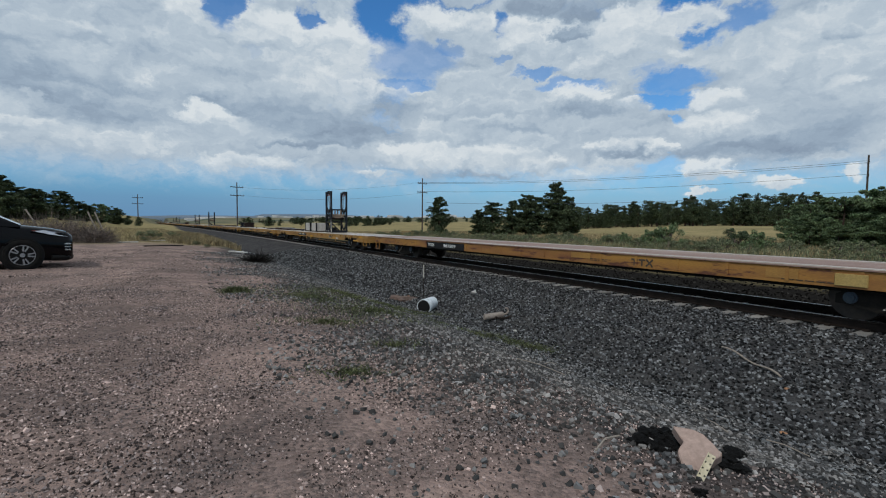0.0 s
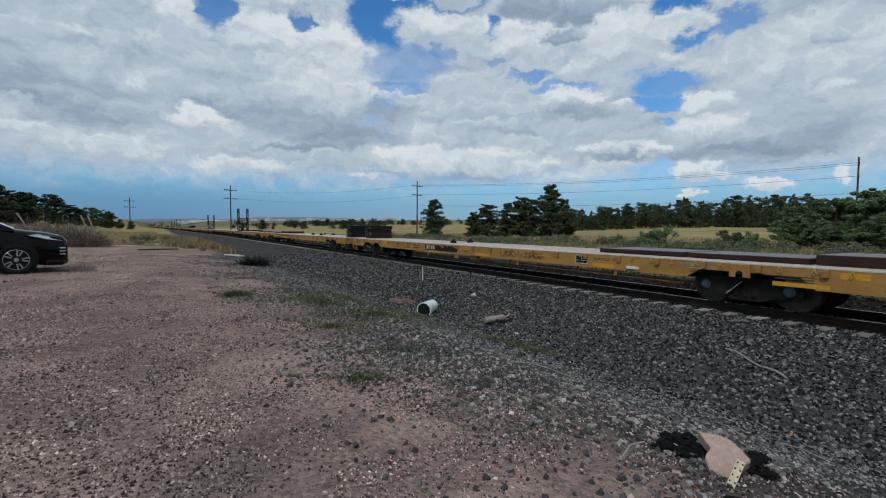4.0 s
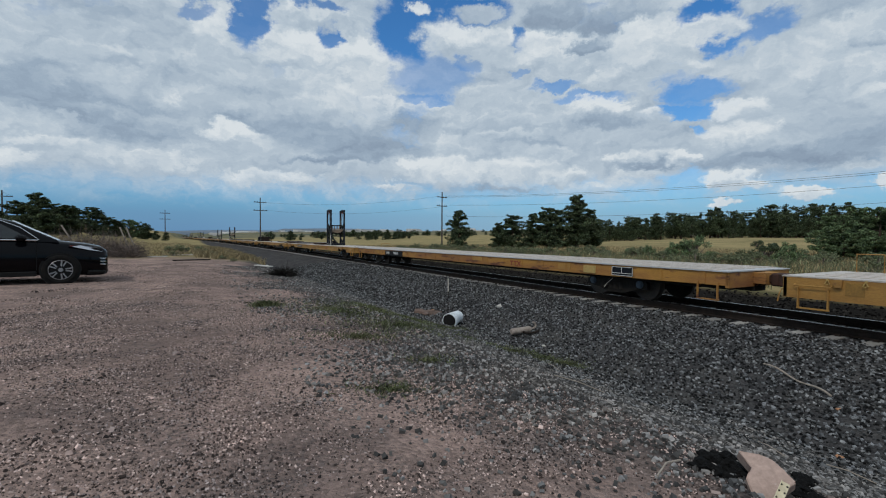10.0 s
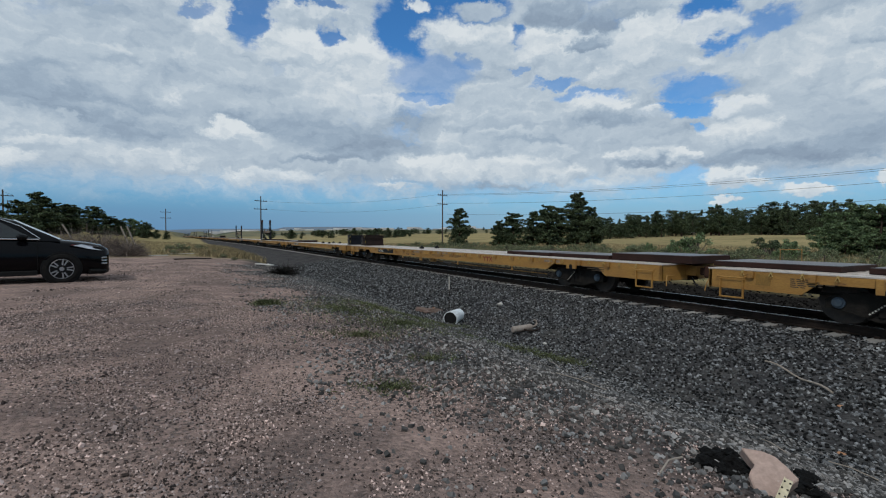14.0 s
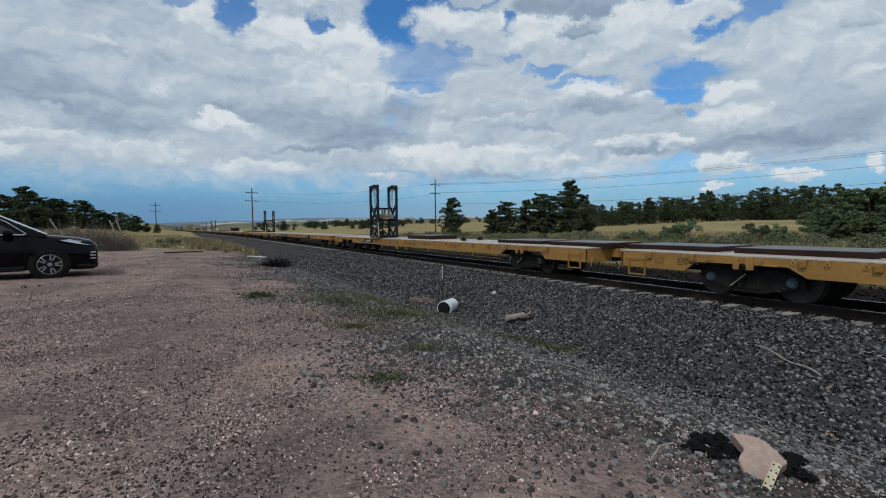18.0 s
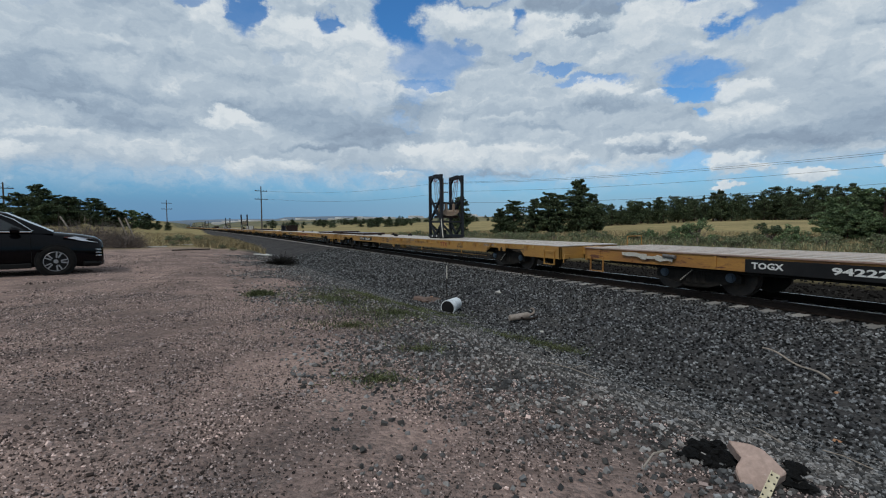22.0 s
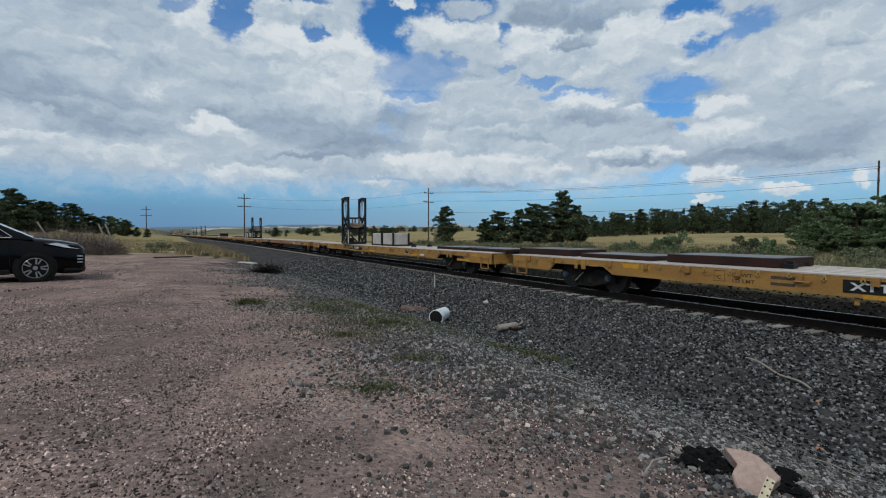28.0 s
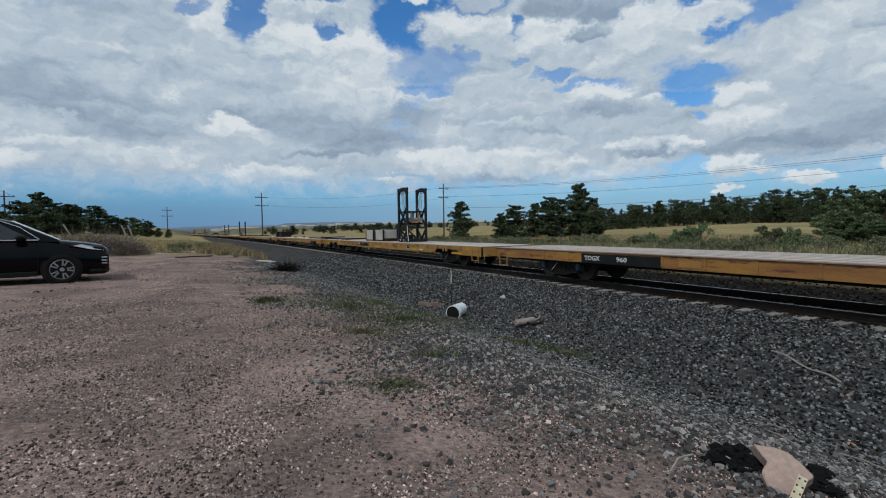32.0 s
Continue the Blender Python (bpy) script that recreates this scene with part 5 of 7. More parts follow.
def build_loads():
    first = {}

    def put(kind, s, x=CX, z=1.046):
        if kind not in first:
            first[kind] = {"cradle": make_cradle, "plate": lambda: make_plate(2.65, 0.13, M_PLATETOP), "long": lambda: make_plate(2.8, 0.21, M_PLATETOP), "thick": lambda: make_plate(2.7, 0.22, M_PLATETOP),
                           "navy": lambda: make_gear(M_GEAR_NAVY, 0), "brown": lambda: make_gear(M_GEAR_BROWN, 0), "block": make_block, "stop": make_chock}[kind]()
            ob = first[kind]
        else:
            ob = copy_thing(first[kind], pose(0, 0, 0))
        MOVERS.append((ob, s, z, x))

    for k, s in enumerate(CRADLES):
        put("cradle", s, x=CX if k % 2 == 0 else CX - 0.85)
    for k in range(7):
        b = 30.45 + k * PERIOD      # front of the first yellow car of each set
        j1, j2, j3, j4 = b + LENGTH_A, b + 2 * LENGTH_A, b + 3 * LENGTH_A, b + 4 * LENGTH_A
        for s in (j1 - 1.75, j1 - 4.85, j1 + 4.3, j1 + 7.1, j3 - 4.85, j3 + 1.75, j3 + 4.9) + (() if k > 1 else (j3 - 1.75,)):
            put("plate", s)
        put("long", j3 + 13.95)
        if k % 2:
            put("long", j1 - 14.4)
        put("thick", j3 - 8.0)
        put("thick", j1 + 1.5)
        if k > 1:
            put("thick", j3 - 1.75)
        put("navy", j2 + 1.75)
        put("brown", j2 - 2.0)
        for s in (() if k % 2 else (j1 - 9.0, j1 - 12.0)) + (j3 + 9.4, j2 + 9, j2 + 11.4, j3 - 9.5, j2 - 12):
            put("stop", s, x=CX - 0.55)
            put("stop", s + 0.25, x=CX + 0.6)
    for c, side in BLOCKS:
        for d in ((3.9, 5.9) if side > 0 else (4.5, 6.3)):
            put("block", c + side * d, x=CX - 0.3)


PERIOD = 4 * LENGTH_A + LENGTH_B
CRADLES = [41.62, 136.74, 186.69, 282.75, 332.92, 428.19, 478.2, 573.7, 623.6, 719.1, 769.0, 864.8, 914.4]
BLOCKS = [(41.62, 1.0), (428.19, -1.0), (478.2, 1.0), (864.8, -1.0)]
build_loads()

# ---- trees, shrubs and grass ----
def leaf_cloud(centres, radii, per, size, rng, flat=0.8, quad=True):
    """Many small leaf faces round the given clump centres."""
    n = len(centres) * per
    c = np.repeat(centres, per, 0)
    r = np.repeat(radii, per)[:, None]
    d = rng.normal(0, 1, (n, 3))
    d /= np.linalg.norm(d, axis=1, keepdims=True)
    p = c + d * r * rng.uniform(0.25, 1.0, (n, 1)) ** 0.6 * np.array([1, 1, flat])
    a = rng.normal(0, 1, (n, 3))
    a /= np.linalg.norm(a, axis=1, keepdims=True)
    b = np.cross(a, rng.normal(0, 1, (n, 3)))
    b /= np.linalg.norm(b, axis=1, keepdims=True)
    s = size * rng.uniform(0.6, 1.3, (n, 1))
    V = np.stack([p - a * s, p + b * s * 0.42, p + a * s, p - b * s * 0.42], 1).reshape(-1, 3)
    return V


def cloud_mesh(name, V):
    n = len(V) // 4
    return mesh_from(name, V, np.arange(4 * n), np.full(n, 4))


def trunk_bmesh(height, r, limbs, rng, bend=0.15):
    bm = bmesh.new()
    pts, x, y = [], 0.0, 0.0
    for k in range(7):
        pts.append((x, y, height * k / 6))
        x += rng.normal(0, bend * height / 40)
        y += rng.normal(0, bend * height / 40)
    rings = []
    for k, p in enumerate(pts):
        rr = r * (1 - 0.86 * k / 6) * (1.25 if k == 0 else 1)
        rings.append([bm.verts.new((p[0] + rr * math.cos(u), p[1] + rr * math.sin(u), p[2] - (0.3 if k == 0 else 0))) for u in [2 * math.pi * j / 8 for j in range(8)]])
    for a, b in zip(rings, rings[1:]):
        for j in range(8):
            bm.faces.new((a[j], a[(j + 1) % 8], b[(j + 1) % 8], b[j]))
    bm.faces.new(rings[-1])
    for a, b, rr in limbs:
        add_cyl(bm, a, b, rr, 5, rr * 0.35)
    return bm


def pine_meshes(height, spread, seed, per=26, whorls=13, leaf=0.20, low=0.12, crown="cone", fine=False):
    rng = np.random.default_rng(seed)
    limbs, cs, rs = [], [], []
    for k in range(whorls):
        f = low + (1 - low) * (k + rng.uniform(-0.3, 0.3)) / whorls
        z = height * min(max(f, 0.05), 0.97)
        if crown == "cone":
            reach = spread * (1.02 - f) ** 0.75 * rng.uniform(0.7, 1.15)
        elif crown == "full":
            g = min(max((f - low) / (1 - low), 0.0), 1.0)
            reach = spread * (0.80 + 0.35 * g) * (1.03 - g) ** 0.55 * rng.uniform(0.72, 1.15)
        elif crown == "spire":
            g = min(max((f - low) / (1 - low), 0.0), 1.0)
            reach = spread * (1.03 - g) ** 0.62 * rng.uniform(0.5, 1.25)
        elif crown == "open":
            reach = spread * (0.35 + 0.9 * math.sin(math.pi * min(max((f - low) / (1 - low), 0.02), 0.98)) ** 0.6) * rng.uniform(0.55, 1.15)
        else:
            reach = spread * math.sin(math.pi * min(max((f - low * 0.3) / (1.05 - low * 0.3), 0.03), 0.97)) ** 0.5 * rng.uniform(0.7, 1.15)
        for j in range(int(rng.integers(4, 7))):
            u = rng.uniform(0, 2 * math.pi)
            ln = reach * rng.uniform(0.6, 1.1)
            tip = (math.cos(u) * ln, math.sin(u) * ln, z + ln * rng.uniform(0.0, 0.35))
            limbs.append(((0, 0, z - 0.1 * ln), tip, max(0.02, 0.035 * height / 8)))
            for q in ((0.3, 0.55, 0.8, 1.0) if fine else (0.35, 0.68, 1.0)):
                if rng.uniform() < 0.9:
                    cs.append((tip[0] * q, tip[1] * q, z + (tip[2] - z) * q + rng.normal(0, 0.12)))
                    rs.append((0.68 if fine else 1.0) * (0.42 + 0.30 * ln / max(spread, 0.1)) * height / 9 * rng.uniform(0.75, 1.3) * ((1.05 - 0.7 * f) if crown in ("spire", "cone") else (1.1 - 0.45 * f)))
    cs.append((0, 0, height * 0.97))
    rs.append(0.3 * height / 9)
    V = leaf_cloud(np.array(cs), np.array(rs), per, leaf, rng)
    tb = trunk_bmesh(height * 0.95, 0.022 * height, limbs, rng)
    tm = bpy.data.meshes.new("trunk")
    tb.to_mesh(tm)
    tb.free()
    return tm, cloud_mesh("crown", V)


def plant(name, label, category, group, meshes, m_trunk, m_crown, x, y, scale=1.0, turn=0.0, z=None, squash=1.0):
    t = thing(name, label, category, group)
    t.location = (x, y, float(height(x, y)) - 0.05 if z is None else z)
    t.rotation_euler.z = turn
    t.scale = (scale * squash, scale * squash, scale)
    part("trunk", meshes[0], m_trunk, t)
    part("crown", meshes[1], m_crown, t)
    return t


def build_trees():
    rng = random.Random(11)
    g = "pines in the field"
    near = [pine_meshes(8.0, 2.9, 21, 66, 22, 0.12, 0.05, "full", True), pine_meshes(7.0, 2.7, 22, 66, 21, 0.12, 0.04, "full", True), pine_meshes(10.5, 3.3, 23, 66, 27, 0.13, 0.06, "full", True)]
    for k, x, y, h, sq in ((0, 28.8, 70.8, 6.6, 1.2), (1, 38.2, 68.0, 5.9, 1.5), (1, 36.6, 70.0, 4.6, 1.4), (1, 45.6, 67.3, 7.4, 1.3), (0, 43.6, 69.0, 6.4, 1.3), (2, 52.2, 66.6, 9.9, 1.35), (0, 55.2, 66.0, 7.2, 1.3), (1, 49.0, 68.6, 7.2, 1.3)):
        plant("pine_tree", "dark green ponderosa pine standing in the dry field", "tree", g, near[k], M_BARK, M_PINE, x, y, h / (8.0, 7.0, 10.5)[k], rng.uniform(0, 6), squash=sq)
    far = [pine_meshes(10, (2.5, 2.9, 2.6, 3.1)[k], 31 + k, 44, 11, 0.19, (0.16, 0.10, 0.20, 0.08)[k], ("full", "spire", "open", "spire")[k]) for k in range(4)]
    # wood on the far side of the field
    for k in range(120):
        u = k / 119
        D, az = 150 + 26 * u + rng.uniform(-12, 16), math.radians(44 + 30 * u + rng.uniform(-0.3, 0.3))
        x, y = -11.6 + D * math.sin(az), 1.5 + D * math.cos(az)
        hh = rng.uniform(4.6, 9.4) * (0.60 + 0.30 * min(1, u * 1.6))
        plant("pine_tree", "dark pine in the wood across the field", "tree", "wood across the field", far[k % 4], M_BARK, M_PINE, x, y, 1.10 * hh / 10 * rng.uniform(0.85, 1.15), rng.uniform(0, 6), squash=rng.uniform(1.0, 1.5))
    for k in range(34):
        u = k / 33
        D, az = 185 + rng.uniform(-8, 20), math.radians(46 + 28 * u + rng.uniform(-0.4, 0.4))
        x, y = -11.6 + D * math.sin(az), 1.5 + D * math.cos(az)
        plant("pine_tree", "dark pine deep in the wood across the field", "tree", "wood across the field", far[(k + 1) % 4], M_BARK, M_PINE, x, y, rng.uniform(0.40, 0.75), rng.uniform(0, 6), squash=rng.uniform(1.6, 2.4))
    # scattered far trees along the middle distance
    for k in range(170):
        az = math.radians(rng.uniform(6, 46) if k < 110 else rng.uniform(13, 24))
        D = rng.choice((270, 330, 430, 520, 600)) + rng.uniform(-15, 15)
        x, y = -11.6 + D * math.sin(az), 1.5 + D * math.cos(az)
        if abs(x) < 14:
            continue
        plant("pine_tree", "small far pine on the rolling grassland", "tree", "scattered far pines", far[k % 4], M_BARK, M_PINE, x, y, rng.uniform(0.28, 0.55), rng.uniform(0, 6), squash=rng.uniform(1.5, 2.8))
    # trees behind the parked car
    for k, x, y, h, sq in ((2, -33.5, 98, 8.4, 1.5), (3, -30.4, 101, 6.4, 1.9), (1, -36.5, 100, 6.6, 1.7), (1, -34.0, 108, 6.8, 1.8), (0, -29.4, 117, 7.0, 1.7), (3, -32.2, 116, 6.4, 1.9), (1, -27.6, 124, 5.0, 1.9), (3, -26.4, 126, 4.4, 2.0), (1, -22.0, 138, 5.0, 1.5), (0, -46.0, 98, 5.6, 1.7), (1, -49.5, 100, 5.8, 1.8), (3, -54, 98, 6.2, 1.8), (0, -20.5, 150, 3.2, 1.4), (1, -18.5, 158, 3.0, 1.4), (3, -23.4, 140, 4.2, 1.6), (0, -39.5, 102, 4.6, 1.8)):
        plant("pine_tree", "dark bushy pine behind the parked car", "tree", "trees beyond the lot", near[k % 3], M_BARK, M_PINE, x, y, 0.80 * h / (8.0, 7.0, 10.5)[k % 3], rng.uniform(0, 6), squash=sq * 1.1)
    oak = [pine_meshes(6.0, 2.6, 51, 170, 11, 0.105, 0.05, "round"), pine_meshes(6.0, 2.9, 52, 170, 11, 0.105, 0.03, "round")]
    plant("leafy_tree", "light green leafy tree among the pines", "tree", "trees beyond the lot", oak[0], M_BARK, M_OAK, -24.3, 129, 0.72, 1.0, squash=1.3)
    # leafy thicket across the track
    for k, x, y, h, sq in ((0, 43.0, 23.0, 4.6, 1.3), (1, 47.5, 24.0, 4.2, 1.5), (0, 41.0, 19.6, 5.2, 1.35), (1, 46.0, 18.4, 6.4, 1.3), (1, 39.2, 21.4, 2.8, 1.5), (0, 40.0, 16.0, 5.4, 1.4), (1, 44.5, 12.5, 6.4, 1.4), (0, 38.5, 11.0, 5.0, 1.5), (1, 51.5, 26.8, 3.6, 1.6), (0, 37.5, 18.6, 2.4, 1.7), (1, 36.5, 15.0, 2.8, 1.7)):
        plant("leafy_tree", "dense green leafy tree in a thicket beside the track", "tree", "thicket across the track", oak[k], M_BARK, M_OAK, x + 1.5, y, 0.93 * h / 6.0, rng.uniform(0, 6), squash=sq)


def bush_meshes(seed, h, w, per, leaf, n=26):
    rng = np.random.default_rng(seed)
    cs, rs, limbs = [], [], []
    for k in range(n):
        u, q, f = rng.uniform(0, 6.28), rng.uniform(0.1, 1) ** 0.6, rng.uniform(0.15, 1)
        c = (math.cos(u) * q * w * (1.1 - 0.5 * f), math.sin(u) * q * w * (1.1 - 0.5 * f), h * f * (1.05 - 0.45 * q))
        cs.append(c)
        rs.append(rng.uniform(0.14, 0.26) * max(h, w) * 0.8)
        limbs.append(((0, 0, 0), c, 0.02))
    tb = trunk_bmesh(h * 0.5, 0.04, limbs, rng)
    tm = bpy.data.meshes.new("stems")
    tb.to_mesh(tm)
    tb.free()
    return tm, cloud_mesh("crown", leaf_cloud(np.array(cs), np.array(rs), per, leaf, rng))


def build_shrubs():
    rng = random.Random(3)
    green = [bush_meshes(61 + k, 1.0, 0.75, 150, 0.036) for k in range(3)]
    for x, y, s, m, lab in ((31.4, 29.6, 2.5, M_OAK, "green shrub with pale leaf tips beyond the track"), (29.9, 30.9, 1.6, M_OAK, "green shrub beyond the track"), (31.6, 35.1, 1.25, M_RUST_SHRUB, "dark reddish shrub beyond the track"), (30.4, 36.3, 1.1, M_RUST_SHRUB, "dark reddish shrub beyond the track"), (74.4, 46.2, 1.6, M_PINE, "small lone juniper in the dry field"), (29.0, 20.5, 1.7, M_OAK, "green shrub in front of the thicket"), (33.0, 24.0, 2.0, M_OAK, "green shrub in front of the thicket")):
        t = thing("shrub", lab, "shrub", "shrubs beyond the track")
        t.location = (x, y, float(height(x, y)) - 0.03)
        t.scale = (s, s, s)
        k = rng.randrange(3)
        part("stem_mass", green[k][0], M_TWIG, t)
        part("crown", green[k][1], m, t)
    sage = [bush_meshes(71 + k, 0.8, 0.7, 90, 0.036, 18) for k in range(3)]
    for k in range(190):
        x = rng.uniform(13, 40)
        y = rng.uniform(4, 75) if x < 30 else rng.uniform(8, 50)
        s = rng.uniform(0.5, 1.25) * (1.25 if 18 < x < 34 else 0.8)
        t = thing("sagebrush", "grey-green scrub growing beyond the track", "shrub", "scrub beyond the track")
        t.location = (x, y, float(height(x, y)) - 0.05)
        t.rotation_euler.z = rng.uniform(0, 6)
        t.scale = (s * 1.3, s * 1.3, s)
        part("stem_mass", sage[k % 3][0], M_TWIG, t)
        part("crown", sage[k % 3][1], M_SAGE if rng.random() < 0.8 else M_OAK, t)
    # dead brush and scrub at the far end of the lot
    for x, y, s in ((-17.0, 33.4, 1.15), (-15.9, 34.6, 1.05), (-18.6, 34.2, 0.95), (-15.0, 33.2, 0.7)):
        nr = np.random.default_rng(int(90 + s * 10))
        n = 1500
        d = nr.normal(0, 1, (n, 3))
        d[:, 2] = np.abs(d[:, 2]) * 0.9 + 0.1
        d /= np.linalg.norm(d, axis=1, keepdims=True)
        a = d * nr.uniform(0.1, 0.7, (n, 1)) * np.array([1.9, 1.9, 1.5]) * s
        b = a + (d + nr.normal(0, 0.5, (n, 3))) * 0.45 * s
        side = np.cross(b - a, nr.normal(0, 1, (n, 3)))
        side = side / np.linalg.norm(side, axis=1, keepdims=True) * 0.008
        V = np.stack([a - side, a + side, b + side * 0.3, b - side * 0.3], 1).reshape(-1, 3)
        V[:, 2] = np.maximum(V[:, 2], -0.05)
        t = thing("dead_brush", "leafless grey-brown brush heap at the lot's end", "brush", "brush heaps")
        t.location = (x, y, float(height(x, y)))
        part("twig_mass", cloud_mesh("twig_mass", V), M_TWIG, t)
    for x, y, s, m in ((-12.6, 39.5, 1.0, M_OAK), (-11.4, 41.0, 0.9, M_SAGE), (-13.4, 43, 0.8, M_SAGE), (-10.6, 36.0, 0.6, M_SAGE), (-12.9, 35.5, 0.5, M_SAGE), (-9.8, 30.0, 0.35, M_SAGE), (-10.2, 33.0, 0.4, M_SAGE)):
        t = thing("roadside_weed", "scruffy green weeds at the end of the lot", "weed", "weeds at the lot's end")
        t.location = (x, y, float(height(x, y)) - 0.03)
        t.scale = (s * 1.3, s * 1.3, s)
        part("stem_mass", sage[0][0], M_TWIG, t)
        part("crown", sage[1][1], m, t)


def blades(name, label, xy, h, material, rng, width=0.006, lean=0.5):
    n = len(xy)
    z = height(xy[:, 0], xy[:, 1])
    base = np.stack([xy[:, 0], xy[:, 1], z - 0.01], 1)
    u = rng.uniform(0, 6.28, n)
    s = np.stack([np.cos(u), np.sin(u), np.zeros(n)], 1) * width
    hh = h * rng.uniform(0.5, 1.2, n)
    tip = base + np.stack([rng.normal(0, lean, n) * hh, rng.normal(0, lean, n) * hh, hh], 1)
    mid = (base + tip) / 2 + np.stack([np.zeros(n), np.zeros(n), 0.12 * hh], 1)
    V = np.stack([base - s, base + s, mid + s * 0.7, tip, mid - s * 0.7], 1).reshape(-1, 3)
    me = mesh_from(name, V, np.arange(5 * n), np.full(n, 5))
    return tagged(part(name, me, material), label, "grass", kind="stuff")


def blob(rng, n, x, y, rx, ry):
    u, q = rng.uniform(0, 6.28, n), np.abs(rng.normal(0, 0.55, n))
    return np.stack([x + np.cos(u) * q * rx, y + np.sin(u) * q * ry], 1)


def build_grass():
    rng = np.random.default_rng(8)
    spots = [(-9.2, 10.6, 0.9, 1.3, 1700), (-8.2, 11.6, 1.0, 1.3, 2200), (-7.0, 12.0, 1.1, 1.0, 1900), (-8.6, 9.0, 1.0, 0.7, 1500), (-9.7, 7.9, 0.7, 0.35, 550), (-5.7, 12.9, 0.9, 0.45, 1500), (-5.6, 9.9, 0.6, 0.6, 900), (-5.15, 9.3, 0.45, 0.6, 1200), (-4.9, 8.8, 0.35, 0.45, 900), (-9.3, 6.5, 0.35, 0.25, 260), (-10.2, 5.5, 0.35, 0.22, 260), (-6.3, 10.6, 0.4, 0.4, 300)]
    xy = np.concatenate([blob(rng, int(n * 1.3), x, y, rx * 1.25, ry * 1.25) for x, y, rx, ry, n in spots])
    blades("ditch_grass", "thin green grass along the ditch bank", xy, 0.065, M_GRASS, rng, 0.005, 0.9)
    blades("grass_tuft", "small green grass tuft in the gravel lot", blob(rng, 700, -10.55, 11.1, 0.26, 0.22), 0.13, M_GRASS, rng, 0.006, 0.6)
    xy = np.stack([rng.uniform(-11.8, -7.6, 12000), rng.uniform(33, 62, 12000)], 1)
    xy = xy[(xy[:, 0] + 0.05 * (xy[:, 1] - 33) > -11.6) & (xy[:, 0] < -7.4 - 0.02 * (xy[:, 1] - 33))]
    blades("dry_bank_grass", "tall dry golden grass on the bank", xy, 0.42, M_DRY, rng, 0.013, 0.4)
    xy = np.stack([rng.uniform(-34, -12, 16000), 35 + 60 * rng.uniform(0, 1, 16000) ** 1.5], 1)
    blades("dry_lot_grass", "dry yellow grass beyond the gravel lot", xy, 0.28, M_DRY, rng, 0.014, 0.4)
    xy = np.stack([10.5 + 50 * rng.uniform(0, 1, 42000) ** 1.1, 1 + 100 * rng.uniform(0, 1, 42000) ** 1.2], 1)
    blades("field_grass", "dry golden grass of the field across the track", xy, 0.42, M_DRY, rng, 0.02, 0.3)
    xy = np.stack([10 + 20 * rng.uniform(0, 1, 16000), 1 + 70 * rng.uniform(0, 1, 16000)], 1)
    blades("green_verge", "grey-green weeds along the far side of the track", xy, 0.5, M_SAGE, rng, 0.02, 0.35)


build_trees()
build_shrubs()
build_grass()

# ---- parked car ----
M_CARPAINT = surface("black_car_paint", (0.002, 0.002, 0.003), (0.003, 0.003, 0.004), 2, 0.05, spec=0.16)
M_CLADDING = surface("black_plastic_trim", (0.005, 0.005, 0.005), (0.008, 0.008, 0.008), 30, 0.7, spec=0.2)
M_TYRE = surface("dusty_tyre_rubber", (0.008, 0.008, 0.008), (0.014, 0.013, 0.012), 12, 0.9, spec=0.15)
M_RIM = surface("machined_alloy", (0.40, 0.40, 0.41), (0.32, 0.32, 0.33), 20, 0.35, metal=0.8)
M_CHROME = surface("chrome_trim", (0.75, 0.75, 0.76), (0.68, 0.68, 0.69), 30, 0.15, metal=1.0)
M_TINT = surface("tinted_glass", (0.012, 0.015, 0.016), (0.016, 0.02, 0.02), 3, 0.06, spec=0.7)
M_SHIELD = surface("windshield_glass", (0.86, 0.89, 0.91), (0.82, 0.85, 0.88), 3, 0.14, metal=0.9, spec=1.0)
M_LENS = surface("headlight_lens", (0.70, 0.74, 0.80), (0.50, 0.54, 0.60), 14, 0.12, spec=0.8)
M_AMBER = surface("amber_lens", (0.16, 0.035, 0.025), (0.13, 0.03, 0.025), 14, 0.2)


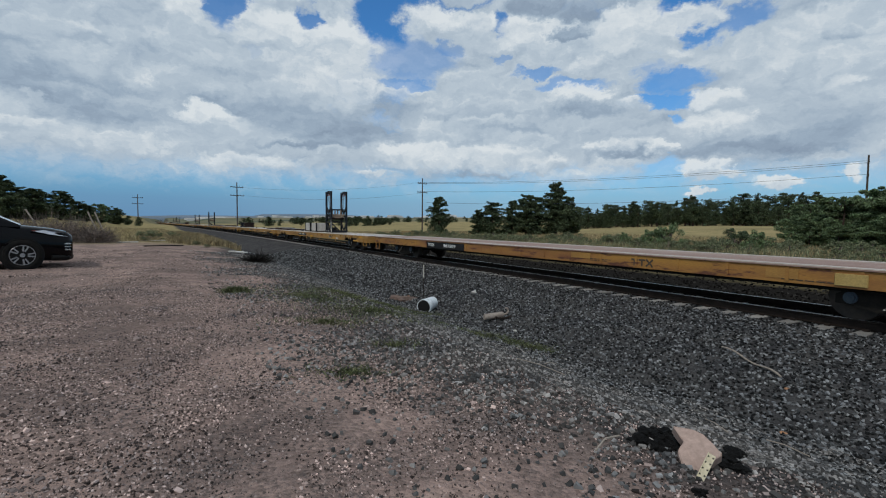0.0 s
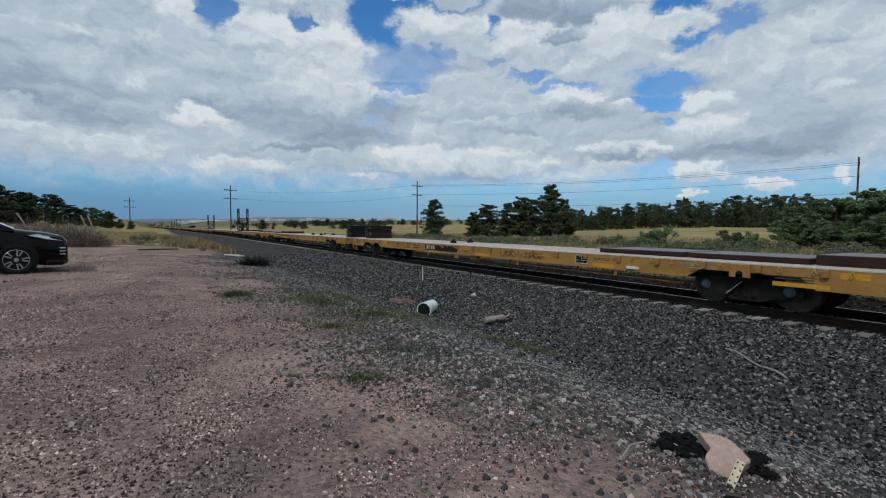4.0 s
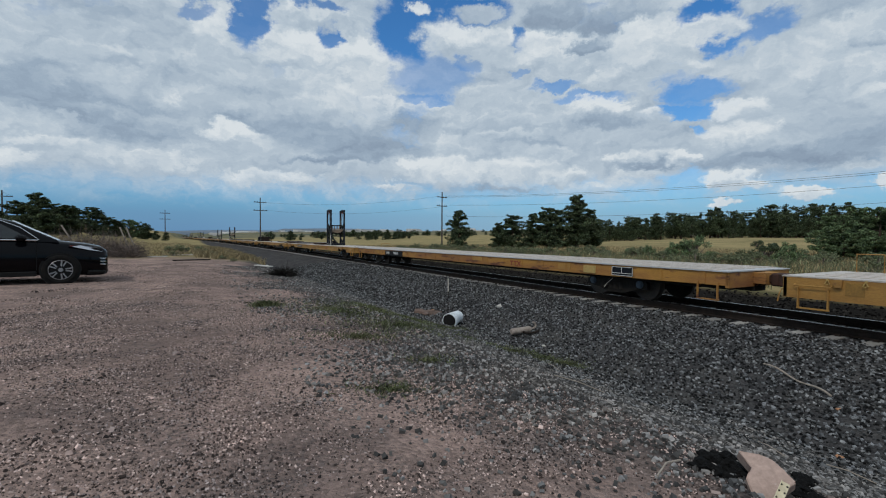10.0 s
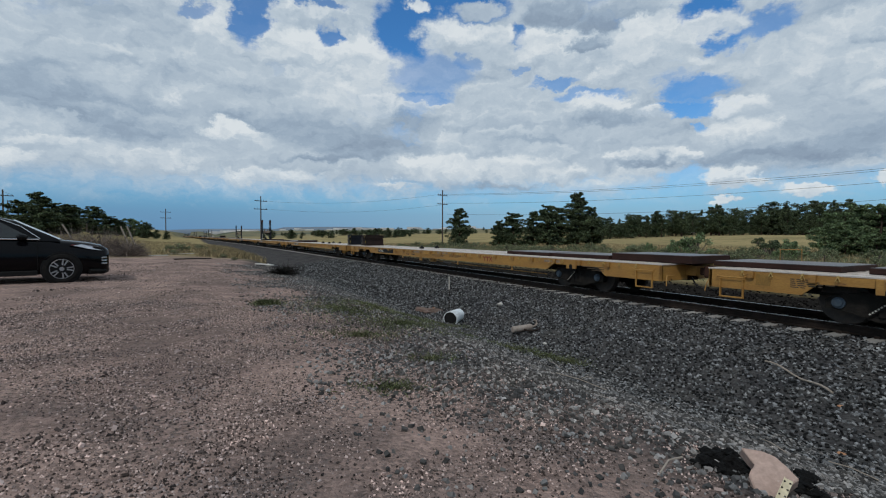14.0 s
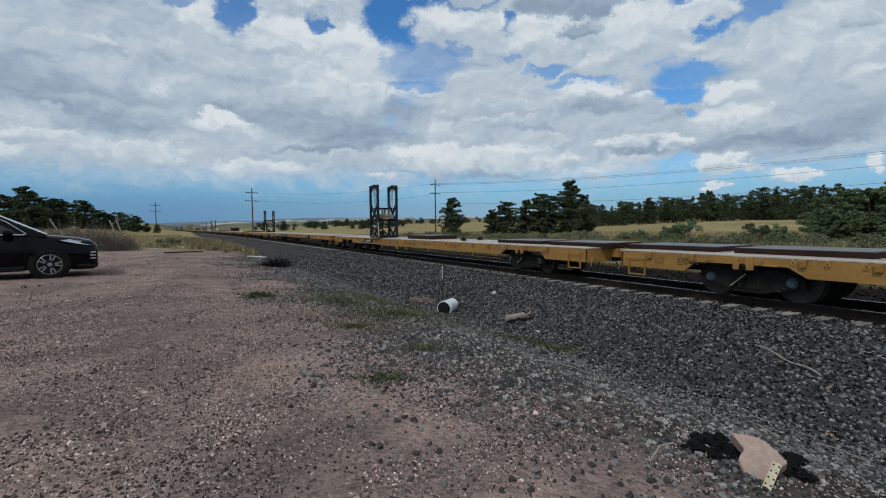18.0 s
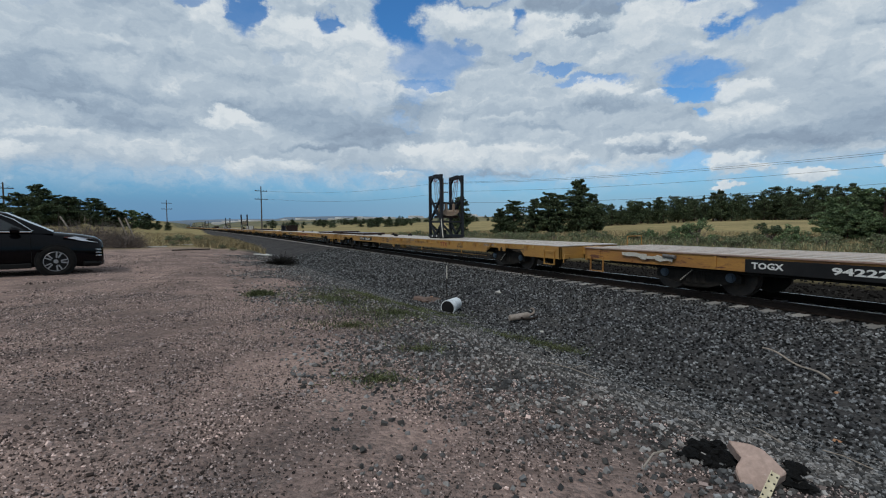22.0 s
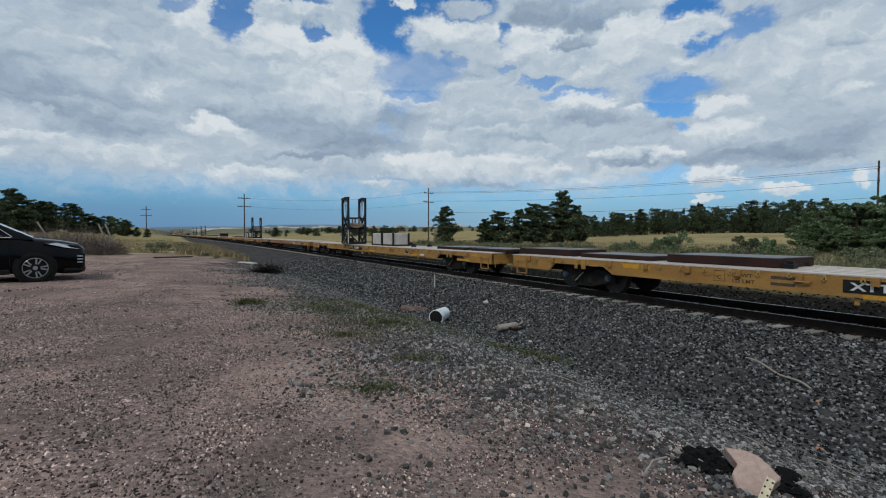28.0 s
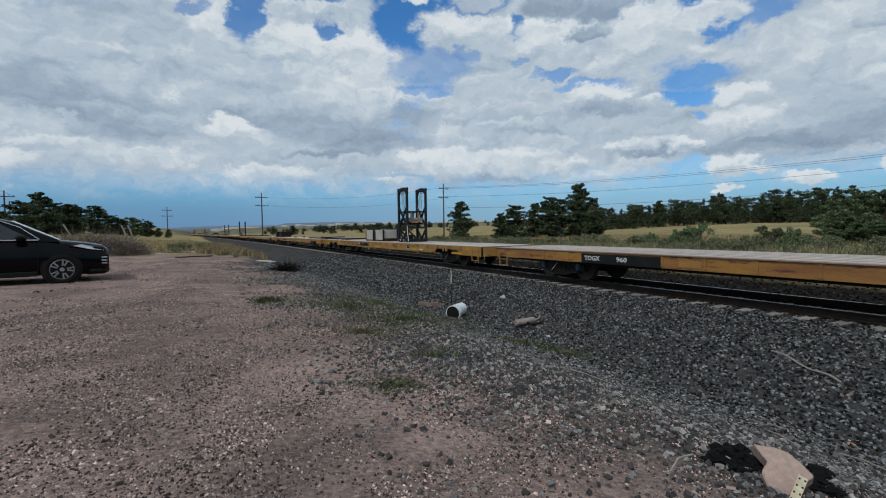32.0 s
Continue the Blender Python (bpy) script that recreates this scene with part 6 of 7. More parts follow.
def build_suv():
    """Side-on sport utility car: x forward from the front axle, y to its left, z up."""
    car = thing("parked_suv", "black sport utility vehicle parked on the gravel lot", "car")
    cx, cy = -14.69, 16.42
    yaw = 12.0
    side = Matrix.Rotation(radians(yaw), 4, "Z")
    at = Vector((cx, cy, 0)) + side @ Vector((0, 0.86, 0))
    car.matrix_basis = Matrix.Translation((at.x, at.y, float(height(cx, cy)) - 0.015)) @ side
    # lower body as a skin over cross-sections: x, half width, sill z, top z, shoulder drop
    rows = [(0.99, 0.55, 0.34, 0.74, 0.05), (0.97, 0.74, 0.24, 0.84, 0.05), (0.85, 0.87, 0.20, 0.93, 0.06), (0.55, 0.93, 0.21, 1.00, 0.08), (0.1, 0.955, 0.25, 1.06, 0.09), (-0.25, 0.96, 0.25, 1.10, 0.06), (-0.9, 0.955, 0.25, 1.12, 0.05), (-1.6, 0.955, 0.25, 1.14, 0.05), (-2.4, 0.96, 0.25, 1.16, 0.05), (-2.9, 0.96, 0.27, 1.18, 0.05), (-3.5, 0.94, 0.32, 1.19, 0.06), (-3.85, 0.86, 0.36, 1.16, 0.08), (-3.95, 0.70, 0.42, 1.05, 0.08)]
    bm = bmesh.new()
    rings = []
    for x, w, z0, z1, d in rows:
        zm = z0 + (z1 - z0) * 0.55
        half = [(0, z0), (w * 0.86, z0), (w * 0.97, z0 + 0.10), (w, zm - 0.08), (w * 0.985, zm + 0.1), (w * 0.955, z1 - d), (w * 0.86, z1), (0, z1 + 0.035)]
        rings.append([bm.verts.new((x, -y, z)) for y, z in half] + [bm.verts.new((x, y, z)) for y, z in half[-2:0:-1]])
    n = len(rings[0])
    for a, b in zip(rings, rings[1:]):
        for k in range(n):
            bm.faces.new((a[k], a[(k + 1) % n], b[(k + 1) % n], b[k]))
    bm.faces.new(rings[0][::-1])
    bm.faces.new(rings[-1])
    body = part("body", bm, M_CARPAINT, car, "glossy black painted body")
    me = body.data
    me.polygons.foreach_set("use_smooth", np.ones(len(me.polygons), bool))
    # cabin
    rows = [(-0.02, 0.80, 1.06, 1.09), (-0.45, 0.79, 1.08, 1.34), (-0.85, 0.76, 1.10, 1.565), (-1.15, 0.73, 1.11, 1.64), (-1.7, 0.71, 1.12, 1.70), (-2.4, 0.71, 1.14, 1.71), (-3.1, 0.70, 1.16, 1.67), (-3.45, 0.68, 1.17, 1.58), (-3.82, 0.66, 1.14, 1.20)]
    bm = bmesh.new()
    rings = []
    for x, w, z0, z1 in rows:
        g = max(z1 - z0, 0.01)
        half = [(0.90, z0), (0.90 - (0.90 - w) * 0.45, z0 + g * 0.45), (w + 0.02, z0 + g * 0.88), (w - 0.10, z1), (0, z1 + 0.02)]
        rings.append([bm.verts.new((x, -y, z)) for y, z in half] + [bm.verts.new((x, y, z)) for y, z in half[-2::-1]])
    for a, b in zip(rings, rings[1:]):
        for k in range(len(a) - 1):
            bm.faces.new((a[k], a[k + 1], b[k + 1], b[k]))
    cabin = part("cabin", bm, M_CARPAINT, car)
    cabin.data.polygons.foreach_set("use_smooth", np.ones(len(cabin.data.polygons), bool))

    def panel(name, pts, mat, out=0.012, label="", parent=None):
        bm = bmesh.new()
        a = [bm.verts.new((x, y - (out if y < 0 else -out), z)) for x, y, z in pts]
        b = [bm.verts.new((x, y + (0.02 if y < 0 else -0.02), z)) for x, y, z in pts]
        m = len(a)
        bm.faces.new(a)
        bm.faces.new(b[::-1])
        for i in range(m):
            bm.faces.new((a[i], b[i], b[(i + 1) % m], a[(i + 1) % m]))
        return part(name, bm, mat, parent or car, label)

    for s in (-1, 1):
        panel("front_door_glass", [(-0.55, s * 0.885, 1.15), (-1.52, s * 0.885, 1.17), (-1.50, s * 0.765, 1.57), (-1.10, s * 0.775, 1.52)], M_TINT, label="dark tinted side window")
        panel("rear_door_glass", [(-1.60, s * 0.885, 1.17), (-2.55, s * 0.885, 1.19), (-2.50, s * 0.765, 1.58), (-1.58, s * 0.76, 1.58)], M_TINT, label="dark tinted side window")
        panel("quarter_glass", [(-2.63, s * 0.885, 1.20), (-3.35, s * 0.86, 1.23), (-3.15, s * 0.77, 1.50), (-2.58, s * 0.765, 1.57)], M_TINT, label="dark tinted side window")
        part("belt_trim", add_tube(bmesh.new(), [(-0.42, s * 0.915, 1.115), (-1.5, s * 0.915, 1.135), (-2.6, s * 0.91, 1.16), (-3.35, s * 0.885, 1.19)], 0.014, 5), M_CHROME, car, "chrome window trim")
        part("roof_trim", add_tube(bmesh.new(), [(-0.40, s * 0.90, 1.13), (-0.75, s * 0.80, 1.43), (-1.12, s * 0.755, 1.60), (-1.8, s * 0.745, 1.655), (-2.6, s * 0.745, 1.65)], 0.012, 5), M_CHROME, car, "chrome window trim")
        part("roof_rail", add_tube(bmesh.new(), [(-1.2, s * 0.62, 1.66), (-1.35, s * 0.62, 1.735), (-2.2, s * 0.62, 1.765), (-3.0, s * 0.62, 1.73), (-3.12, s * 0.62, 1.67)], 0.018, 6), M_CARPAINT, car)
        bm = bmesh.new()
        bmesh.ops.create_uvsphere(bm, u_segments=12, v_segments=8, radius=1, matrix=Matrix.Translation((-0.72, s * 1.04, 1.17)) @ Matrix.Diagonal((0.11, 0.12, 0.085, 1)))
        add_box(bm, -0.74, -0.66, min(s * 0.88, s * 1.0), max(s * 0.88, s * 1.0), 1.12, 1.15)
        part("wing_mirror", bm, M_CARPAINT, car)
        for x in (-1.42, -2.42):
            part("door_handle", add_tube(bmesh.new(), [(x - 0.1, s * 0.95, 0.99), (x - 0.09, s * 0.985, 0.995), (x + 0.09, s * 0.985, 0.995), (x + 0.1, s * 0.95, 0.99)], 0.016, 6), M_CARPAINT, car)
        for x in (-0.45, -1.57, -2.62):
            part("door_seam", boxes((x - 0.005, x + 0.005, min(s * 0.93, s * 0.962), max(s * 0.93, s * 0.962), 0.36, 1.08)), M_CLADDING, car)
        part("sill_cladding", boxes((-2.35, -0.45, min(s * 0.90, s * 0.968), max(s * 0.90, s * 0.968), 0.24, 0.36), bevel=0.02), M_CLADDING, car)
        panel("headlight", [(0.90, s * 0.70, 0.80), (0.86, s * 0.82, 0.82), (0.55, s * 0.92, 0.87), (0.22, s * 0.945, 0.96), (0.40, s * 0.92, 0.99), (0.72, s * 0.86, 0.93), (0.88, s * 0.74, 0.87)], M_LENS, 0.018, "clear wrap-around headlight")
        panel("marker_lens", [(0.22, s * 0.95, 0.955), (0.17, s * 0.955, 0.975), (0.22, s * 0.95, 0.99), (0.30, s * 0.94, 0.98)], M_AMBER, 0.015, "reddish side marker")
        for k in range(3):
            part("fog_lamp_bar", boxes((0.80, 0.93, min(s * 0.70, s * 0.89), max(s * 0.70, s * 0.89), 0.47 + 0.075 * k, 0.505 + 0.075 * k), bevel=0.008), M_CHROME, car, "chrome bumper corner slat")
        panel("tail_light", [(-3.60, s * 0.93, 0.95), (-3.88, s * 0.84, 0.95), (-3.86, s * 0.82, 1.10), (-3.45, s * 0.93, 1.10)], M_AMBER, 0.012, "red tail light")
        for x in (0.0, -2.79):
            bm = bmesh.new()
            add_cyl(bm, (x, s * 0.72, 0.385), (x, s * 0.957, 0.385), 0.415, 30)
            part("wheel_arch", bm, M_CLADDING, car)
            w = part("wheel", add_cyl(bmesh.new(), (0, -0.10, 0), (0, 0.10, 0), 0.10, 12), M_CLADDING, car)
            w.location = (x, s * 0.875, 0.378)
            bm = bmesh.new()
            prof = [(0.245, -0.10), (0.30, -0.118), (0.355, -0.105), (0.378, -0.07), (0.378, 0.07), (0.355, 0.105), (0.30, 0.11), (0.245, 0.10)]
            ring = []
            for k in range(36):
                u = 2 * math.pi * k / 36
                ring.append([bm.verts.new((r * math.cos(u), q, r * math.sin(u))) for r, q in prof])
            for k in range(36):
                a, b = ring[k], ring[(k + 1) % 36]
                for j in range(8):
                    bm.faces.new((a[j], a[(j + 1) % 8], b[(j + 1) % 8], b[j]))
            part("tyre", bm, M_TYRE, w)
            bm = bmesh.new()
            add_cyl(bm, (0, s * 0.02, 0), (0, s * 0.03, 0), 0.245, 30)
            part("rim_dish", bm, M_CLADDING, w)
            bm = bmesh.new()
            for k in range(10):
                u = 2 * math.pi * (k // 2) / 5 + (0.14 if k % 2 else -0.14)
                add_beam(bm, (0.04 * math.cos(u), s * 0.085, 0.04 * math.sin(u)), (0.235 * math.cos(u + (0.06 if k % 2 else -0.06)), s * 0.095, 0.235 * math.sin(u + (0.06 if k % 2 else -0.06))), 0.017, 0.03)
            add_cyl(bm, (0, s * 0.07, 0), (0, s * 0.105, 0), 0.05, 14)
            add_tube(bm, [(0.238 * math.cos(2 * math.pi * k / 32), s * 0.098, 0.238 * math.sin(2 * math.pi * k / 32)) for k in range(33)], 0.008, 5)
            part("rim_spokes", bm, M_RIM, w, "bright alloy wheel spokes")
    bm = bmesh.new()
    v = [bm.verts.new(p) for p in ((0.0, -0.74, 1.13), (0.0, 0.74, 1.13), (-0.86, 0.64, 1.60), (-0.86, -0.64, 1.60))]
    bm.faces.new(v)
    w = [bm.verts.new((q.co.x - 0.03, q.co.y, q.co.z - 0.02)) for q in v]
    bm.faces.new(w[::-1])
    for i in range(4):
        bm.faces.new((v[i], w[i], w[(i + 1) % 4], v[(i + 1) % 4]))
    part("windshield", bm, M_SHIELD, car, "windshield mirroring the bright sky")
    part("front_grille", boxes((0.90, 0.955, -0.62, 0.62, 0.44, 0.62), bevel=0.01), M_CLADDING, car)
    for k, z in enumerate((0.72, 0.78, 0.84)):
        part("grille_bar", add_tube(bmesh.new(), [(0.80, -0.76, z + 0.03), (0.93, -0.55, z), (0.965, 0, z - 0.01), (0.93, 0.55, z), (0.80, 0.76, z + 0.03)], 0.018, 6), M_CHROME, car, "chrome grille bar")
    part("lower_bumper", add_tube(bmesh.new(), [(0.55, -0.93, 0.30), (0.86, -0.80, 0.29), (0.96, -0.4, 0.30), (0.97, 0, 0.30), (0.96, 0.4, 0.30), (0.86, 0.80, 0.29), (0.55, 0.93, 0.30)], 0.06, 6), M_CLADDING, car)


build_suv()


# ---- power poles and wires ----
def pole(x, y, z, top, arms, label):
    t = thing("utility_pole", label, "utility pole", "power poles")
    t.location = (x, y, z)
    hgt = top - z
    bm = bmesh.new()
    add_cyl(bm, (0, 0, -0.5), (0, 0, hgt), 0.17, 10, 0.11)
    part("mast", bm, M_WOODPOLE, t)
    for za, ln, u in arms:
        d = Vector((math.cos(u), math.sin(u), 0)) * ln / 2
        part("crossarm", add_beam(bmesh.new(), -d + Vector((0, 0, hgt - za)), d + Vector((0, 0, hgt - za)), 0.12, 0.14), M_WOODPOLE, t)
        for q in (-0.9, -0.45, 0.45, 0.9):
            c = d * q + Vector((0, 0, hgt - za + 0.07))
            part("insulator", add_cyl(bmesh.new(), c, c + Vector((0, 0, 0.18)), 0.06, 8, 0.04), M_TRUCK, t)
    return t


def wire(a, b, sag, r=0.016):
    a, b = Vector(a), Vector(b)
    pts = [a.lerp(b, k / 16) - Vector((0, 0, sag * 4 * (k / 16) * (1 - k / 16))) for k in range(17)]
    tagged(part("power_wire", add_tube(bmesh.new(), pts, r, 4), M_WIRE), "thin dark power wire between the poles", "wire", "power wires")


def build_poles():
    u = 0.35
    arms = [(1.1, 3.0, u), (3.0, 3.2, u)]
    spots = {"p1": (35.8, 90.0, 0.6, 11.7), "p2": (2.2, 117.0, -0.3, 11.0), "p3": (-19.5, 176.5, 1.2, 10.5), "r": (74.5, 27.7, 0.2, 12.3), "l1": (-42.4, 114.9, 2.4, 10.2), "l2": (-53.9, 160.9, 3.4, 10.9)}
    for k, (x, y, z, top) in spots.items():
        pole(x, y, min(z, float(height(x, y))), top, arms, "weathered wooden power pole with two crossarms")
    d = Vector((math.cos(u), math.sin(u), 0))
    a, b = Vector((35.8, 90.0, 0)), Vector((74.5, 27.7, 0))
    for q, z, dz in ((-1.4, 10.75, 0), (1.4, 10.75, 0), (-1.4, 8.85, 0), (1.4, 6.6, 0)):
        wire(a + d * q + Vector((0, 0, z)), b + d * q + Vector((0, 0, z + 0.6)), 0.9, 0.022)
    c = Vector((2.2, 117.0, 0))
    for q, z in ((-1.4, 10.0), (1.4, 8.1)):
        wire(a + d * q + Vector((0, 0, z + 0.7)), c + d * q + Vector((0, 0, z)), 1.2)
    e = Vector((-42.4, 114.9, 9.2))
    for q in (-1.4, 0, 1.4):
        wire(e + d * q, Vector((-62 + q, 34, 30 + q)), 2.0, 0.02)


build_poles()


# ---- ditch and lot clutter ----
def on_ground(x, y, dz=0.0):
    return (x, y, float(height(x, y)) + dz)


def rough_rock(seed, sx, sy, sz, cuts=2, jag=0.12):
    rng = random.Random(seed)
    bm = bmesh.new()
    bmesh.ops.create_icosphere(bm, subdivisions=cuts, radius=1)
    for v in bm.verts:
        k = 1 + jag * noise.noise(v.co * 1.7 + Vector((seed, 0, 0))) * 2 + rng.uniform(-jag, jag) * 0.3
        v.co = Vector((v.co.x * sx * k, v.co.y * sy * k, v.co.z * sz * k))
    return bm


def build_clutter():
    m_slab = surface("pink_sandstone", (0.44, 0.32, 0.27), (0.36, 0.26, 0.22), 3, 0.9, bump=0.3, wear=(0.52, 0.42, 0.37), wear_at=0.6)
    m_tar = surface("crumbled_asphalt", (0.006, 0.006, 0.006), (0.012, 0.012, 0.012), 30, 0.85, bump=0.5, fine=60, spec=0.05)
    m_pvc = surface("white_bucket_plastic", (0.74, 0.79, 0.82), (0.62, 0.67, 0.70), 6, 0.45, wear=(0.16, 0.17, 0.18), wear_at=0.62)
    m_rustpipe = surface("rusted_exhaust_steel", (0.38, 0.33, 0.29), (0.26, 0.21, 0.175), 9, 0.7, bump=0.2, metal=0.2)
    m_stick = surface("bleached_stick", (0.36, 0.31, 0.26), (0.26, 0.22, 0.18), 10, 0.9, bump=0.2)
    m_strip = surface("yellowed_perforated_strip", (0.58, 0.52, 0.36), (0.50, 0.44, 0.30), 10, 0.6)
    # broken slab
    slab = thing("broken_slab", "pink sandstone slab chunk lying on the gravel bank", "stone")
    x, y = -8.55, 3.27
    n = Vector((-0.52, -0.36, 0.77)).normalized()
    r = Vector((0.88, -0.47, 0))
    r = (r - n * r.dot(n)).normalized()
    slab.matrix_basis = Matrix.Translation((-8.84, 3.10, 0.395)) @ Matrix((r, n.cross(r), n)).transposed().to_4x4()
    bm = bmesh.new()
    outline = [(-0.075, 0.165), (0.029, 0.125), (0.083, 0.083), (0.098, 0.02), (0.13, -0.056), (0.066, -0.085), (-0.024, -0.125), (-0.09, -0.15), (-0.118, -0.09), (-0.110, 0.0), (-0.086, 0.029), (-0.044, 0.055), (-0.058, 0.08), (-0.066, 0.123)]
    rng = random.Random(2)
    top = [bm.verts.new((p, q, 0.03 + rng.uniform(-0.004, 0.004))) for p, q in outline]
    bot = [bm.verts.new((p * 1.04, q * 1.04, -0.06)) for p, q in outline]
    k = len(outline)
    bm.faces.new(top)
    bm.faces.new(bot[::-1])
    for i in range(k):
        bm.faces.new((top[i], bot[i], bot[(i + 1) % k], top[(i + 1) % k]))
    bmesh.ops.bevel(bm, geom=bm.edges[:], offset=0.006, segments=2, affect="EDGES")
    part("slab_body", bm, m_slab, slab)
    for j, (x, y, s, sx) in enumerate(((-8.97, 3.40, 0.05, 1.4), (-8.80, 3.46, 0.055, 1.5), (-8.80, 3.38, 0.06, 1.4), (-8.66, 3.44, 0.06, 1.3), (-8.82, 3.30, 0.05, 1.4), (-8.92, 3.33, 0.045, 1.3), (-8.72, 3.31, 0.06, 1.2), (-8.76, 3.25, 0.045, 1.2), (-8.70, 3.01, 0.045, 1.5), (-8.58, 3.03, 0.045, 1.4), (-8.40, 3.10, 0.05, 1.7), (-8.25, 3.16, 0.045, 1.8), (-8.64, 2.94, 0.035, 1.5), (-9.20, 2.86, 0.03, 1.4))):
        o = part("tar_clump", rough_rock(j + 3, s * sx, s * 1.15, s * 0.75, 3, 0.42), m_tar)
        o.location = on_ground(x, y, s * 0.25)
        o.rotation_euler.z = j
        tagged(o, "jagged black lump of old asphalt by the slab", "asphalt lump", "asphalt lumps round the slab")
    strip = thing("perforated_strip", "yellowed perforated metal strip leaning on the slab", "metal strip")
    strip.matrix_basis = Matrix.Translation((-8.99, 2.965, 0.365)) @ Matrix((r, n.cross(r), n)).transposed().to_4x4() @ Matrix.Rotation(radians(45), 4, "Z")
    part("strip_body", boxes((-0.125, 0.125, -0.021, 0.021, -0.004, 0.004), (-0.125, 0.125, 0.017, 0.021, 0.004, 0.016)), m_strip, strip)
    for i in range(6):
        for yy in (-0.013, 0.013):
            part("punched_hole", add_cyl(bmesh.new(), (-0.105 + 0.042 * i, yy, 0.003), (-0.105 + 0.042 * i, yy, 0.006), 0.0055, 8), M_BLACK, strip)
    # bucket on its side, its mouth to the lot
    b = thing("white_bucket", "white plastic bucket tipped over in the ditch", "bucket")
    bx, by = -4.85, 13.72
    b.matrix_basis = Matrix.Translation(on_ground(bx, by, 0.19)) @ Matrix.Rotation(radians(36), 4, "Z") @ Matrix.Rotation(radians(-94), 4, "Y") @ Matrix.Diagonal((1.3, 1.3, 1.5, 1))
    bm = bmesh.new()
    prof = [(0.0, -0.20), (0.135, -0.20), (0.15, 0.0), (0.165, 0.20), (0.172, 0.20), (0.172, 0.23), (0.155, 0.23), (0.13, -0.18), (0.0, -0.18)]
    rings = [[bm.verts.new((r * math.cos(2 * math.pi * k / 28), r * math.sin(2 * math.pi * k / 28), z)) for k in range(28)] for r, z in prof[1:-1]]
    for p, q in zip(rings, rings[1:]):
        for k in range(28):
            bm.faces.new((p[k], p[(k + 1) % 28], q[(k + 1) % 28], q[k]))
    bm.faces.new(rings[0][::-1])
    bm.faces.new(rings[-1])
    part("bucket_wall", bm, m_pvc, b)
    for z, r in ((0.13, 0.164), (0.17, 0.166)):
        part("bucket_rib", add_tube(bmesh.new(), [(r * math.cos(2 * math.pi * k / 28), r * math.sin(2 * math.pi * k / 28), z) for k in range(29)], 0.006, 5), m_pvc, b)
    # solid black plug closes the mouth in place of the shaded hollow
    part("bucket_hollow", add_cyl(bmesh.new(), (0, 0, -0.17), (0, 0, 0.231), 0.13, 24, 0.153), M_BLACK, b, "black plug for the shaded inside of the bucket")
    part("handle", add_tube(bmesh.new(), [(0.17 * math.cos(math.pi * k / 12), 0.17 * math.sin(math.pi * k / 12), 0.20 - 0.10 * math.sin(math.pi * k / 12)) for k in range(13)], 0.006, 5), M_BLACK, b, "black wire handle")
    # old silencer
    e = thing("old_muffler", "weathered exhaust muffler with a bent pipe on ballast", "muffler")
    e.location = on_ground(-4.05, 11.45, 0.08)
    e.rotation_euler = (0, radians(-4), radians(-8))
    bm = bmesh.new()
    add_cyl(bm, (-0.30, 0, 0.02), (0.22, 0, 0.02), 0.085, 16)
    add_cyl(bm, (0.22, 0, 0.02), (0.28, 0, 0.02), 0.085, 16, 0.04)
    add_cyl(bm, (-0.33, 0, 0.02), (-0.30, 0, 0.02), 0.07, 16, 0.085)
    part("muffler_can", bm, m_rustpipe, e)
    part("tail_pipe", add_tube(bmesh.new(), [(0.26, 0, 0.02), (0.36, 0.0, 0.03), (0.43, 0.02, 0.08), (0.42, 0.04, 0.16), (0.36, 0.05, 0.18)], 0.028, 8), m_rustpipe, e)
    part("hanger_pipe", add_tube(bmesh.new(), [(-0.02, -0.09, 0.0), (0.0, -0.18, -0.01), (0.12, -0.24, -0.02), (0.34, -0.22, -0.02), (0.40, -0.16, 0.0)], 0.03, 8), M_RAIL, e)
    # marker stake
    t = thing("marker_stake", "thin steel survey stake with a white painted top", "stake")
    t.location = on_ground(-4.16, 15.33, -0.05)
    top = 0.42 - t.location.z
    part("stake_rod", add_cyl(bmesh.new(), (0, 0, 0), (0, 0, top - 0.42), 0.012, 6), M_RAIL, t)
    part("stake_top", boxes((-0.02, 0.02, -0.006, 0.006, top - 0.46, top), bevel=0.002), M_STRAP, t, "white painted flat top")
    # bleached stick on the ballast
    pts = [on_ground(-2.64 + (-0.74) * f + 0.07 * math.sin(3.1 * f), 6.23 - 1.30 * f, 0.05 + 0.03 * math.sin(9 * f)) for f in [k / 12 for k in range(13)]]
    tagged(part("stick", add_tube(bmesh.new(), pts, 0.016, 6), m_stick), "long bleached bent stick on the dark ballast", "stick")
    for x, y, a, ln in ((-6.9, 3.9, 0.9, 0.5), (-6.4, 3.4, 1.8, 0.35), (-7.4, 5.6, 2.4, 0.6), (-7.0, 6.4, 0.4, 0.45), (-6.3, 7.6, 1.2, 0.5), (-9.4, 3.4, 0.2, 0.3)):
        p0, p1 = on_ground(x, y, 0.05), on_ground(x + ln * math.cos(a), y + ln * math.sin(a), 0.06)
        tagged(part("twig", add_tube(bmesh.new(), [p0, ((p0[0] + p1[0]) / 2, (p0[1] + p1[1]) / 2 + 0.02, (p0[2] + p1[2]) / 2 + 0.02), p1], 0.006, 5), m_stick), "thin dry twig lying on the gravel", "twig", "twigs on the bank")
    m_pale = surface("pale_rock", (0.58, 0.56, 0.52), (0.46, 0.44, 0.41), 5, 0.9, bump=0.3)
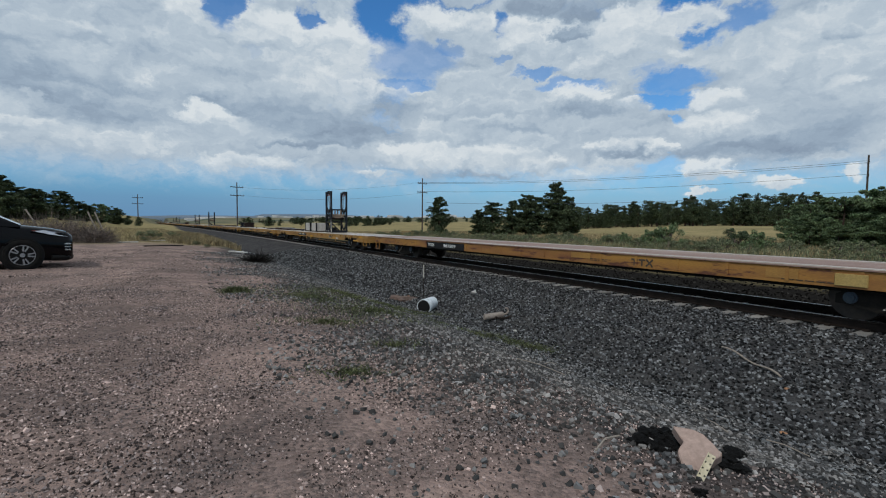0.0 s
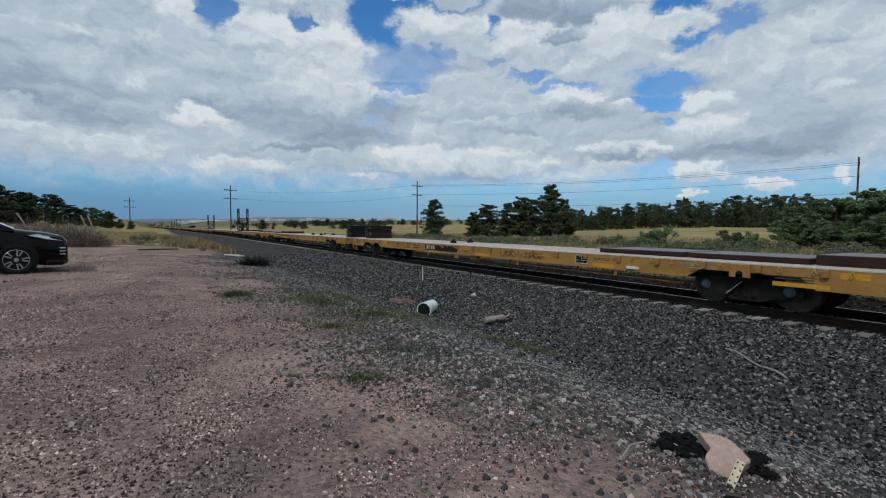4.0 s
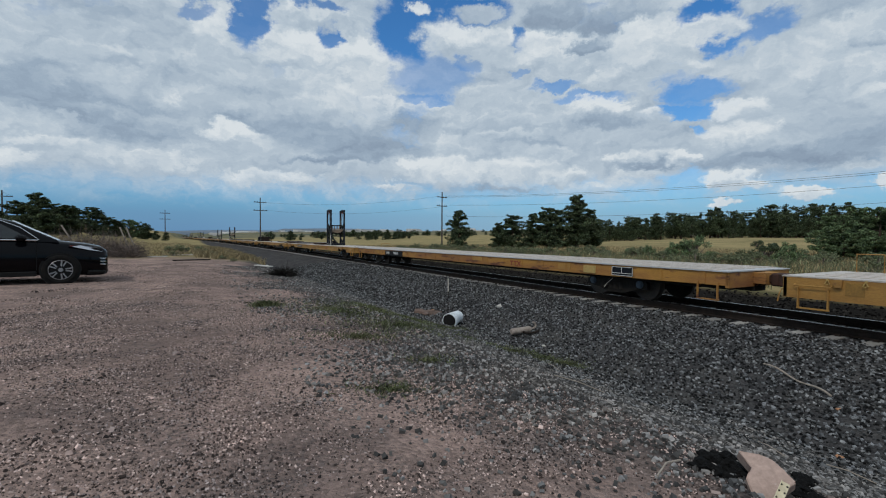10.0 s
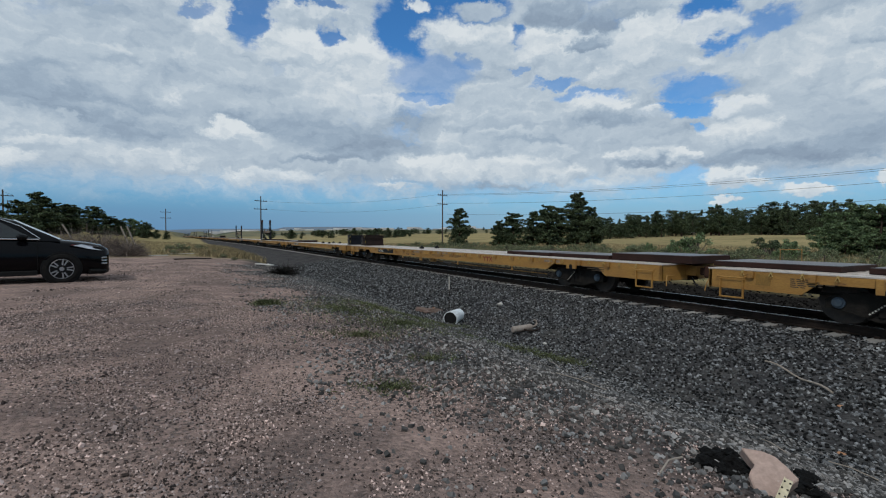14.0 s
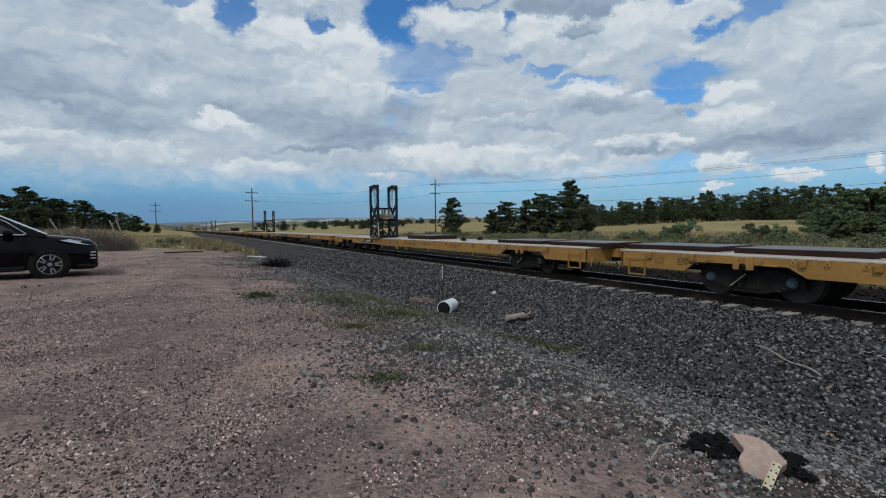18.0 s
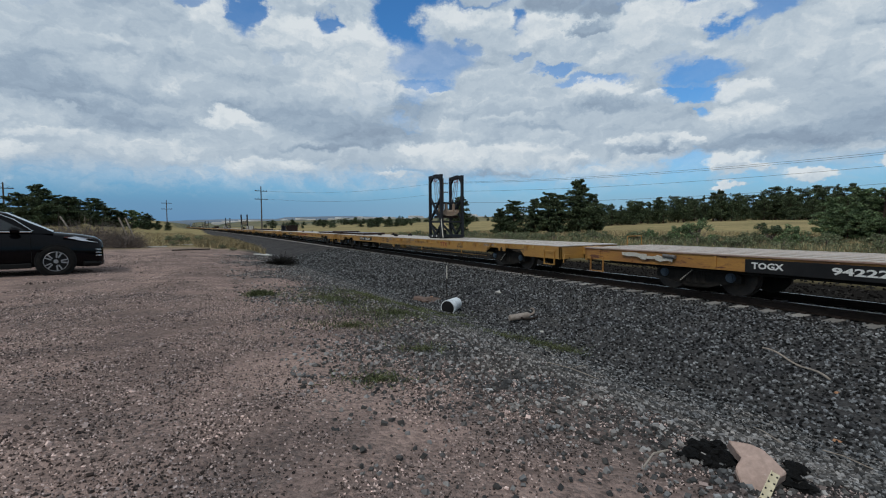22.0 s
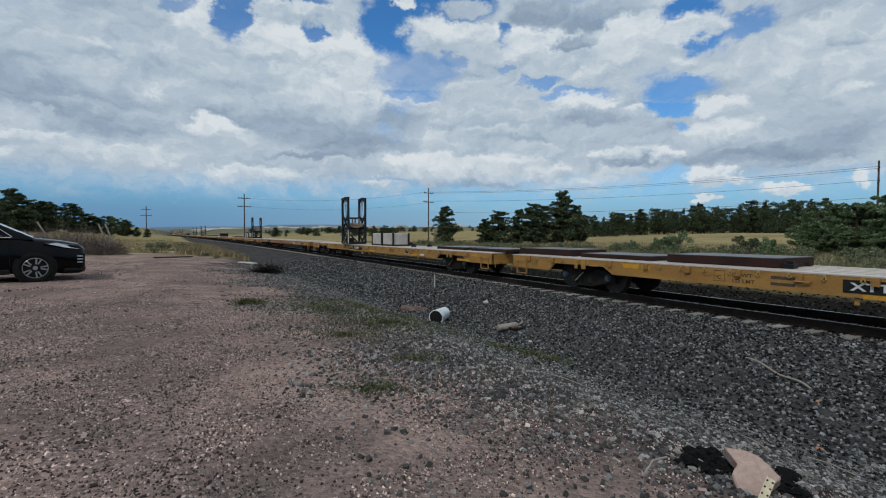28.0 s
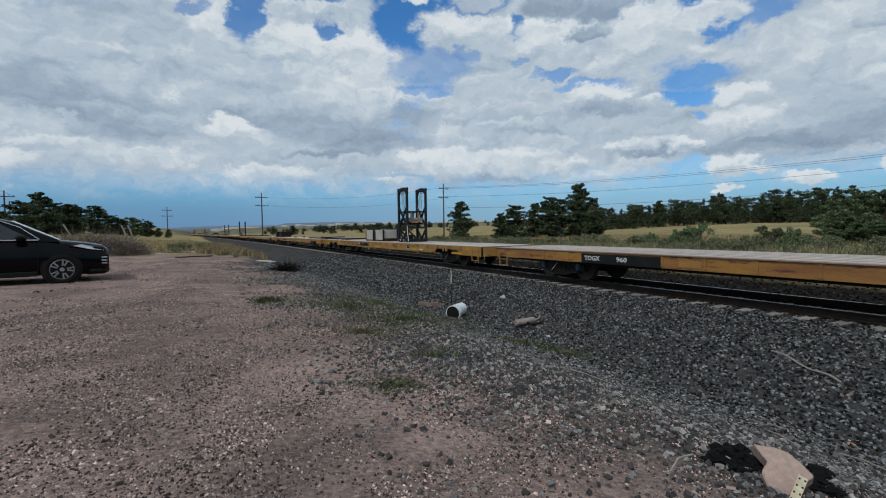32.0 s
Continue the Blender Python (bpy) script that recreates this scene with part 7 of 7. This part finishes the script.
    m_orange = surface("orange_rock", (0.42, 0.22, 0.12), (0.34, 0.18, 0.10), 5, 0.9, bump=0.3)
    m_red = surface("reddish_stain_soil", (0.16, 0.105, 0.082), (0.11, 0.078, 0.064), 3, 0.95, bump=0.4)
    for x, y, s, m, lab in ((-2.77, 14.31, 0.12, m_pale, "pale rock on the ballast slope"), (-4.41, 16.03, 0.11, m_orange, "orange rock beside the ditch"), (-6.2, 5.6, 0.025, m_pale, "pale pebble on the bank"), (-5.0, 4.2, 0.05, m_orange, "orange pebble in the ballast"), (-3.6, 4.75, 0.035, m_orange, "small pinkish rock near the stick"), (-4.3, 10.3, 0.05, m_pale, "pale stone chip in the ballast"), (-8.3, 27.6, 0.16, m_pale, "pale rock on the bank")):
        o = part("rock", rough_rock(int(abs(x * 7)), s, s * 0.7, s * 0.55, 2, 0.25), m)
        o.location = on_ground(x, y, s * 0.3)
        o.rotation_euler.z = x
        tagged(o, lab, "rock", "loose rocks")
    o = part("soil_mound", rough_rock(5, 0.45, 0.4, 0.14, 3, 0.5), m_red)
    o.location = on_ground(-4.7, 15.9, 0.0)
    tagged(o, "low reddish mound of bare soil by the ditch", "soil mound")
    # dead weed and boards at the bank's edge
    nr = np.random.default_rng(77)
    n = 500
    d = nr.normal(0, 1, (n, 3))
    d[:, 2] = np.abs(d[:, 2])
    d /= np.linalg.norm(d, axis=1, keepdims=True)
    a = d * nr.uniform(0.02, 0.22, (n, 1))
    b2 = a + (d + nr.normal(0, 0.4, (n, 3))) * 0.2
    sd = np.cross(b2 - a, nr.normal(0, 1, (n, 3)))
    sd = sd / np.linalg.norm(sd, axis=1, keepdims=True) * 0.008
    V = np.stack([a - sd, a + sd, b2 + sd * 0.3, b2 - sd * 0.3], 1).reshape(-1, 3) * np.array([1.9, 1.6, 1.0])
    w = thing("dead_weed", "dark dead weed at the edge of the bank", "weed")
    w.location = on_ground(-8.73, 20.06)
    part("stalk_mass", cloud_mesh("stalk_mass", V), M_TRUCK, w)
    for x, y, ln, a, m in ((-8.6, 26.75, 1.6, 1.9, m_pale), (-8.0, 24.5, 0.9, 2.2, m_stick), (-13.6, 33.6, 1.0, 0.2, m_pale), (-12.24, 36.0, 1.6, 0.1, m_pale), (-11.8, 28.4, 1.7, 0.15, M_TRUCK)):
        o = part("board", boxes((-ln / 2, ln / 2, -0.12, 0.12, 0.0, 0.05), bevel=0.008), m)
        o.location = on_ground(x, y, 0.02)
        o.rotation_euler.z = a
        tagged(o, "discarded weathered board lying on the ground", "board", "scrap boards")
    for x, y, dx in ((-17.2, 34.0, -0.9), (-14.9, 34.4, -0.6), (-14.6, 34.5, -0.6)):
        z = float(height(x, y))
        tagged(part("leaning_stake", add_tube(bmesh.new(), [(x, y, z), (x + dx, y, z + 1.75)], 0.045, 6), m_stick), "pale wooden stake leaning in the brush", "stake", "leaning stakes")
    # pale rocks in the wood's edge
    for x, y, s in ((137.7, 91.7, 2.2), (131, 96, 1.6), (120, 108, 1.8), (146, 80, 1.5), (112, 118, 1.6)):
        o = part("boulder", rough_rock(int(x), s, s * 0.8, s * 0.5, 2, 0.2), m_pale)
        o.location = on_ground(x, y, 0.3)
        tagged(o, "pale boulder at the edge of the wood", "boulder", "boulders by the wood")


build_clutter()


# ---- far distance ----
def build_distance():
    # distance haze is mixed into the ridge's own blue-grey colour
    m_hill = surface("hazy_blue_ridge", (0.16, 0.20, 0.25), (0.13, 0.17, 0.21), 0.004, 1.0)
    m_town = surface("pale_town_walls", (0.62, 0.60, 0.57), (0.45, 0.44, 0.43), 0.02, 0.9, per_object=0.3)
    rng = np.random.default_rng(12)
    az = np.radians(np.linspace(-60, 95, 160))
    V, F = [], []
    for k, a in enumerate(az):
        z = 34 + 12 * math.sin(3.1 * a + 0.4) + 7 * math.sin(9 * a) + 3 * math.sin(23 * a + 1)
        if a < 0.15:
            z *= 0.75
        p, q = math.sin(a), math.cos(a)
        V += [(3000 * p, 3000 * q, -60), (3000 * p, 3000 * q, z * 0.65), (3150 * p, 3150 * q, z + 10), (3300 * p, 3300 * q, -60)]
        if k:
            for j in range(3):
                F += [4 * (k - 1) + j, 4 * k + j, 4 * k + j + 1, 4 * (k - 1) + j + 1]
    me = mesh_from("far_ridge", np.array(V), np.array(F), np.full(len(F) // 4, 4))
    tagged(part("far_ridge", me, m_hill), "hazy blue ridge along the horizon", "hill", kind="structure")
    for k in range(90):
        a = math.radians(rng.uniform(1.5, 40))
        D = rng.uniform(1300, 1900)
        x, y = D * math.sin(a), D * math.cos(a)
        w, d, h = rng.uniform(10, 34), rng.uniform(10, 20), rng.uniform(4, 8)
        z = float(height(x, y))
        o = part("far_building", boxes((-w / 2, w / 2, -d / 2, d / 2, 0, h), (-w / 2 - 0.5, w / 2 + 0.5, -d / 4, d / 4, h, h + 2)), m_town)
        o.location = (x, y, z - 0.5)
        tagged(o, "tiny pale building of the distant town", "building", "buildings of the far town")


build_distance()


# ---- what moves ----
def motions():
    for ob, s, z, *x in MOVERS:
        px = x[0] if x else 0.0
        rows = []
        for k in range(9):
            y = s - SPEED * 4 * k + LAG[k]
            lean = (float(bend(y - 0.5)) - float(bend(y + 0.5)))
            rows.append((4 * k, pose(px + float(bend(y)), y, z, 0, 0, math.degrees(math.atan(lean)))))
        walk(ob, rows)


motions()
